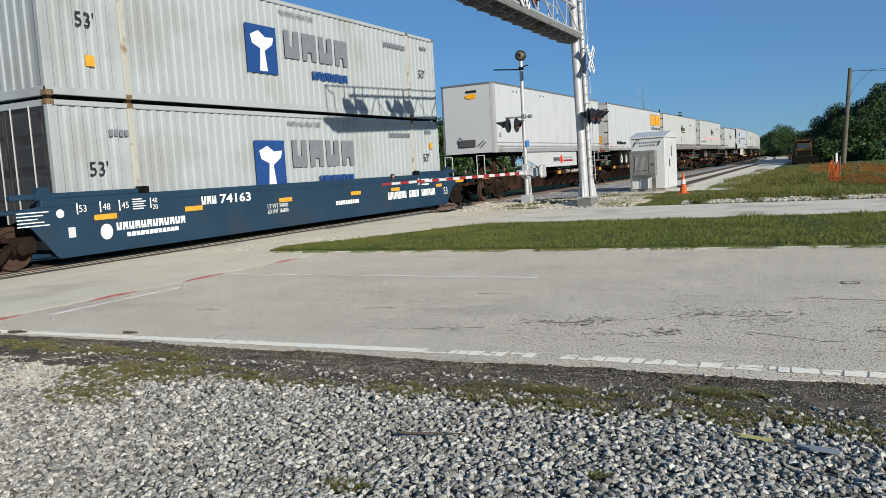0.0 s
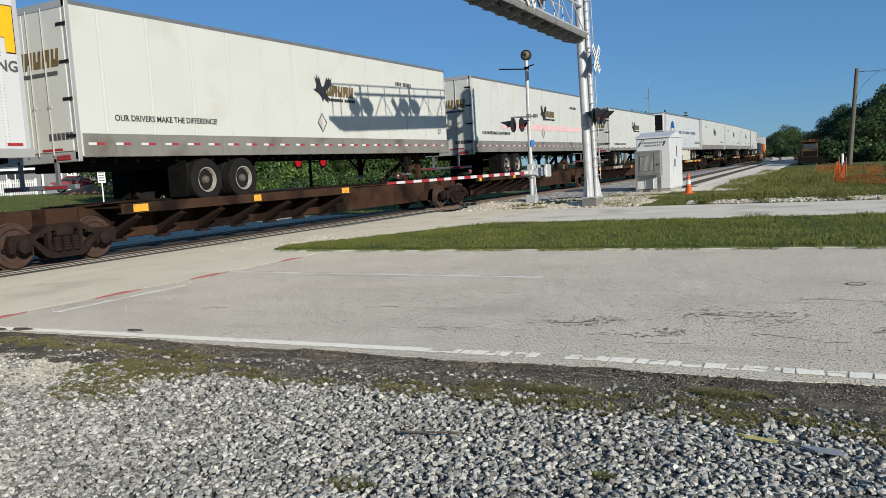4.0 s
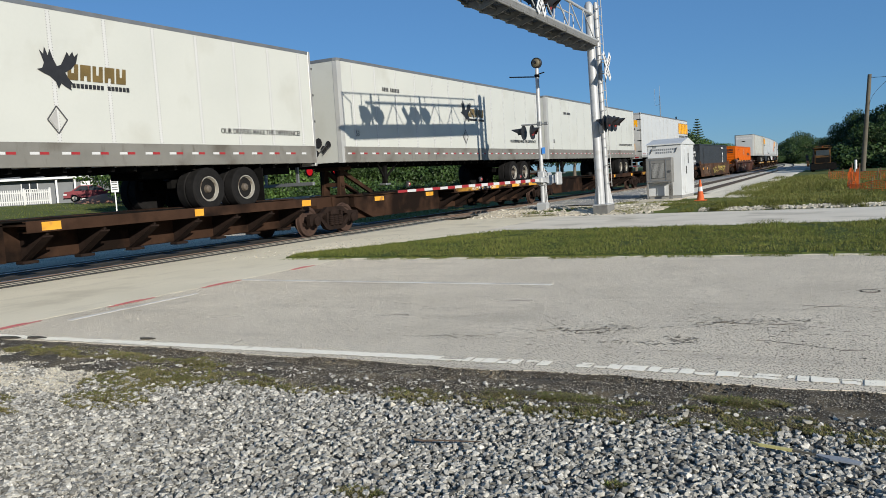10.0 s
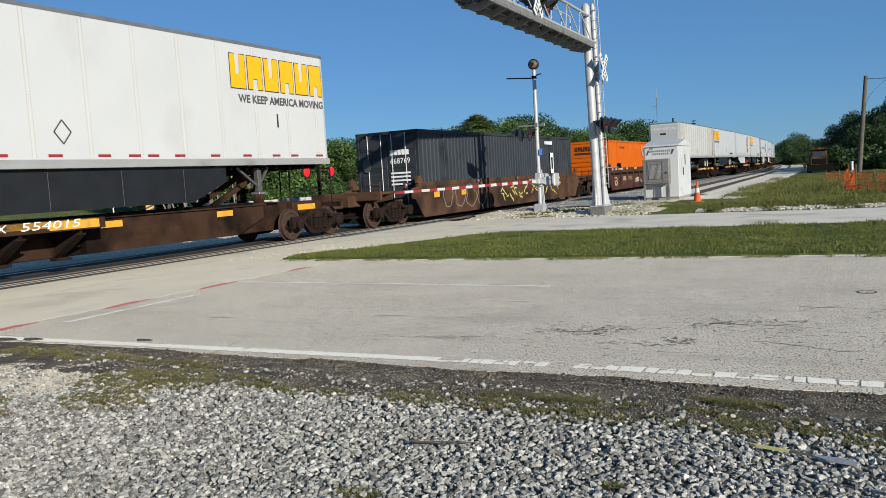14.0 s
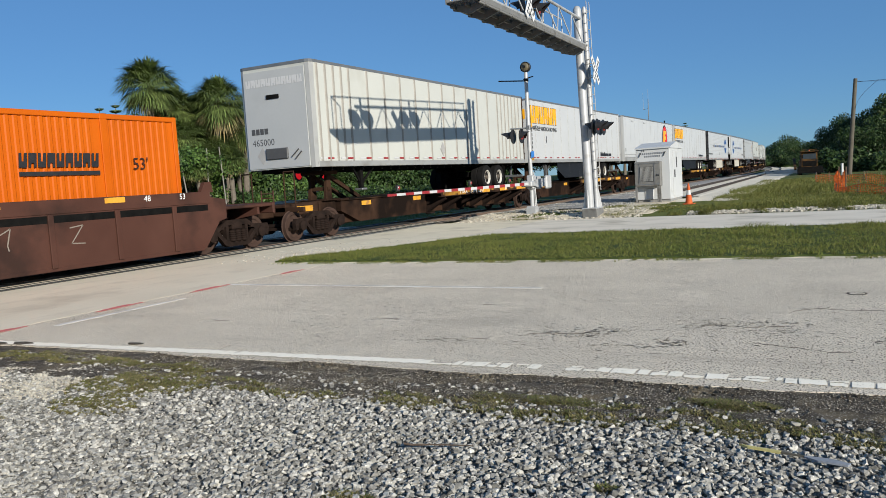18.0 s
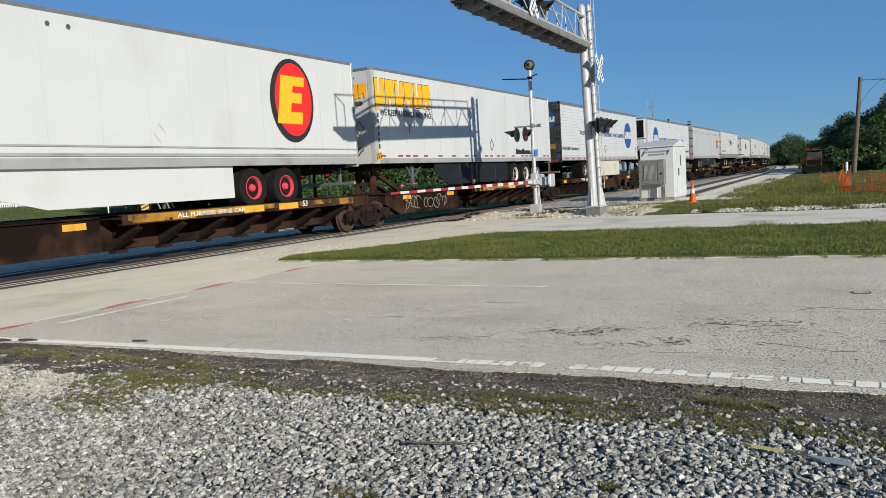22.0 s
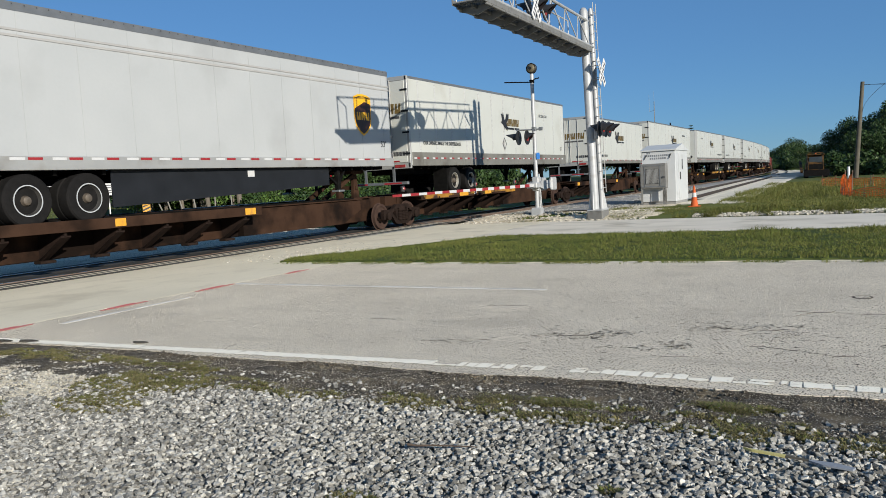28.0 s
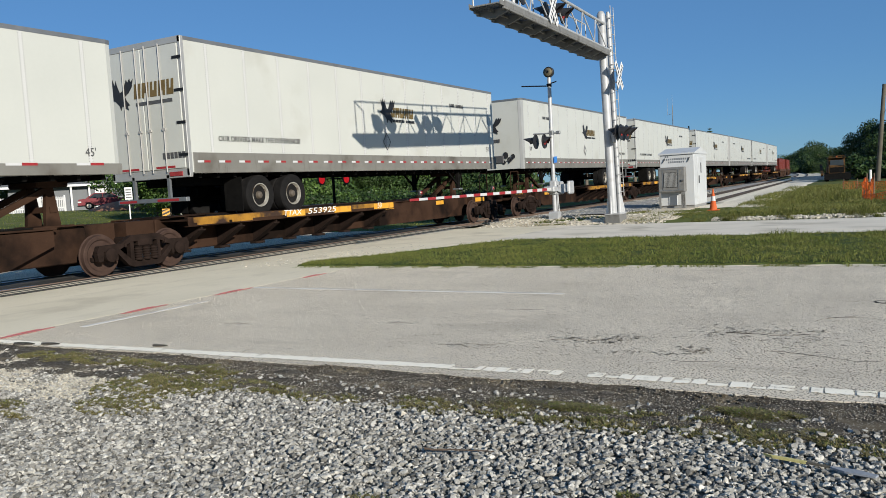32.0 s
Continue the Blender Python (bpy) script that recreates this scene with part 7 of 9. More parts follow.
for s in (-1, 1):
    part("raised_chord", Geo().box(1.30, 1.431, *sorted((s * 6.2, s * 9.1)), 1.355, 1.46, 0.015), M["wellblue"], ob)
    part("step_bracket", Geo().box(1.33, 1.434, *sorted((s * 5.9, s * 6.2)), 1.34, 1.50, 0.02), M["dark"], ob)
bars("data_bar", [[(0, k * 0.062), (w, k * 0.062), (w, k * 0.062 + 0.020), (0, k * 0.062 + 0.020)] for k, w in enumerate((0.66, 0.55, 0.42, 0.54, 0.66))], M["whitepaint"], ob, "thin white bars", side(1.4225, -9.02, 0.86))
bars("data_bar", [[(0, k * 0.05), (w, k * 0.05), (w, k * 0.05 + 0.022), (0, k * 0.05 + 0.022)] for k, w in enumerate((0.28, 0.34, 0.30, 0.36, 0.25))], M["whitepaint"], ob, "small white bars", side(1.4345, -6.40, 1.02))
part("name_disc", flat(oval(0, 0, 0.085, 0.085, 16)), M["whitepaint"], ob, "small white disc", side(1.4225, -8.12, 1.06))
part("tag", flat([(0, 0), (0.16, 0), (0.16, 0.2), (0, 0.2)]), M["whitetape"], ob, "small pale tag", side(1.4225, -7.98, 0.58))
for y in (-7.76, -7.22, -6.75, -5.93):
    part("tick", Geo().box(1.433, 1.436, y, y + 0.03, 1.02, 1.24), M["whitepaint"], ob, "short white upright tick")
for y in (6.3,):
    bars("data_bar", [[(0, k * 0.09), (0.55, k * 0.09), (0.55, k * 0.09 + 0.05), (0, k * 0.09 + 0.05)] for k in range(3)], M["whitepaint"], ob, "small white bars", side(1.4225, y, 0.98))
part("marking_patch", Geo().box(1.383, 1.388, 9.1, 9.8, 0.97, 1.16), M["yellow"], ob, "yellow reflective patch")
for j, z in enumerate((0.36, 3.33)):
    ob = rides(container("contwhite", "door" if j == 0 else "wave", tall=2.90 if j == 0 else 2.93, label="white corrugated container with a navy panel, stacked on a well car", post="contpost"), c0)
    ob.matrix_basis = ob.matrix_basis @ pose(0, 0, z)
    if j == 0:
        for sx in (-1, 1):
            for y in (-7.98, -6.09, 6.09, 7.98):
                part("twist_lock", Geo().box(*sorted((sx * (W2 - 0.15), sx * (W2 - 0.01))), y - 0.05, y + 0.05, 2.895, 2.975, 0.015), M["brown"], ob, "rusty twist lock")
    f = lambda y, zz: on_side(W2 + 0.006, y, zz)
    part("logo_panel", flat([(0, 0), (1.21, 0), (1.21, 1.23), (0, 1.23)]), M["navypaint"], ob, "navy square panel", f(-2.26, 0.92))
    part("logo_tail", flat([(a * 0.88, b * 0.95) for a, b in ((0.52, 0), (0.86, 0), (0.78, 0.55), (1.15, 0.75), (1.22, 0.95), (0.85, 0.92), (0.55, 1.08), (0.18, 0.95), (0.25, 0.72), (0.60, 0.6))], thick=0.006), M["whitepaint"], ob, "white tail shape on the panel", f(-2.24, 0.98))
    blocks("logo_block", slabs(4, 0.65, 0.75, 0.14), M["slatepaint"], ob, "row of slate blocks", f(-0.70, 1.42))
    blocks("logo_bar", slabs(8, 0.19, 0.24, 0.035), M["navypaint"], ob, "row of navy blocks", f(0.48, 0.92))
    part("lettering", lettering("53'", 0.30), M["black"], ob, "black figures", f(-7.25, 1.40))
    part("lettering", lettering("53'", 0.30), M["black"], ob, "black figures", f(6.8, 1.45))
    part("lettering", fitted("WARNING HIGH CUBE", 0.15, 1.55), M["slatepaint"], ob, "grey stencilled warning", f(-0.85, 2.54))
    part("tag", flat([(0, 0), (0.22, 0), (0.22, 0.22), (0, 0.22)]), M["yellow"], ob, "yellow label", f(-7.1 if j else 7.3, 0.62 if j else 1.9))
    bars("code_bar", slabs(4, 0.10, 0.14, 0.03, notch=False), M["slatepaint"], ob, "row of small dark blocks", f(-6.7, 2.2))
    bars("code_bar", slabs(11, 0.10, 0.15, 0.03, notch=False), M["slatepaint"], ob, "row of small dark blocks", f(4.5, 2.3))
    bars("code_bar", slabs(4, 0.09, 0.12, 0.03, notch=False), M["slatepaint"], ob, "row of small dark blocks", f(7.0, 2.45))

# rusty well car with a charcoal container
c1 = 221.45
ob = rides(well_car("wellrust", 9.55, 1.42, False, "rusty brown well car covered in graffiti"), c1)
rg = random.Random(8)
for k in range(4):
    g = Geo()
    cx = -6.3 + k * 0.95
    loop = [(cx + rg.uniform(-0.03, 0.03) + (0.34 + 0.05 * (k % 3)) * math.cos(a) * (1 + 0.25 * math.sin(3 * a + k)), 0.80 + 0.40 * math.sin(a) * (1 + 0.15 * math.cos(2 * a + k))) for a in [j * math.pi / 10 for j in range(21)]]
    for j in range(20):
        (a, b), (c, d) = loop[j], loop[j + 1]
        g.bar((1.4235, a, b), (1.4235, c, d), 0.006, 0.030)
    part("graffiti", g, M["graffiti"], ob, "large pale spray-painted loops")
for k in range(12):
    g = Geo()
    cx = -1.6 + k * 0.62
    for j in range(4):
        a, b = cx + rg.uniform(0, 0.5), 0.5 + rg.uniform(0, 0.6)
        g.bar((1.4235, a, b), (1.4235, a + rg.uniform(0.15, 0.4), b + rg.uniform(-0.3, 0.3)), 0.006, 0.05)
    part("graffiti", g, M["graffiti2"], ob, "yellowish spray-painted strokes")
for y, w in ((-7.35, 0.4), (-5.2, 0.4), (3.0, 0.4)):
    part("marking_patch", Geo().box(1.4225, 1.426, y, y + w, 0.85, 1.05), M["yellow"], ob, "yellow reflective patch")
ob = rides(container("contblack", "door", label="charcoal corrugated container sitting low in a rusty well car"), c1)
ob.matrix_basis = ob.matrix_basis @ pose(0, 0, 0.36)
part("data_panel", flat([(0, 0), (0.42, 0), (0.42, 1.0), (0, 1.0)]), M["whitepaint"], ob, "white data panel", on_side(W2 + 0.006, 4.9, 1.1))
part("data_panel", flat([(0.1, 0.2), (0.32, 0.2), (0.32, 0.8), (0.1, 0.8)], thick=0.006), M["contblack"], ob, "dark field on the data panel", on_side(W2 + 0.006, 4.9, 1.1))
bars("code_bar", slabs(7, 0.12, 0.16, 0.03, notch=False), M["whitepaint"], ob, "row of small pale blocks", on_side(W2 + 0.006, 4.2, 2.5))
bars("code_bar", slabs(5, 0.13, 0.18, 0.03, notch=False), M["whitepaint"], ob, "row of pale blocks", on_near(0.15, -8.1, 2.05))
part("lettering", lettering("668769", 0.2), M["whitepaint"], ob, "white figures", on_near(0.15, -8.1, 1.75))
bars("data_bar", [[(0, k * 0.13), (0.8, k * 0.13), (0.8, k * 0.13 + 0.06), (0, k * 0.13 + 0.06)] for k in range(4)], M["whitepaint"], ob, "small pale bars", on_near(0.15, -8.1, 1.0))
part("end_disc", flat(oval(0, 0, 0.18, 0.26, 20)), M["grey"], ob, "grey oval", on_near(-0.85, -8.1, 1.75))

# brown well car with an orange container
c2 = 244.78
ob = rides(well_car("wellbrown", 9.7, 1.56, True, "dark brown ribbed well car with cream lettering", 1.525, 0.06), c2)
part("lettering", lettering("53", 0.54, 0, 1.08, 0.03), M["tan"], ob, "large cream figures", side(1.4225, -7.8, 0.48))
bars("owner_bar", slabs(3, 0.18, 0.25, 0.055), M["tan"], ob, "row of cream blocks", side(1.4225, -5.68, 0.74))
part("lettering", fitted("73123", 0.25, 0.9), M["tan"], ob, "cream figures", side(1.4225, -4.45, 0.76))
for y in (-2.4, 0.6):
    bars("data_bar", [[(0, k * 0.16), (0.8, k * 0.16), (0.8, k * 0.16 + 0.09), (0, k * 0.16 + 0.09)] for k in range(2)], M["tan"], ob, "two small cream bars", side(1.4225, y, 0.62))
for text, y in (("53", -8.08), ("48", -7.33), ("40 20", -6.2), ("48", 6.6), ("53", 7.6)):
    part("lettering", lettering(text, 0.13), M["whitepaint"], ob, "white stencilled figures", side(1.435, y, 1.42))
for y in (-8.16, -7.41, -6.28):
    part("tick", Geo().box(1.433, 1.436, y, y + 0.035, 1.40, 1.55), M["whitepaint"], ob, "short white upright tick")
part("container_guide", Geo().prism([(-6.50, 1.56), (-6.14, 1.56), (-6.14, 1.84), (-6.42, 1.84), (-6.50, 1.76)], 1.30, 1.43), M["dark"], ob, "black bolted container guide")
part("walkway_edge", Geo().box(1.30, 1.445, -9.3, -6.8, 1.575, 1.62, 0.008), M["botrail"], ob, "pale edge of the end walkway")
for y, w in ((-6.78, 0.48), (-4.95, 0.42), (-3.0, 0.7), (0.1, 0.5), (2.9, 0.5), (5.6, 0.5)):
    part("marking_patch", Geo().box(1.433, 1.437, y, y + w, 1.43, 1.54), M["yellow"], ob, "yellow reflective patch")
for text, z in (("IL 53-2", 0.64), ("IW 8-8", 0.50)):
    part("lettering", lettering(text, 0.10), M["whitepaint"], ob, "white stencilled figures", side(1.4225, -1.29, z))
for text, z in (("LD LMT 100000", 0.70), ("LT WT 50100", 0.56)):
    part("lettering", fitted(text, 0.10, 0.85), M["whitepaint"], ob, "white stencilled figures", side(1.4225, -2.75, z))
bars("data_box", [[(0, 0), (0.3, 0), (0.3, 0.02), (0, 0.02)], [(0, 0.3), (0.3, 0.3), (0.3, 0.32), (0, 0.32)], [(0, 0), (0.02, 0), (0.02, 0.3), (0, 0.3)], [(0.28, 0), (0.3, 0), (0.3, 0.3), (0.28, 0.3)], [(0.1, 0.08), (0.2, 0.08), (0.2, 0.2), (0.1, 0.2)]], M["whitepaint"], ob, "small white square outline", side(1.4225, 0.35, 0.74))
for y, strokes in ((1.75, (((0, 0), (0.1, 0.42)), ((0.05, 0.2), (0.42, 0.38)), ((0.05, 0.2), (0.5, 0.02)))), (3.35, (((0, 0.3), (0.2, 0.4)), ((0.2, 0.4), (0.12, 0.1)), ((0.12, 0.1), (0.14, 0.0)))), (4.75, (((0, 0.32), (0.3, 0.36)), ((0.3, 0.36), (0.02, 0.02)), ((0.02, 0.02), (0.32, 0.0))))):
    g = Geo()
    for (a, b), (c, d) in strokes:
        g.bar((1.4235, y + a, 0.68 + b), (1.4235, y + c, 0.68 + d), 0.004, 0.022)
    part("chalk_mark", g, M["graffiti"], ob, "chalk strokes on the side")
ob = rides(container("contorange", "slats", label="bright orange corrugated container in a brown well car", pitch=0.17), 244.55)
ob.matrix_basis = ob.matrix_basis @ pose(0, 0, 0.36)
blocks("end_name", slabs(9, 0.18, 0.28, 0.03, 0.1), M["brownshield"], ob, "row of dark blocks", on_near(-0.85, -8.062, 2.3))
part("end_bar", flat([(0, 0), (1.9, 0), (1.9, 0.12), (0, 0.12)]), M["brownshield"], ob, "dark bar", on_near(-0.85, -8.062, 2.1))
for y, n in ((0.60, 4), (0.82, 6)):
    bars("code_bar", [[(0, -k * 0.17), (0.09, -k * 0.17), (0.09, -k * 0.17 + 0.13), (0, -k * 0.17 + 0.13)] for k in range(n)], M["brownshield"], ob, "column of small dark blocks", on_side(W2 + 0.006, y, 2.55))
part("pale_strip", flat([(0, 0), (0.07, 0), (0.07, 0.36), (0, 0.36)]), M["whitetape"], ob, "short pale strip", on_side(W2 + 0.006, -0.10, 2.32))
blocks("side_name", slabs(9, 0.165, 0.27, 0.03, 0.1), M["black"], ob, "row of black blocks", on_side(W2 + 0.006, 4.15, 1.82))
part("side_bar", flat([(0, 0), (1.75, 0), (1.75, 0.08), (0, 0.08)]), M["black"], ob, "black bar", on_side(W2 + 0.006, 4.15, 1.66))
part("lettering", fitted("STACK 3 HIGH ONLY", 0.15, 1.11), M["brownshield"], ob, "dark lettering", on_side(W2 + 0.006, -5.62, 2.40))
part("lettering", lettering("53'", 0.26), M["brownshield"], ob, "dark figures", on_side(W2 + 0.006, 6.75, 1.75))
part("placard", flat([(0, -0.26), (0.2, 0), (0, 0.26), (-0.2, 0)]), M["steel"], ob, "grey diamond plate", on_side(W2 + 0.008, 0.24, 2.08))

# far rear: well cars with red containers
for s in (552.5, 575.5):
    rides(well_car("wellrust", 9.6, 1.42, True, "rusty brown well car far down the line"), s)
    ob = rides(container("contred", "wave", label="faded red container far down the line"), s)
    ob.matrix_basis = ob.matrix_basis @ pose(0, 0, 0.36)

# ---- crossing signals and roadside things ----


def flasher(parent, x, y, z, face, long=0.34):
    """A black round lamp with a hood, that faces +x or -x."""
    lamp = part("lamp_disc", made(("disc", face), lambda: Geo().lathe([(-0.012 * face, 0.06), (-0.012 * face, 0.255), (0.012 * face, 0.255), (0.012 * face, 0.06)], n=22).mesh("lamp_disc", True)), M["black"], parent, m=pose(x, y, z))

    def hood():
        g = Geo()
        n = 14
        for k in range(n + 1):
            a = math.pi * (-0.12 + 1.24 * k / n)
            for d, rr in ((0.0, 0.17), (0.0, 0.155)):
                g.v.append((face * 0.012, rr * math.cos(a), rr * math.sin(a)))
            ext = long * (0.35 + 0.65 * max(0, math.sin(a)))
            g.v += [(face * ext, 0.165 * math.cos(a), 0.165 * math.sin(a) - 0.02), (face * ext, 0.15 * math.cos(a), 0.15 * math.sin(a) - 0.02)]
        for k in range(n):
            b, c = 4 * k, 4 * k + 4
            g.f += [(b, c, c + 2, b + 2), (b + 1, b + 3, c + 3, c + 1), (b + 2, c + 2, c + 3, b + 3)]
        return g.mesh("hood")
    part("hood", made(("hood", face, long), hood), M["black"], lamp)
    part("lens", made(("lens", face), lambda: Geo().lathe([(0.012 * face, 0.13), (0.03 * face, 0.12), (0.05 * face, 0.07)], n=16).mesh("lens", True)), M["redlens"], lamp, "dark red lens")
    return lamp


def crossbuck(parent, x, y, z, size=1.15):
    for a in (50, -50):
        b = part("crossbuck_board", Geo().box(-0.012, 0.012, -size / 2, size / 2, -0.11, 0.11, 0.006), M["whitewood"], parent, "white crossbuck board", pose(x + (0.014 if a > 0 else -0.014), y, z, a, 0, 0))
        for k in range(7):
            part("letter_bar", Geo().box(0.0125, 0.0155, -size * 0.42 + k * size * 0.125, -size * 0.42 + k * size * 0.125 + 0.07, -0.06, 0.06), M["grey"], b, "dark bar on the board")


cant = thing("cantilever_signal", "galvanised cantilever signal bridge over the road", "crossing signal", pose(-7.67, 25.35, 0.26, 0, -1.3, 0))
part("footing", Geo().box(-0.30, 0.22, -0.26, 0.52, -0.5, -0.002, 0.02), M["unitgrey"], cant, "concrete footing")
for x, y, rr in ((-0.09, 0.0, 0.14), (0.05, 0.30, 0.085)):
    part("mast", Geo().lathe([(0.0, rr), (6.5, rr * 0.97), (6.6, rr * 0.6), (6.62, 0.05)], "z", (x, y, 0.02), 20).mesh("mast", True), M["steel"], cant)
part("base_plate", Geo().box(-0.30, 0.22, -0.26, 0.52, 0.0, 0.05, 0.01), M["steel"], cant)
for x, y, a in ((-0.20, 0, 180), (0.12, 0.30, 0), (-0.09, -0.11, 270), (0.02, 0.40, 90)):
    part("gusset", Geo().prism([(0, 0.05), (0.12, 0.05), (0.025, 0.66), (0, 0.66)], -0.012, 0.012, axis="y"), M["whitewood"], cant, "pale triangular gusset", pose(x, y, 0, 0, 0, a))
# arm: chords, webs, walkway with brackets, handrail
LA = 9.35
fixed = set(cant.children)
for x, z, rr in ((0.52, 5.42, 0.045), (0.40, 6.28, 0.045)):
    part("chord", Geo().rod((x, 0.2, z), (x, -LA + (0.0 if z < 6 else 0.9), z), rr, n=10), M["steel"], cant)
for k in range(6):
    y = -0.30 - k * 1.45
    part("web", Geo().rod((0.52, y, 5.44), (0.40, y - 0.72, 6.26), 0.02, n=6), M["steel"], cant)
    part("web", Geo().rod((0.40, y - 0.72, 6.26), (0.52, y - 1.45, 5.44), 0.02, n=6), M["steel"], cant)
    part("hanger", Geo().rod((0.52, y, 5.42), (0.52, y, 5.28), 0.02, n=6), M["steel"], cant)
    part("cross_tie", Geo().rod((0.52, y, 5.42), (-0.15, y, 5.32), 0.018, n=6), M["steel"], cant)
for k in range(11):
    y = -0.25 - k * 0.88
    part("bracket", Geo().prism([(-0.22, 5.29), (0.58, 5.29), (0.58, 5.23), (0.20, 5.09), (-0.22, 5.21)], y - 0.03, y + 0.03, axis="y"), M["unitgrey"], cant)
for k in range(12):
    y = -0.1 - k * 0.79
    g = Geo()
    for j in range(18):
        g.box(-0.16 + j * 0.041, -0.148 + j * 0.041, y - 0.78, y, 5.305, 5.335)
    for j in range(5):
        g.box(-0.16, 0.55, y - 0.78 + j * 0.19, y - 0.772 + j * 0.19, 5.3, 5.312)
    g.box(-0.18, -0.16, y - 0.78, y, 5.27, 5.39).box(0.55, 0.57, y - 0.78, y, 5.27, 5.37)
    tagged(part("walkway_panel", g, M["unitgrey"], cant, "open steel grating"), kind="stuff")
for x in (-0.15, 0.20, 0.54):
    part("walkway_beam", Geo().box(x - 0.025, x + 0.025, -LA, -0.1, 5.22, 5.29, 0.008), M["unitgrey"], cant)
part("handrail", Geo().rod((-0.17, -0.1, 6.32), (-0.17, -LA, 6.32), 0.022, n=6), M["steel"], cant)
for k in range(10):
    y = -0.15 - k * 1.02
    part("handrail_post", Geo().rod((-0.17, y, 5.3), (-0.17, y, 6.32), 0.02, n=6), M["steel"], cant)
part("end_rail", Geo().rod((-0.17, -LA, 6.32), (0.55, -LA, 6.32), 0.022, n=6).rod((0.55, -LA, 5.3), (0.55, -LA, 6.32), 0.02, n=6), M["steel"], cant)
for y in (-4.9, -8.05):
    part("lamp_pipe", Geo().rod((0.30, y, 5.32), (0.30, y, 6.5), 0.05, n=10).rod((0.30, y - 0.42, 5.85), (0.30, y + 0.42, 5.85), 0.03, n=8), M["steel"], cant)
    for dy in (-0.38, 0.38):
        flasher(cant, 0.40, y + dy, 5.85, 1)
        flasher(cant, 0.20, y + dy, 5.85, -1)
crossbuck(cant, 0.60, -5.95, 5.82, 1.1)
# the arm swings a little towards the road from the mast
for ob in set(cant.children) - fixed:
    ob.matrix_basis = pose(-0.40, 0, -0.06, 0.9, 0, 3.0) @ ob.matrix_basis
# ladder and lower lamps on the mast
for y in (-0.05, 0.27):
    part("ladder_rail", Geo().rod((0.24, y, 0.6), (0.24, y, 6.75), 0.014, n=6), M["rivetgrey"], cant)
for k in range(20):
    part("ladder_rung", Geo().rod((0.24, -0.05, 0.75 + k * 0.30), (0.24, 0.27, 0.75 + k * 0.30), 0.011, n=5), M["steel"], cant)
for z in (1.3, 3.1, 4.9, 6.4):
    part("ladder_stay", Geo().rod((0.05, 0.12, z), (0.24, 0.12, z), 0.014, n=5), M["steel"], cant)
crossbuck(cant, 0.42, -0.05, 4.50, 1.02)
for z in (4.28, 4.73):
    part("board_stay", Geo().rod((0.0, 0.0, z), (0.42, -0.05, z), 0.014, n=5), M["steel"], cant)
part("lamp_arm", Geo().rod((0.2, 0.1, 2.9), (0.40, 0.0, 2.72), 0.03, n=8).rod((0.40, -0.42, 2.70), (0.40, 0.42, 2.70), 0.03, n=8), M["dark"], cant)
for dy in (-0.34, 0.34):
    flasher(cant, 0.44, dy, 2.66, 1, 0.36)
    flasher(cant, 0.32, dy, 2.66, -1, 0.3)
part("terminal_box", Geo().box(0.05, 0.17, -0.14, -0.02, 2.35, 2.65, 0.02), M["steel"], cant)

gate = thing("crossing_gate", "lowered crossing gate with a striped arm beside the track", "crossing gate", pose(-10.165, 26.30, 0.0))
part("mast", Geo().lathe([(0.1, 0.075), (5.08, 0.065), (5.18, 0.03)], "z", (0, 0, 0), 16).mesh("mast", True), M["steel"], gate)
part("base", Geo().prism([(-0.20, 0.0), (0.20, 0.0), (0.17, 0.34), (0.09, 0.40), (-0.09, 0.40), (-0.17, 0.34)], -0.17, 0.17), M["steel"], gate, "galvanised pedestal base")
part("mechanism", Geo().box(-0.13, 0.13, -0.14, 0.18, 1.0, 1.5, 0.04), M["steel"], gate, "grey gate motor case")
part("case_door", Geo().box(0.13, 0.145, -0.10, 0.14, 1.05, 1.45, 0.01), M["steel"], gate)
for x in (-0.20, 0.20):
    part("counterweight_arm", Geo().prism([(-0.2, 1.12), (-0.05, 1.34), (1.30, 1.38), (1.40, 1.22), (1.28, 1.10), (0.2, 1.04)], x - 0.02, x + 0.02), M["steel"], gate)
    part("counterweight", Geo().box(x - 0.06, x + 0.06, 0.92, 1.42, 0.98, 1.46, 0.05), M["steel"], gate, "pale iron counterweight")
GA = 9.9
for k in range(22):
    y = -0.45 - k * 0.43
    h = 0.052 - 0.001 * k
    part("arm_segment", Geo().box(0.06, 0.085, y - 0.43, y, 1.20 - h, 1.20 + h, 0.004), M["redtape"] if k % 2 else M["whitetape"], gate, "red arm stripe" if k % 2 else "white arm stripe")
part("arm_mount", Geo().box(-0.2, 0.2, -0.5, -0.1, 1.10, 1.30, 0.03), M["steel"], gate)
for y in (-2.2, -5.2, -9.4):
    lp = part("arm_lamp", Geo().box(0.03, 0.11, y - 0.06, y + 0.06, 1.29, 1.44, 0.02), M["black"], gate)
    part("lens", Geo().lathe([(0.111, 0.045), (0.125, 0.03)], "x", (0, y, 1.37), 12), M["redlens"], lp, "small red lens")
part("cross_arm", Geo().rod((-0.60, -0.23, 3.17), (0.28, 0.11, 3.17), 0.028, n=8).box(-0.07, 0.07, -0.07, 0.07, 3.10, 3.26, 0.01).box(0.14, 0.30, 0.04, 0.12, 3.12, 3.24, 0.02), M["toprail"], gate)
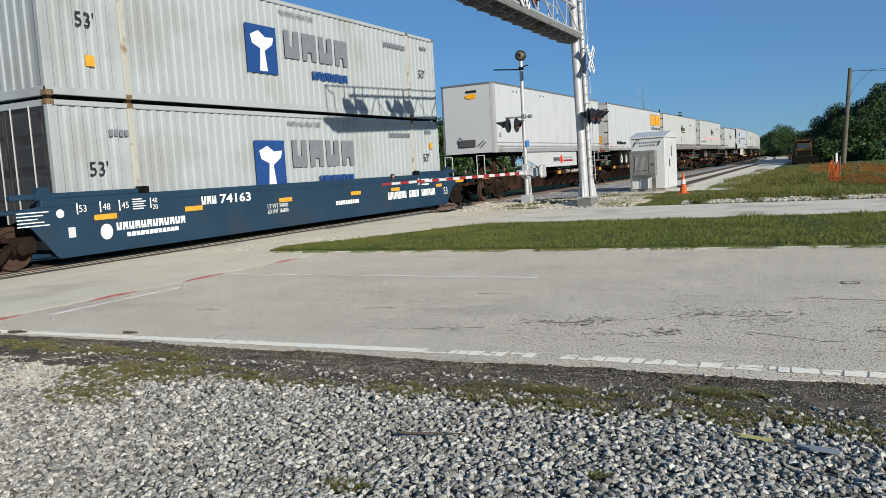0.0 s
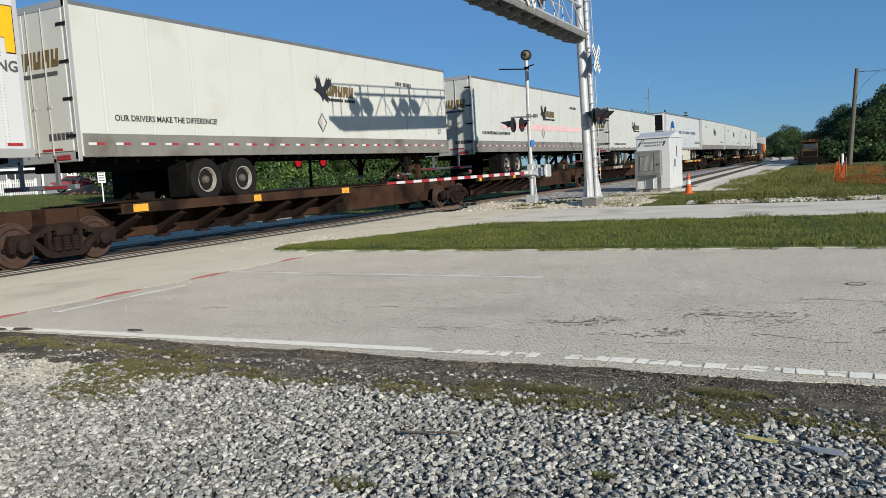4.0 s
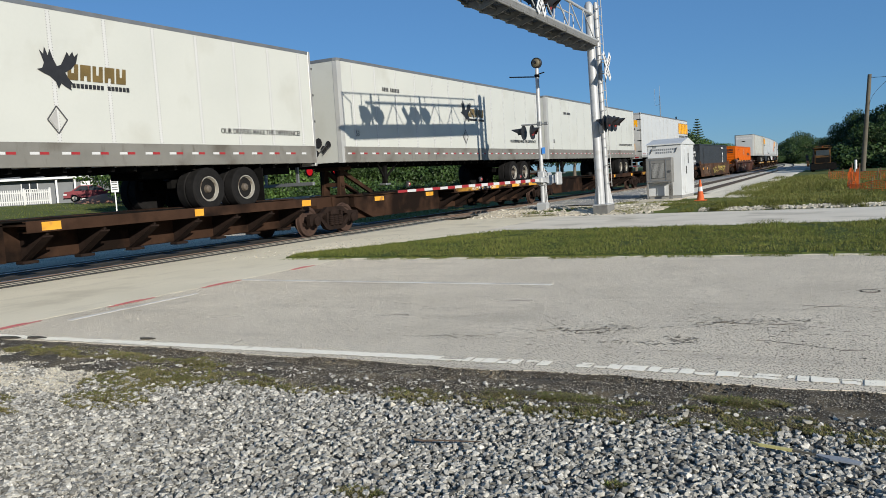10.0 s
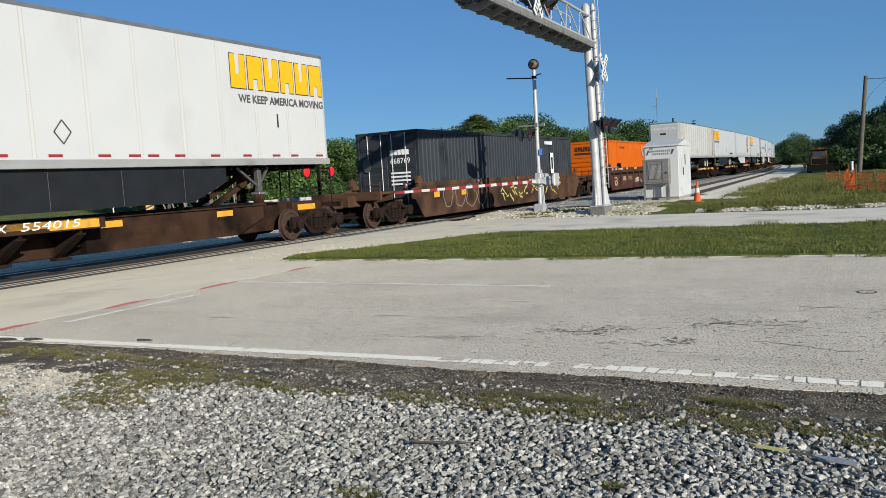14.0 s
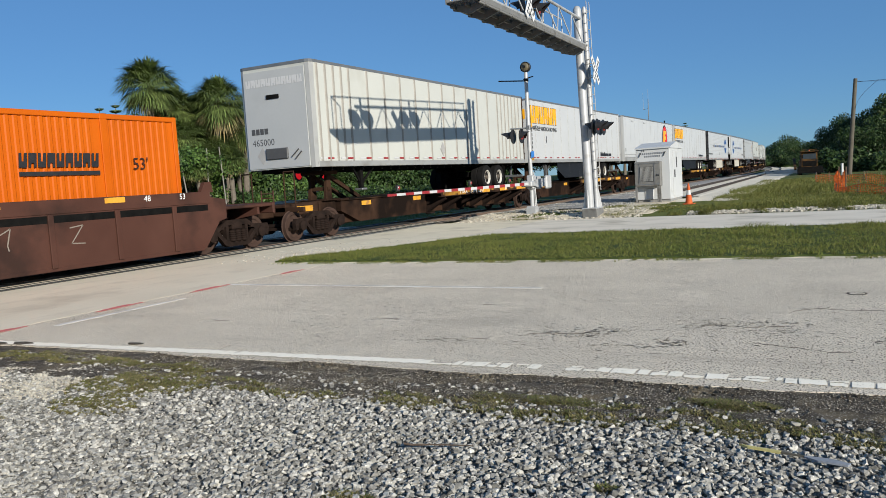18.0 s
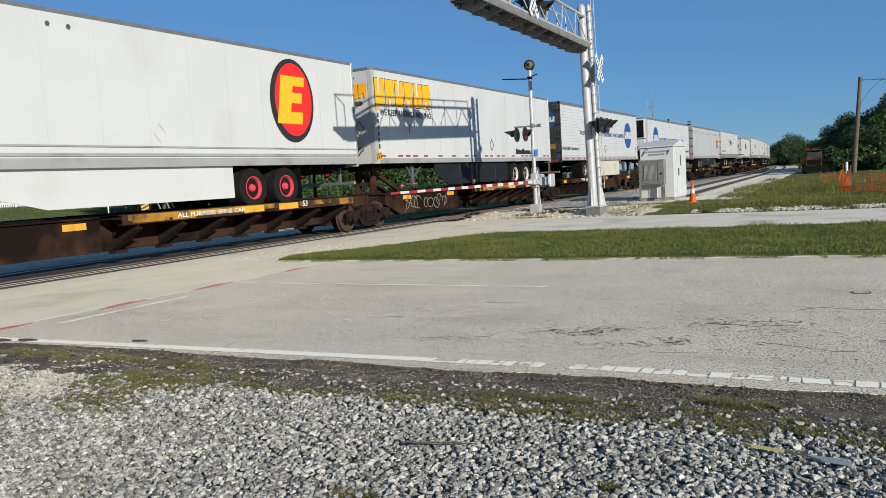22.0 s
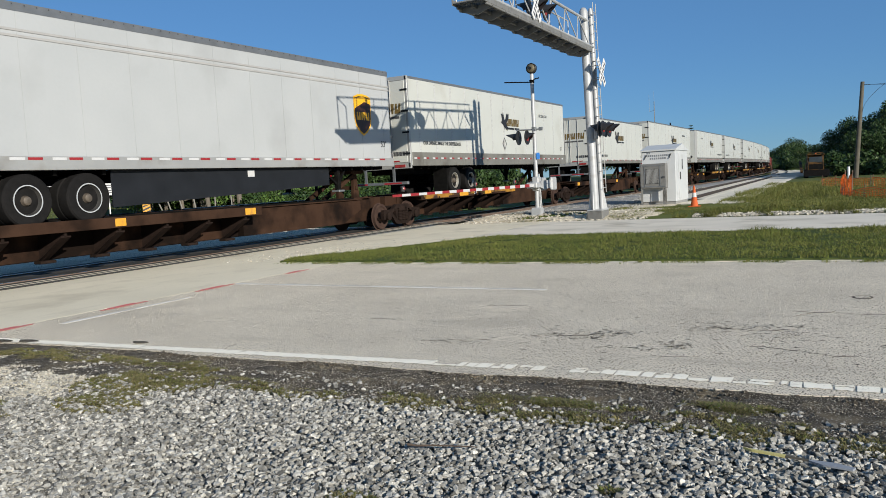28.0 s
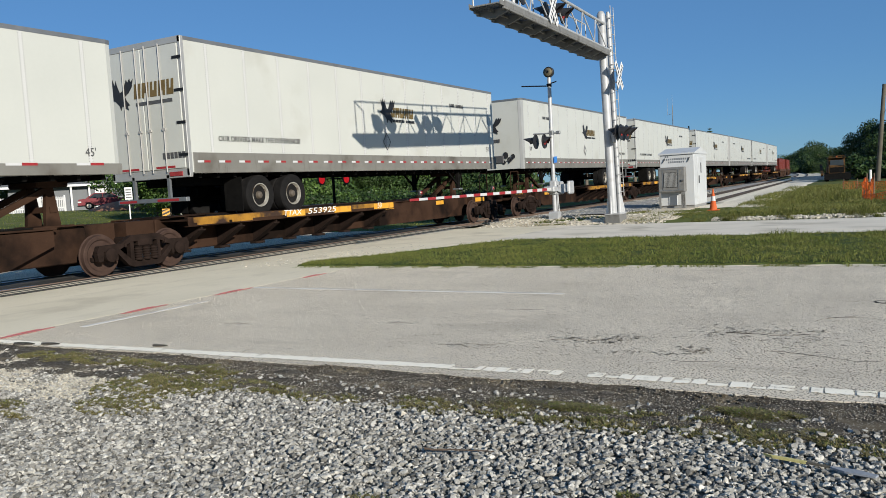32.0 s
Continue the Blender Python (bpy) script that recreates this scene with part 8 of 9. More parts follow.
for x, y, face, long in ((-0.52, -0.20, -1, 0.47), (-0.24, -0.09, 1, 0.30)):
    flasher(gate, x, y, 2.90, face, long)
    part("drop_pipe", Geo().rod((x, y, 2.90), (x, y, 3.17), 0.025, n=6), M["dark"], gate)
part("number_plate", Geo().box(0.08, 0.20, -0.09, -0.08, 2.12, 2.34), M["bluesign"], gate, "small blue notice plate")
bl = part("bell", Geo().lathe([(0.13, 0.04), (0.12, 0.15), (0.06, 0.185), (-0.06, 0.185), (-0.07, 0.175), (-0.05, 0.15), (0.02, 0.14)], "y", (0, 0, 5.30), 20).mesh("bell", True), M["black"], gate, "round bell with a dark rim")
part("gong", Geo().lathe([(-0.03, 0.15), (-0.07, 0.135), (-0.10, 0.08), (-0.11, 0.03)], "y", (0, -0.02, 5.30), 18).mesh("gong", True), M["brass"], bl, "dull brass gong")
part("gong_boss", Geo().lathe([(-0.10, 0.05), (-0.15, 0.045), (-0.16, 0.02)], "y", (0, -0.02, 5.30), 12), M["black"], bl)
part("upper_arm", Geo().rod((-1.05, 0, 4.92), (-0.1, 0, 4.83), 0.022, n=6).rod((-0.1, 0, 4.88), (0.27, 0, 4.95), 0.02, n=6), M["dark"], gate)
for z in (4.85,):
    part("collar", Geo().lathe([(z - 0.05, 0.085), (z + 0.05, 0.085)], "z", (0, 0, 0), 14), M["dark"], gate)
for k in range(2):
    part("conduit", Geo().rod((0.09 + 0.06 * k, 0.06, 0.3), (0.09, 0.05, 1.6), 0.02, n=6), M["steel"], gate)

far_sig = thing("far_crossing_signal", "crossing signal with glowing red lamps beyond the track", "crossing signal", pose(-20.1, 26.6, -0.1))
glow = surf("lit_red_lens", (0.5, 0.01, 0.01), (0.6, 0.02, 0.02), 8, 0.4, 0.0)
gb = glow.node_tree.nodes["Principled BSDF"]
gb.inputs["Emission Color"].default_value, gb.inputs["Emission Strength"].default_value = (1, 0.02, 0.03, 1), 0.4
part("mast", Geo().rod((0, 0, 0), (0, 0, 2.7), 0.06, n=10), M["dark"], far_sig)
part("cross_arm", Geo().rod((0.0, -1.0, 2.2), (0.0, 1.0, 2.2), 0.03, n=6), M["dark"], far_sig)
for dy in (-0.85, 0.85):
    lp = part("lamp_disc", Geo().lathe([(0.02, 0.06), (0.02, 0.26), (0.05, 0.26), (0.05, 0.06)], n=18), M["black"], far_sig, m=pose(0.02, dy, 2.2))
    part("lens", Geo().lathe([(0.051, 0.2), (0.07, 0.16), (0.08, 0.05)], n=16), glow, lp, "glowing red lens")
part("gate_arm", Geo().box(0.1, 0.13, -7.5, -0.3, 1.02, 1.18), M["whitetape"], far_sig)

cab = thing("equipment_shelter", "white metal equipment shelter with a gabled roof", "equipment cabinet", pose(-6.95, 32.2, 0.14))
part("body", Geo().box(-0.62, 0.68, -1.1, 1.3, 0.12, 2.12, 0.015), M["cabinet"], cab)
part("roof", Geo().prism([(-1.16, 2.10), (1.36, 2.10), (1.36, 2.15), (0.1, 2.37), (-1.16, 2.15)], -0.66, 0.72), M["cabinet"], cab)
part("base_frame", Geo().box(-0.6, 0.66, -1.05, 1.25, 0.0, 0.12, 0.01), M["louver"], cab)
d1 = part("side_door", Geo().box(0.68, 0.70, -0.55, 0.75, 0.2, 2.0, 0.008), M["cabinet"], cab)
part("handle", Geo().box(0.70, 0.74, -0.42, -0.36, 0.95, 1.25, 0.01), M["grey"], d1, "dark door handle")
part("vent", Geo().box(0.70, 0.715, 0.0, 0.12, 1.35, 1.75), M["grey"], d1)
ac = part("cooling_unit", Geo().box(-0.62, 0.38, -1.44, -1.10, 0.66, 1.62, 0.02), M["unitgrey"], cab, "grey louvred unit on the front")
part("unit_face", Geo().box(-0.40, 0.10, -1.455, -1.44, 0.84, 1.42, 0.006), M["dark"], ac, "dark louvre opening")
for k in range(11):
    part("louvre_slat", Geo().box(-0.39 + k * 0.045, -0.36 + k * 0.045, -1.468, -1.452, 0.85, 1.41), M["louver"], ac)
part("unit_frame", Geo().box(-0.58, 0.34, -1.452, -1.442, 0.72, 0.75).box(-0.58, 0.34, -1.452, -1.442, 1.53, 1.56).box(-0.46, -0.43, -1.452, -1.442, 0.76, 1.52).box(0.13, 0.16, -1.452, -1.442, 0.76, 1.52), M["toprail"], ac)
part("latch", Geo().box(0.24, 0.34, -1.475, -1.44, 1.05, 1.12, 0.006), M["grey"], ac)
for x in (-0.58, 0.26, 0.34):
    part("unit_leg", Geo().box(x - 0.03, x + 0.03, -1.42, -1.34, 0.0, 0.66), M["unitgrey"], cab)
part("lower_panel", Geo().box(-0.30, 0.02, -1.13, -1.10, 0.14, 0.55, 0.01), M["cabinet"], cab)
for k, (x, w, z) in enumerate(((-0.42, 0.22, 2.00), (-0.46, 1.0, 1.89), (-0.3, 0.7, 1.78))):
    for j in range(max(2, int(w / 0.08))):
        part("text_bar", Geo().box(x + j * 0.08, x + j * 0.08 + 0.055, -1.104, -1.1005, z, z + 0.07), M["slatepaint"], cab)
for x in (-0.5, 0.45):
    part("lifting_hook", Geo().rod((x, -1.13, 1.80), (x + 0.08, -1.13, 1.98), 0.015, n=5), M["grey"], cab)
cone = thing("traffic_cone", "faded orange traffic cone with a pale band", "traffic cone", pose(-5.14, 28.53, 0.14))
part("cone", Geo().lathe([(0.03, 0.13), (0.34, 0.085), (0.34, 0.08)], "z", n=18).lathe([(0.50, 0.062), (0.74, 0.025), (0.75, 0.01)], "z", n=18), M["conecol"], cone)
part("band", Geo().lathe([(0.34, 0.086), (0.50, 0.063)], "z", n=18), M["whitetape"], cone, "pale reflective band")
part("foot", Geo().box(-0.19, 0.19, -0.19, 0.19, 0.0, 0.035, 0.01), M["conecol"], cone)
ant = thing("antenna_mast", "thin whip antenna mast behind the train", "antenna", pose(-18.5, 82, -0.3))
part("mast", Geo().rod((0, 0, 0), (0, 0, 8.9), 0.06, 0.04, n=8), M["toprail"], ant)
part("whip", Geo().rod((-0.5, 0, 7.9), (-0.5, 0, 9.6), 0.015, n=5).rod((0, 0, 8.0), (-0.5, 0, 7.9), 0.015, n=5).rod((0.0, 0, 8.9), (0, 0, 9.9), 0.012, n=5), M["toprail"], ant)
post = thing("signal_post", "dark trackside post behind the train", "post", pose(-19.0, 92, -0.3))
part("mast", Geo().rod((0, 0, 0), (0, 0, 7.2), 0.08, n=8).box(-0.15, 0.15, -0.1, 0.1, 5.6, 6.4, 0.02), M["dark"], post)

pole = thing("utility_pole", "weathered wooden utility pole in the long grass", "utility pole", pose(-0.24, 65, 0.05))
part("pole", Geo().rod((0, 0, 0), (0.50, 0, 7.05), 0.17, 0.13, n=14).mesh("pole", True), M["wood"], pole)
part("marker", Geo().rod((-0.45, -0.4, 0), (-0.45, -0.4, 1.0), 0.09, n=10), M["whitewood"], pole, "white plastic marker post")
for z, dz in ((6.85, 0.5), (6.80, 0.15)):
    g = Geo()
    last = None
    for k in range(13):
        p = (0.5 + k * 2.2, -k * 0.6, z + 0.0 - dz * math.sin(math.pi * k / 12) * 2)
        if last:
            g.rod(last, p, 0.012, n=5)
        last = p
    part("wire", g, M["wire"], pole)
g = Geo()
last = None
for k in range(9):
    p = (0.45 + 1.5 * k / 8, -0.1, 4.9 + 1.9 * (k / 8) ** 0.6)
    if last:
        g.rod(last, p, 0.012, n=5)
    last = p
part("wire", g, M["wire"], pole)


def net(a, b, hgt, lean, sag, seed):
    """A run of sagging plastic mesh between two spots, as strands."""
    r = random.Random(seed)
    ob = thing("safety_fence", "sagging orange plastic safety fence in the grass", "safety fence", group="safety fences")
    n, rows = 26, 5
    pts = []
    for k in range(n + 1):
        f = k / n
        top = hgt * (1 - sag * (0.5 + 0.5 * math.sin(f * 9 + seed)))
        col = []
        for j in range(rows + 1):
            u = j / rows
            x = a[0] + (b[0] - a[0]) * f + 0.05 * noise.noise((k * 0.4, j * 0.4, seed))
            y = a[1] + (b[1] - a[1]) * f - lean * u + 0.10 * noise.noise((k * 0.3, j * 0.3, seed + 3))
            col.append((x, y, height(x, y) + 0.03 + top * u))
        pts.append(col)
    g = Geo()
    for k in range(n):
        for j in range(rows + 1):
            g.bar(pts[k][j], pts[k + 1][j], 0.006, 0.03 if j in (0, rows) else 0.016)
    for k in range(n + 1):
        for j in range(rows):
            g.bar(pts[k][j], pts[k][j + 1], 0.014, 0.006)
    tagged(part("mesh_netting", g, M["net"], ob, "orange plastic netting"), kind="stuff")
    for f in (0.0, 0.33, 0.66, 1.0):
        p = pts[int(f * n)]
        part("stake", Geo().rod((p[0][0], p[0][1], p[0][2] - 0.1), (p[-1][0] + 0.05, p[-1][1], p[-1][2] + 0.15), 0.02, n=6), M["rail"], ob)
    return ob


net((-0.58, 32.6), (1.7, 28.0), 0.34, 0.25, 0.45, 1)
net((-0.62, 33.4), (-0.25, 32.2), 0.8, 0.3, 0.25, 2)
net((-1.75, 46.0), (0.4, 40.0), 0.48, 0.2, 0.15, 3)
net((0.5, 40.0), (2.2, 36.0), 0.5, 0.2, 0.2, 4)

mach = thing("track_machine", "ochre track maintenance machine parked in the grass", "work machine", pose(-3.5, 78, 0.1, 0, 0, 6))
part("chassis", Geo().box(-1.1, 1.1, -2.4, 2.4, 0.5, 0.95, 0.05), M["dark"], mach)
part("hood", Geo().box(-0.9, 0.9, 0.2, 2.3, 0.95, 1.75, 0.08), M["machine"], mach)
cb = part("cab", Geo().prism([(-2.2, 0.95), (0.1, 0.95), (0.1, 2.6), (-1.9, 2.6), (-2.2, 1.8)], -0.85, 0.75), M["machine"], mach)
part("window", Geo().box(-0.7, 0.6, -2.19, -2.1, 1.7, 2.4), M["glass"], cb)
part("window", Geo().box(0.752, 0.76, -1.8, -0.2, 1.6, 2.4), M["glass"], cb)
part("roof", Geo().box(-0.95, 0.85, -2.3, 0.25, 2.6, 2.72, 0.03), M["machine"], mach)
part("boom", Geo().bar((-1.5, -2.6, 0.8), (-1.5, 0.6, 1.9), 0.25, 0.3), M["machine"], mach)
part("beacon", Geo().rod((0, -1, 2.72), (0, -1, 2.9), 0.08, n=10), M["conecol"], mach)
for x in (-0.95, 0.95):
    for y in (-1.6, 1.6):
        w = part("wheel", Geo().lathe([(-0.15, 0.3), (-0.15, 0.5), (0.15, 0.5), (0.15, 0.3)], "x", (x, y, 0.5), 16), M["rubber"], mach)
        part("rim", Geo().lathe([(-0.16, 0.05), (-0.16, 0.28), (0.16, 0.28), (0.16, 0.05)], "x", (x, y, 0.5), 12), M["machine"], w)
part("lamp_bar", Geo().rod((-0.8, -2.2, 2.85), (0.7, -2.2, 2.85), 0.05, n=8).rod((-0.5, -2.2, 2.72), (-0.5, -2.2, 2.85), 0.03, n=6).rod((0.4, -2.2, 2.72), (0.4, -2.2, 2.85), 0.03, n=6), M["machine"], mach)
part("front_blade", Geo().prism([(-2.9, 0.25), (-2.75, 0.25), (-2.7, 0.9), (-2.8, 0.95)], -1.25, 1.25), M["dark"], mach)
part("grille", Geo().box(-0.75, 0.65, -2.22, -2.19, 1.0, 1.6), M["dark"], mach)
mach.scale = (0.80, 0.80, 0.78)
for k, (x, y, w) in enumerate(((-6.4, 88, 3.2), (-7.6, 104, 4.0), (-5.0, 96, 2.5))):
    tagged(part("concrete_beam", Geo().box(-w / 2, w / 2, -0.25, 0.25, 0.0, 0.28, 0.03), M["concrete"], m=pose(x, y, 0.13, 0, 0, 4 * k)), "pale concrete beam lying beside the siding", "concrete beam", "concrete beams")

# ---- far side: lawn, house, car, fence, signs ----


def polar(az, dist):
    a = radians(az)
    return -dist * math.sin(a), dist * math.cos(a)


hx, hy = polar(53.4, 84)
hz = height(hx, hy)
house = thing("house", "low grey house with a pale roof and white porch posts", "house", pose(hx, hy, hz, 0, 0, 53))
part("wall", Geo().box(-7.0, 3.6, 0, 7, 0, 2.5), M["housewall"], house)
part("roof", Geo().prism([(-0.9, 2.45), (7.5, 2.45), (3.4, 3.35), (3.2, 3.35)], -7.8, 7.6), M["roof"], house)
part("fascia", Geo().box(-7.8, 7.6, -0.92, -0.86, 2.3, 2.5), M["whitewood"], house)
for x in (-1.6, 0.0, 1.5, 3.2, 4.8, 6.8):
    part("porch_post", Geo().box(x - 0.09, x + 0.09, -0.7, -0.52, 0, 2.45, 0.02), M["whitewood"], house)
w = part("window", Geo().box(-4.6, -3.2, -0.05, 0.02, 0.9, 2.0), M["glass"], house)
for x in (-4.6, -3.9, -3.24):
    part("frame", Geo().box(x - 0.04, x + 0.04, -0.09, -0.04, 0.86, 2.04), M["whitewood"], w)
part("frame", Geo().box(-4.64, -3.16, -0.09, -0.04, 1.42, 1.48), M["whitewood"], w)
part("door", Geo().box(0.5, 1.4, -0.06, 0.0, 0, 2.05), M["whitewood"], house)
ch = part("chimney", Geo().box(-6.0, -4.9, 2.4, 3.4, 2.5, 3.9), M["whitewood"], house)
part("chimney_cap", Geo().box(-5.75, -5.15, 2.6, 3.2, 3.9, 4.35), M["whitewood"], ch)



def parked_car(az, dist, turn, paint, label):
    cx, cy = polar(az, dist)
    car = thing("parked_car", label, "car", pose(cx, cy, height(cx, cy) + 0.02, 0, 0, turn))
    part("body", Geo().prism([(-2.25, 0.30), (2.25, 0.30), (2.3, 0.62), (2.1, 0.86), (1.1, 0.95), (-1.6, 0.98), (-2.2, 0.92), (-2.3, 0.6)], -0.88, 0.88, axis="y"), M[paint], car)
    cabin = part("cabin", Geo().prism([(-1.7, 0.95), (1.15, 0.93), (0.45, 1.42), (-0.95, 1.44)], -0.72, 0.72, axis="y"), M[paint], car)
    part("window", Geo().prism([(-1.45, 0.99), (-0.30, 0.985), (-0.30, 1.37), (-0.9, 1.38)], -0.735, -0.722, axis="y"), M["glass"], cabin)
    part("window", Geo().prism([(-0.22, 0.985), (0.95, 0.98), (0.4, 1.36), (-0.22, 1.37)], -0.735, -0.722, axis="y"), M["glass"], cabin)
    for x in (-2.29, 1.9):
        part("headlight", Geo().box(x, x + 0.3, -0.89, -0.5, 0.62, 0.76, 0.02), M["whitetape"], car)
    part("bumper", Geo().box(-2.33, 2.33, -0.90, 0.90, 0.30, 0.40, 0.02), M["dark"], car)
    for x in (-1.4, 1.4):
        for y in (-0.82, 0.82):
            w = part("wheel", Geo().lathe([(-0.1, 0.2), (-0.1, 0.33), (0.1, 0.33), (0.1, 0.2)], "y", (x, y, 0.33), 16), M["rubber"], car)
            part("rim", Geo().lathe([(-0.11, 0.03), (-0.11, 0.2), (0.11, 0.2), (0.11, 0.03)], "y", (x, y, 0.33), 12), M["rim"], w)
    return car


parked_car(52.4, 76, 50, "carred", "dark red sedan parked before the house")
parked_car(49.9, 79, 44, "silvercar", "silver sedan parked further along the lawn")
mx, my = polar(51.6, 70)
tagged(part("dirt_heap", Geo().lathe([(0.0, 2.6), (0.25, 2.2), (0.6, 1.1), (0.75, 0.2)], "z", n=18), M["reddirt"], m=pose(mx, my, height(mx, my) - 0.05)), "heap of reddish dirt on the lawn", "dirt heap")
fence = thing("picket_fence", "white picket fence along the lawn", "fence")
fx0, fy0 = polar(59.5, 70)
fx1, fy1 = polar(54.9, 74)
fl = math.hypot(fx1 - fx0, fy1 - fy0)
fa = math.degrees(math.atan2(fy1 - fy0, fx1 - fx0))
fence.matrix_basis = pose(fx0, fy0, height(fx0, fy0), 0, math.degrees(math.atan2(height(fx0, fy0) - height(fx1, fy1), fl)), fa)
k = 0.0
picket = Geo().prism([(-0.05, 0.08), (0.05, 0.08), (0.05, 1.22), (0, 1.3), (-0.05, 1.22)], -0.012, 0.012, axis="y").mesh("picket")
while k < fl:
    part("picket", picket, M["whitewood"], fence, m=pose(k, 0, 0))
    k += 0.19
for z in (0.3, 1.0):
    part("fence_rail", Geo().box(0, fl, 0.02, 0.06, z, z + 0.09), M["whitewood"], fence)
for f in (0, 0.33, 0.66, 1):
    part("fence_post", Geo().box(f * fl - 0.07, f * fl + 0.07, 0.0, 0.14, 0, 1.4, 0.02), M["whitewood"], fence)
sx, sy = polar(51.0, 46)
sgn = thing("notice_board", "small white notice board on a post in the lawn", "sign", pose(sx, sy, height(sx, sy), 0, 0, 51))
sgn.scale = (0.6, 0.6, 0.9)
part("post", Geo().box(-0.05, 0.05, -0.05, 0.05, 0, 2.0), M["whitewood"], sgn)
bd = part("board", Geo().box(-0.32, 0.32, -0.08, -0.05, 1.75, 2.5, 0.01), M["whitewood"], sgn)
for k in range(4):
    part("text_bar", Geo().box(-0.24, 0.24, -0.084, -0.0805, 1.86 + k * 0.15, 1.93 + k * 0.15), M["grey"], bd)
sx, sy = polar(48.7, 38)
hz_ = thing("hazard_marker", "yellow and black striped hazard marker", "sign", pose(sx, sy, height(sx, sy), 0, 0, 49))
hz_.scale = (0.70, 0.70, 0.88)
part("post", Geo().box(-0.03, 0.03, -0.03, 0.03, 0, 1.0), M["steel"], hz_)
part("plate", Geo().box(-0.24, 0.24, -0.05, -0.03, 0.85, 1.4, 0.01), M["yellow"], hz_)
for k in range(3):
    z = 0.86 + k * 0.19
    part("stripe", Geo().prism([(-0.23, z), (-0.23, z + 0.09), (0.23, z + 0.25 if z + 0.25 < 1.39 else 1.39), (0.23, z + 0.16)], -0.054, -0.0505, axis="y"), M["black"], hz_)

# ---- trees and shrubs ----


def leaf_cloud(seed, n, blobs, size, drop=0.0):
    """Leaf sprays scattered through overlapping blobs: rows of x, y, z, rx, ry, rz."""
    r = np.random.default_rng(seed)
    vol = np.array([b[3] * b[4] * b[5] for b in blobs])
    pick = r.choice(len(blobs), n, p=vol / vol.sum())
    vs, fs = [], []
    for k in range(n):
        b = blobs[pick[k]]
        d = r.normal(size=3)
        d /= np.linalg.norm(d)
        q = (0.55 + 0.5 * r.random()) if r.random() < 0.85 else r.random() * 0.6
        c = np.array(b[:3]) + d * q * np.array(b[3:6])
        nrm = d * 0.7 + r.normal(size=3) * 0.55 + (0, 0, 0.35)
        nrm /= np.linalg.norm(nrm)
        u = np.cross(nrm, r.normal(size=3))
        u /= np.linalg.norm(u)
        w = np.cross(nrm, u)
        s = size * r.uniform(0.5, 1.25)
        i = len(vs)
        for a, e in ((-1, 0), (-0.15, 0.62), (1, 0.1), (0.1, -0.55)):
            p = c + u * a * s + w * e * s - nrm * 0.12 * s * abs(a)
            vs.append((p[0], p[1], p[2] - drop))
        fs += [(i, i + 1, i + 2, i + 3)]
    me = bpy.data.meshes.new("crown")
    me.from_pydata(vs, [], fs)
    return me


def broadleaf(seed, hgt, wid, n, size, mat):
    """A spreading tree, 1 unit = 1 metre, with its foot at the origin."""
    r = random.Random(seed)
    ob = thing("broadleaf_tree", "dense green broadleaf tree with an uneven crown", "tree", group="trees along the line")
    th = hgt * 0.32
    g = Geo().rod((0, 0, -0.3), (0.1, 0, th), 0.035 * hgt, 0.022 * hgt, n=10)
    blobs = []
    for k in range(9):
        a = 2.4 * k
        q = wid * (0.20 + 0.32 * r.random())
        z = hgt * r.uniform(0.38, 0.80)
        blobs.append((q * math.cos(a), q * math.sin(a), z, wid * r.uniform(0.18, 0.32), wid * r.uniform(0.18, 0.32), hgt * r.uniform(0.12, 0.22)))
        if k < 6:
            g.rod((0.1, 0, th), (q * math.cos(a), q * math.sin(a), z), 0.016 * hgt, 0.006 * hgt, n=6)
    blobs.append((0, 0, hgt * 0.80, wid * 0.24, wid * 0.24, hgt * 0.19))
    part("trunk", g, M["bark"], ob)
    part("crown", leaf_cloud(seed, n, blobs, size), mat, ob)
    return ob


def fan_frond(g, base, az, tilt, length, r, droop):
    """One fan leaf on a stalk."""
    ca, sa = math.cos(az), math.sin(az)
    ct, st = math.cos(tilt), math.sin(tilt)
    tip = (base[0] + ca * ct * length * 0.45, base[1] + sa * ct * length * 0.45, base[2] + st * length * 0.45)
    g.bar(base, tip, 0.03, 0.03)
    out = Vector((ca * ct, sa * ct, st))
    sidev = Vector((-sa, ca, 0))
    for k in range(17):
        a = radians(-88 + 176 * k / 16)
        d = out * math.cos(a) + sidev * math.sin(a)
        ln = length * 0.62 * r.uniform(0.8, 1.05)
        p0 = Vector(tip)
        p1 = p0 + d * ln * 0.55
        p2 = p0 + d * ln + Vector((0, 0, -droop * ln * r.uniform(0.5, 1.1)))
        wv = d.cross(Vector((0, 0, 1)))
        wv = wv.normalized() * 0.05 if wv.length > 0.01 else sidev * 0.05
        i = len(g.v)
        g.v += [tuple(p0), tuple(p1 + wv * 0.7), tuple(p2), tuple(p1 - wv * 0.7)]
        g.f.append((i, i + 1, i + 2, i + 3))


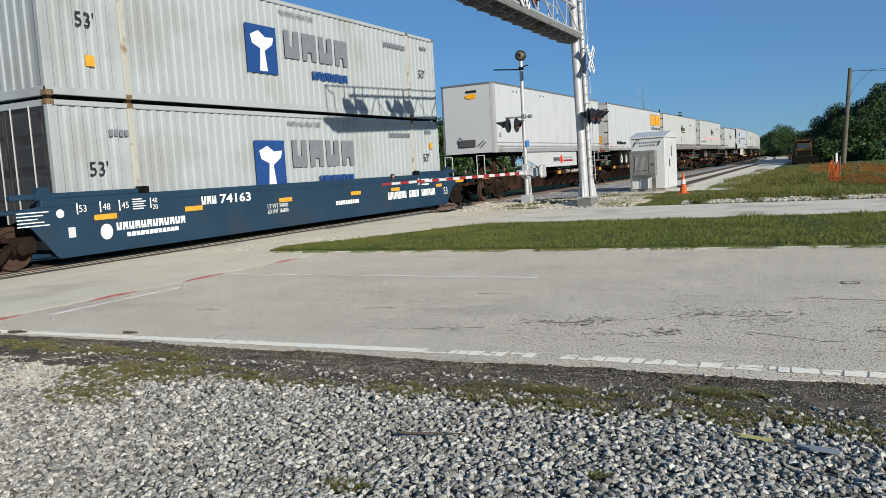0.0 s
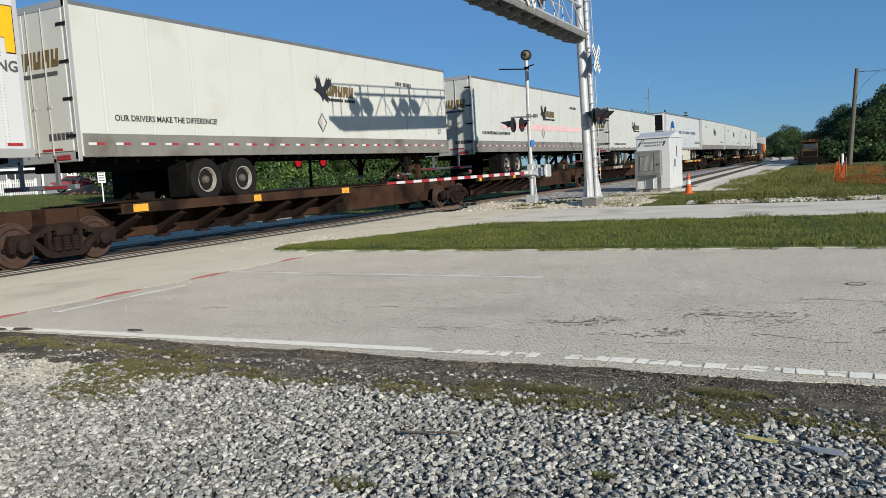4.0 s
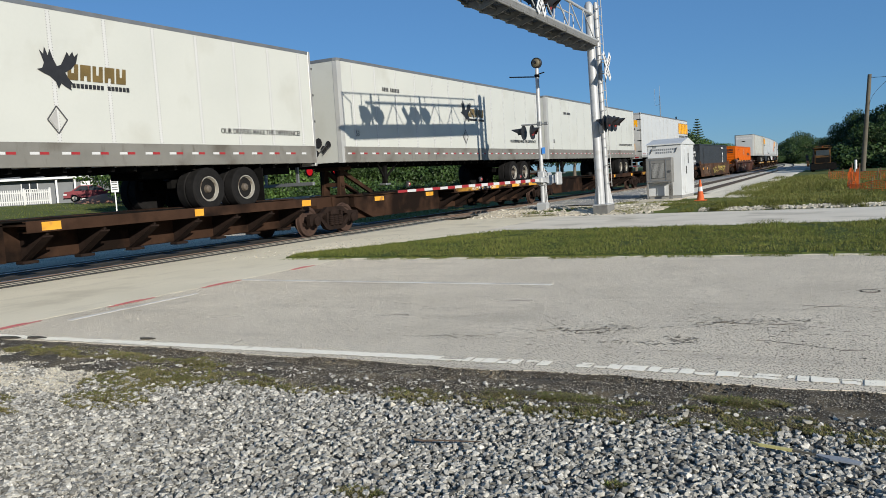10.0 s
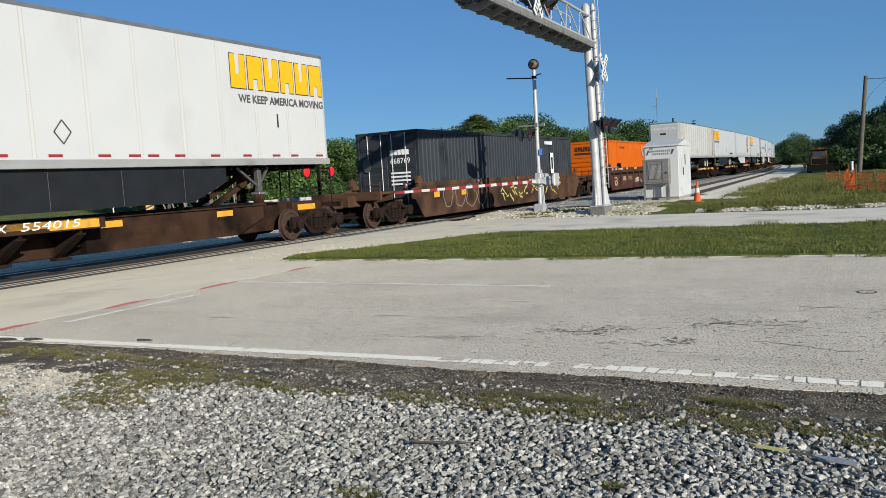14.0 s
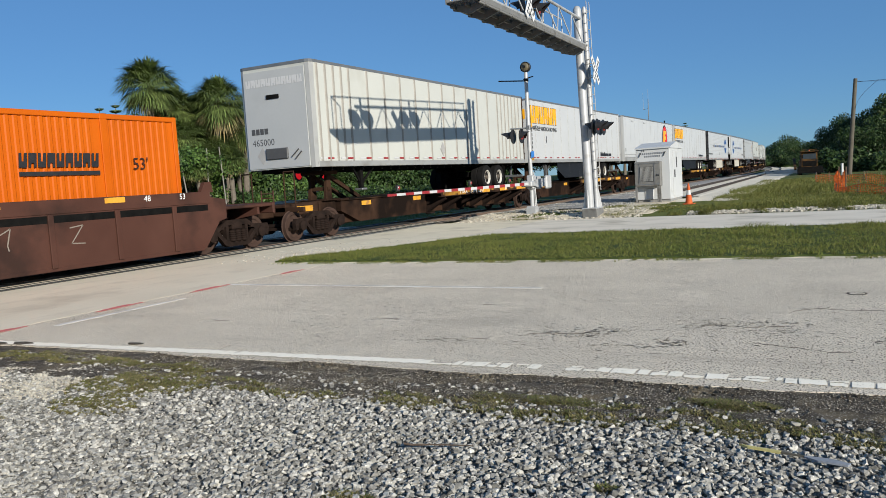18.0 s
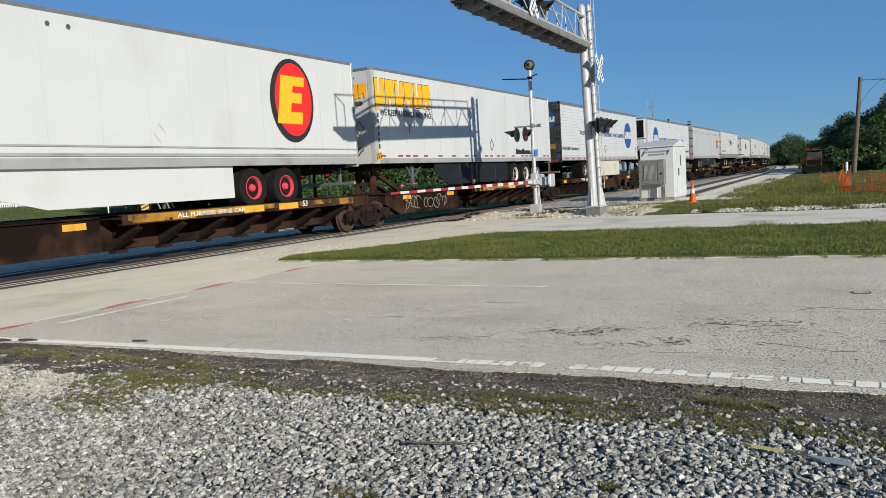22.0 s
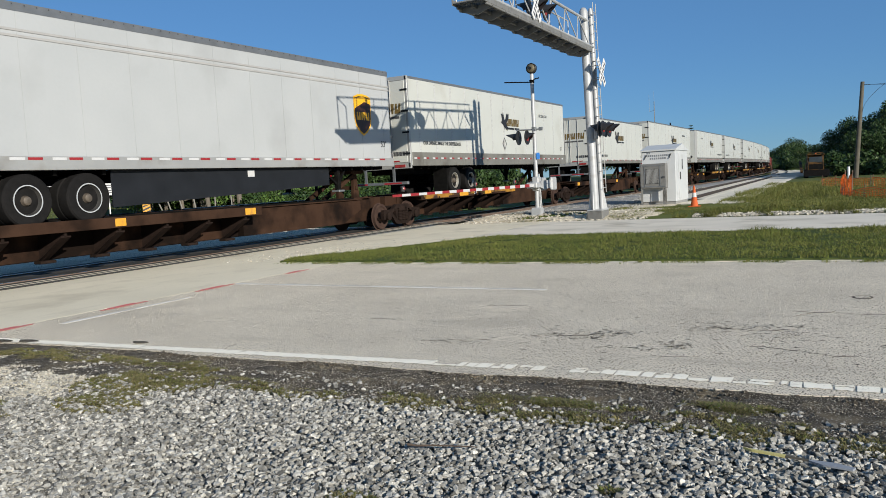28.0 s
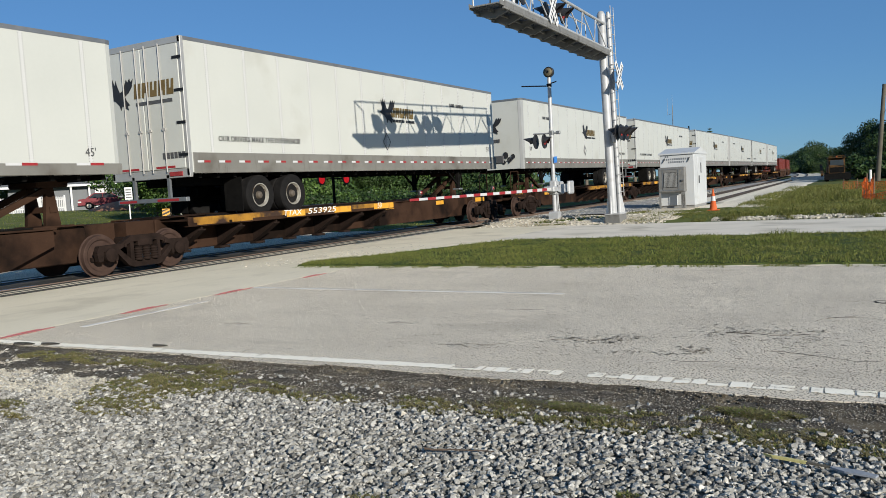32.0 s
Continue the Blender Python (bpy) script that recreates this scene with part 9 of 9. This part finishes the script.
def fan_palm(seed, hgt, spread_r, lean=0.0):
    r = random.Random(seed)
    ob = thing("cabbage_palm", "tall cabbage palm with a round head of fan fronds", "palm tree", group="cabbage palms")
    g = Geo()
    last = None
    for k in range(9):
        f = k / 8
        p = (lean * f * f, 0, -0.3 + (hgt - spread_r * 0.55 + 0.3) * f)
        if last:
            g.rod(last[0], p, last[1], 0.19 - 0.03 * f + 0.03 * (k % 2), n=10)
        last = (p, 0.19 - 0.03 * f + 0.03 * (k % 2))
    part("trunk", g, M["bark"], ob)
    top = last[0]
    g = Geo()
    for k in range(160):
        tilt = radians(r.uniform(-52, 85))
        fan_frond(g, top, r.uniform(0, 6.283), tilt, spread_r * r.uniform(0.78, 1.0) * (1 - 0.22 * max(0, math.sin(tilt))), r, 0.34)
    me = bpy.data.meshes.new("crown")
    me.from_pydata(g.v, [], g.f)
    part("crown", me, M["frond"], ob)
    g = Geo()
    for k in range(9):
        fan_frond(g, (top[0], top[1], top[2] - 0.25), r.uniform(0, 6.283), radians(r.uniform(-62, -28)), spread_r * r.uniform(0.6, 0.9), r, 0.7)
    me = bpy.data.meshes.new("skirt")
    me.from_pydata(g.v, [], g.f)
    part("dead_skirt", me, M["deadfrond"], ob, "hanging dry brown fronds")
    return ob


def put(ob, x, y, turn=0.0, scale=1.0, tall=1.0, lift=0.0):
    c = copy_thing(ob, pose(x, y, height(x, y) + lift, 0, 0, turn))
    c.scale = (scale, scale, scale * tall)
    return c


OAKS = [broadleaf(20 + k, 8.0, (9.0, 10.5, 8.0, 9.0)[k], 9000, 0.155, (M["leaf"], M["leaf"], M["leaf2"], M["leaf2"])[k]) for k in range(4)]
BUSHES = []
for k in range(3):
    ob = thing("shrub", "leafy green shrub at the edge of the lawn", "shrub", group="shrubs beyond the track")
    rr = random.Random(k)
    part("stems", Geo().rod((0, 0, -0.1), (0.2, 0.1, 0.9), 0.04, 0.02, n=6).rod((0, 0, -0.1), (-0.3, 0.1, 0.8), 0.04, 0.02, n=6), M["bark"], ob)
    part("leaves", leaf_cloud(50 + k, 2400, [(rr.uniform(-0.8, 0.8), rr.uniform(-0.8, 0.8), rr.uniform(0.4, 1.1), rr.uniform(0.5, 0.9), rr.uniform(0.5, 0.9), rr.uniform(0.4, 0.7)) for _ in range(6)], 0.10), (M["leaf2"], M["leaf2"], M["leaf"])[k], ob)
    BUSHES.append(ob)
PALMS = [fan_palm(70, 9.55, 2.5), fan_palm(71, 8.65, 2.55, 0.3), fan_palm(72, 6.6, 1.9, -0.6)]

# the first of each kind stands in the scene too
px, py = polar(47.5, 52)
PALMS[0].matrix_basis = pose(px, py, height(px, py))
px, py = polar(43.4, 53)
PALMS[1].matrix_basis = pose(px, py, height(px, py), 0, 0, 40)
px, py = polar(24.9, 88)
PALMS[2].matrix_basis = pose(px, py, height(px, py))
PALMS[2].scale = (1.45, 1.45, 1.22)
for az, d, k, s, tall in ((41.6, 55, 2, 1.05, 0.95), (46.0, 55, 2, 1.25, 0.98), (45.0, 52, 2, 1.0, 0.9), (43.4, 56, 2, 1.2, 1.0), (42.8, 58, 1, 0.95, 0.9), (44.0, 51, 2, 0.9, 0.75), (43.0, 52, 2, 0.95, 0.8), (42.0, 60, 1, 0.9, 0.85), (42.5, 50, 2, 0.8, 0.8), (44.6, 49, 2, 0.7, 0.8), (-0.9, 90, 2, 0.9, 0.75), (27.0, 92, 2, 1.0, 1.0), (-2.0, 88, 1, 0.8, 0.9), (30, 84, 2, 0.9, 0.9)):
    x, y = polar(az, d)
    put(PALMS[k], x, y, 50 * az, s, tall)
# thin bare leaning trunks below the palms
for k, (az, d, hgt, ln) in enumerate(((47.4, 49, 4.2, -1.6), (46.9, 48.5, 4.6, -1.3), (46.2, 49.5, 4.4, -1.0), (45.4, 48.0, 4.4, -0.5), (44.2, 48.4, 4.2, 0.1), (43.0, 49.2, 4.3, -0.2), (45.1, 53, 4.5, -0.8), (43.9, 53, 4.4, -0.7))):
    x, y = polar(az, d)
    a = radians(45)
    tagged(part("bare_trunk", Geo().rod((0, 0, -0.2), (ln * math.cos(a), ln * math.sin(a), hgt), 0.045, 0.03, n=8), M["paletrunk"], m=pose(x, y, height(x, y))), "pale leaning bare trunk among the shrubs", "trunk", "bare trunks")
first = [(37.5, 78, 0.80), (33.6, 82, 0.72), (22.4, 102, 1.12), (46.8, 57, 0.62)]
for ob, (az, d, s) in zip(OAKS, first):
    x, y = polar(az, d)
    ob.matrix_basis = pose(x, y, height(x, y))
    ob.scale = (s, s, s)
for k, (az, d, s, tall) in enumerate((
        (52.5, 96, 0.95, 0.92), (50.6, 94, 1.08, 0.94), (49.2, 98, 1.0, 1.0), (54.0, 98, 0.92, 0.82), (55.6, 96, 0.78, 0.80), (57.3, 94, 0.74, 0.8), (59.5, 90, 0.75, 0.8), (48.0, 62, 0.9, 1.0), (46.5, 64, 1.0, 1.0), (45.2, 66, 1.0, 1.0), (44.0, 66, 1.0, 1.0), (42.5, 68, 0.95, 1.0), (40.5, 74, 0.8, 0.95), (39, 76, 0.75, 0.95), (36.0, 84, 0.72, 1.0), (34.8, 80, 0.62, 1.0), (32.0, 84, 0.75, 0.95), (30.0, 88, 0.82, 1.0), (28.2, 92, 0.9, 1.0), (26.4, 95, 0.98, 1.0), (24.6, 97, 1.02, 1.0), (23.2, 100, 1.1, 1.0), (21.2, 108, 1.1, 1.0), (20.0, 112, 1.0, 1.0), (18.8, 118, 1.05, 0.95), (17.6, 124, 1.1, 0.9), (16.5, 130, 1.15, 0.95), (15.4, 140, 1.25, 1.0), (14.5, 148, 1.3, 1.0), (13.5, 158, 1.3, 0.95), (12.6, 168, 1.3, 0.95), (11.7, 178, 1.25, 0.82), (11.0, 190, 1.3, 0.76), (10.3, 205, 1.35, 0.70), (9.6, 220, 1.35, 0.68), (8.9, 235, 1.3, 0.64), (8.2, 245, 1.1, 0.66),
        (7.4, 260, 1.0, 0.75), (6.7, 262, 1.0, 0.75), (6.0, 258, 1.0, 0.75), (5.4, 370, 1.3, 0.9), (4.9, 355, 1.28, 1.0), (4.4, 340, 1.3, 1.1), (3.95, 320, 1.35, 1.25), (3.4, 300, 1.1, 1.1), (2.9, 270, 1.05, 1.05), (2.4, 175, 0.75, 1.0),
        (2.3, 150, 0.40, 0.9), (1.8, 120, 0.40, 0.95), (1.3, 104, 0.42, 1.3), (0.9, 98, 0.44, 1.6), (0.5, 95, 0.48, 1.3), (0.0, 93, 0.54, 1.15), (-0.5, 92, 0.62, 1.0), (-1.0, 91, 0.68, 1.0), (-1.6, 90, 0.74, 1.0), (-2.3, 90, 0.85, 1.0), (-3.3, 92, 0.95, 1.0), (-4.5, 94, 1.0, 1.0), (0.7, 88, 0.40, 1.0), (-0.2, 86, 0.48, 1.0), (-1.3, 85, 0.58, 1.0), (3.2, 150, 0.38, 0.7), (2.7, 140, 0.46, 0.8))):
    x, y = polar(az, d)
    put(OAKS[k % 2 if az > 43 else (k * 7 + 1) % 4 if az > 5 else 2 + k % 2], x, y, 77 * k, s, tall * (1.0 if az > 0.6 else 1.28), lift=-0.3 if az > 8 else -1.2 * s)
# green trees that stand before the palms
for az, d, s, turn in ((49.3, 53, 0.50, 20), (48.4, 50.5, 0.56, 140), (47.4, 51, 0.54, 250), (46.4, 50, 0.60, 80), (45.5, 51, 0.64, 190)):
    x, y = polar(az, d)
    put(OAKS[0], x, y, turn, s, 1.0, -0.5)
spotsb = [(36.0, 58, 1.3), (41.5, 50, 1.0), (34.2, 62, 1.2)]
for ob, (az, d, s) in zip(BUSHES, spotsb):
    x, y = polar(az, d)
    ob.matrix_basis = pose(x, y, height(x, y))
    ob.scale = (s, s, s)
rr = random.Random(9)
for k in range(64):
    az = 26 + 22 * (k / 64) + rr.uniform(-0.4, 0.4)
    d = rr.uniform(52, 64) if az > 38 else rr.uniform(50, 74)
    x, y = polar(az, d)
    put(BUSHES[k % 3], x, y, rr.uniform(0, 360), rr.uniform(0.7, 1.3), rr.uniform(0.8, 1.2), -0.1)
for k in range(26):
    az = rr.uniform(-5, 0.7)
    x, y = polar(az, rr.uniform(78, 92))
    put(BUSHES[1], x, y, rr.uniform(0, 360), rr.uniform(1.0, 1.9), 1.0, -0.1)
for k in range(34):
    # low scrub closing the view down the line
    az = 0.4 + 0.145 * k + rr.uniform(-0.1, 0.1)
    x, y = polar(az, rr.uniform(112, 128) if az < 2.2 else rr.uniform(285, 320))
    put(BUSHES[1], x, y, rr.uniform(0, 360), rr.uniform(1.3, 1.9) * (1 if az < 2.2 else 2.2), rr.uniform(0.9, 1.3), -0.2)
for k in range(23):
    az = 37.5 + 0.42 * k + rr.uniform(-0.2, 0.2)
    x, y = polar(az, rr.uniform(63, 69))
    put(BUSHES[(1, 2)[k % 2]], x, y, rr.uniform(0, 360), rr.uniform(1.5, 2.1), 1.1, -0.15)
for k in range(36):
    az = 23.5 + 0.42 * k + rr.uniform(-0.2, 0.2)
    x, y = polar(az, rr.uniform(80, 86))
    put(BUSHES[(1, 0)[k % 2]], x, y, rr.uniform(0, 360), rr.uniform(1.6, 2.2), 1.1, -0.15)
for k in range(7):
    az = 40.6 + 0.42 * k + rr.uniform(-0.15, 0.15)
    x, y = polar(az, rr.uniform(44.5, 47))
    put(BUSHES[k % 3], x, y, rr.uniform(0, 360), rr.uniform(0.5, 0.8), 0.9, -0.08)
# two Norfolk pines behind the trees
for az, d, hgt in ((50.7, 108, 12.2), (49.7, 110, 12.8), (10.3, 230, 13.5)):
    x, y = polar(az, d)
    ob = thing("norfolk_pine", "slender tiered Norfolk pine above the treetops", "tree", pose(x, y, height(x, y)), group="Norfolk pines")
    part("trunk", Geo().rod((0, 0, 0), (0, 0, hgt), 0.18, 0.03, n=8), M["bark"], ob)
    g = Geo()
    for t in range(12):
        z = hgt * (0.35 + 0.055 * t)
        ln = (hgt - z) * 0.30 + 0.25
        for j in range(7):
            a = 0.9 * j + t
            e = (ln * math.cos(a), ln * math.sin(a), z + 0.25 * ln)
            g.bar((0, 0, z), e, 0.22, 0.10)
            for u in (0.4, 0.7, 1.0):
                p = (e[0] * u, e[1] * u, z + 0.25 * ln * u)
                g.bar((p[0] - 0.3 * math.sin(a), p[1] + 0.3 * math.cos(a), p[2] + 0.1), (p[0] + 0.3 * math.sin(a), p[1] - 0.3 * math.cos(a), p[2] + 0.1), 0.12, 0.10)
    part("crown", g, M["leaf2"], ob)


def on_lawn(r):
    az = r.uniform(25, 60)
    d = 26 + 48 * r.random() ** 1.2
    x, y = polar(az, d)
    if x > -19.2:
        return None
    return x, y, height(x, y), r.uniform(0.6, 1.3)


tufts("lawn_grass", 14000, on_lawn, 0.055, 0.012, M["grass"], 21, "green lawn grass beyond the track")

# ---- movement ----


def motions():
    for ob, s in MOVERS:
        z = ob.matrix_basis.translation.z
        rows = []
        t = 0.0
        while t <= 32.001:
            x, y, h = along(s - travelled(t))
            rows.append((t, pose(x, y, z, 0, 0, h)))
            t += 0.5 if t < 1 else 1.0
        walk(ob, rows)
    # every rail wheel rolls at the train's speed; the near and far wheels are mirrored
    for side_turn, sign in ((0, 1), (180, -1)):
        mine = [w for w, turn in WHEELS if turn == side_turn]
        rows = [(k / 30, pose(0, 0, 0, sign * math.degrees(travelled(k / 30) / 0.42) % 360)) for k in range(961)]
        walk(mine[0], rows)
        for w in mine[1:]:
            w.rotation_mode = "QUATERNION"
            w.animation_data_create()
            w.animation_data.action = mine[0].animation_data.action
            w.animation_data.action_slot = mine[0].animation_data.action_slot


motions()
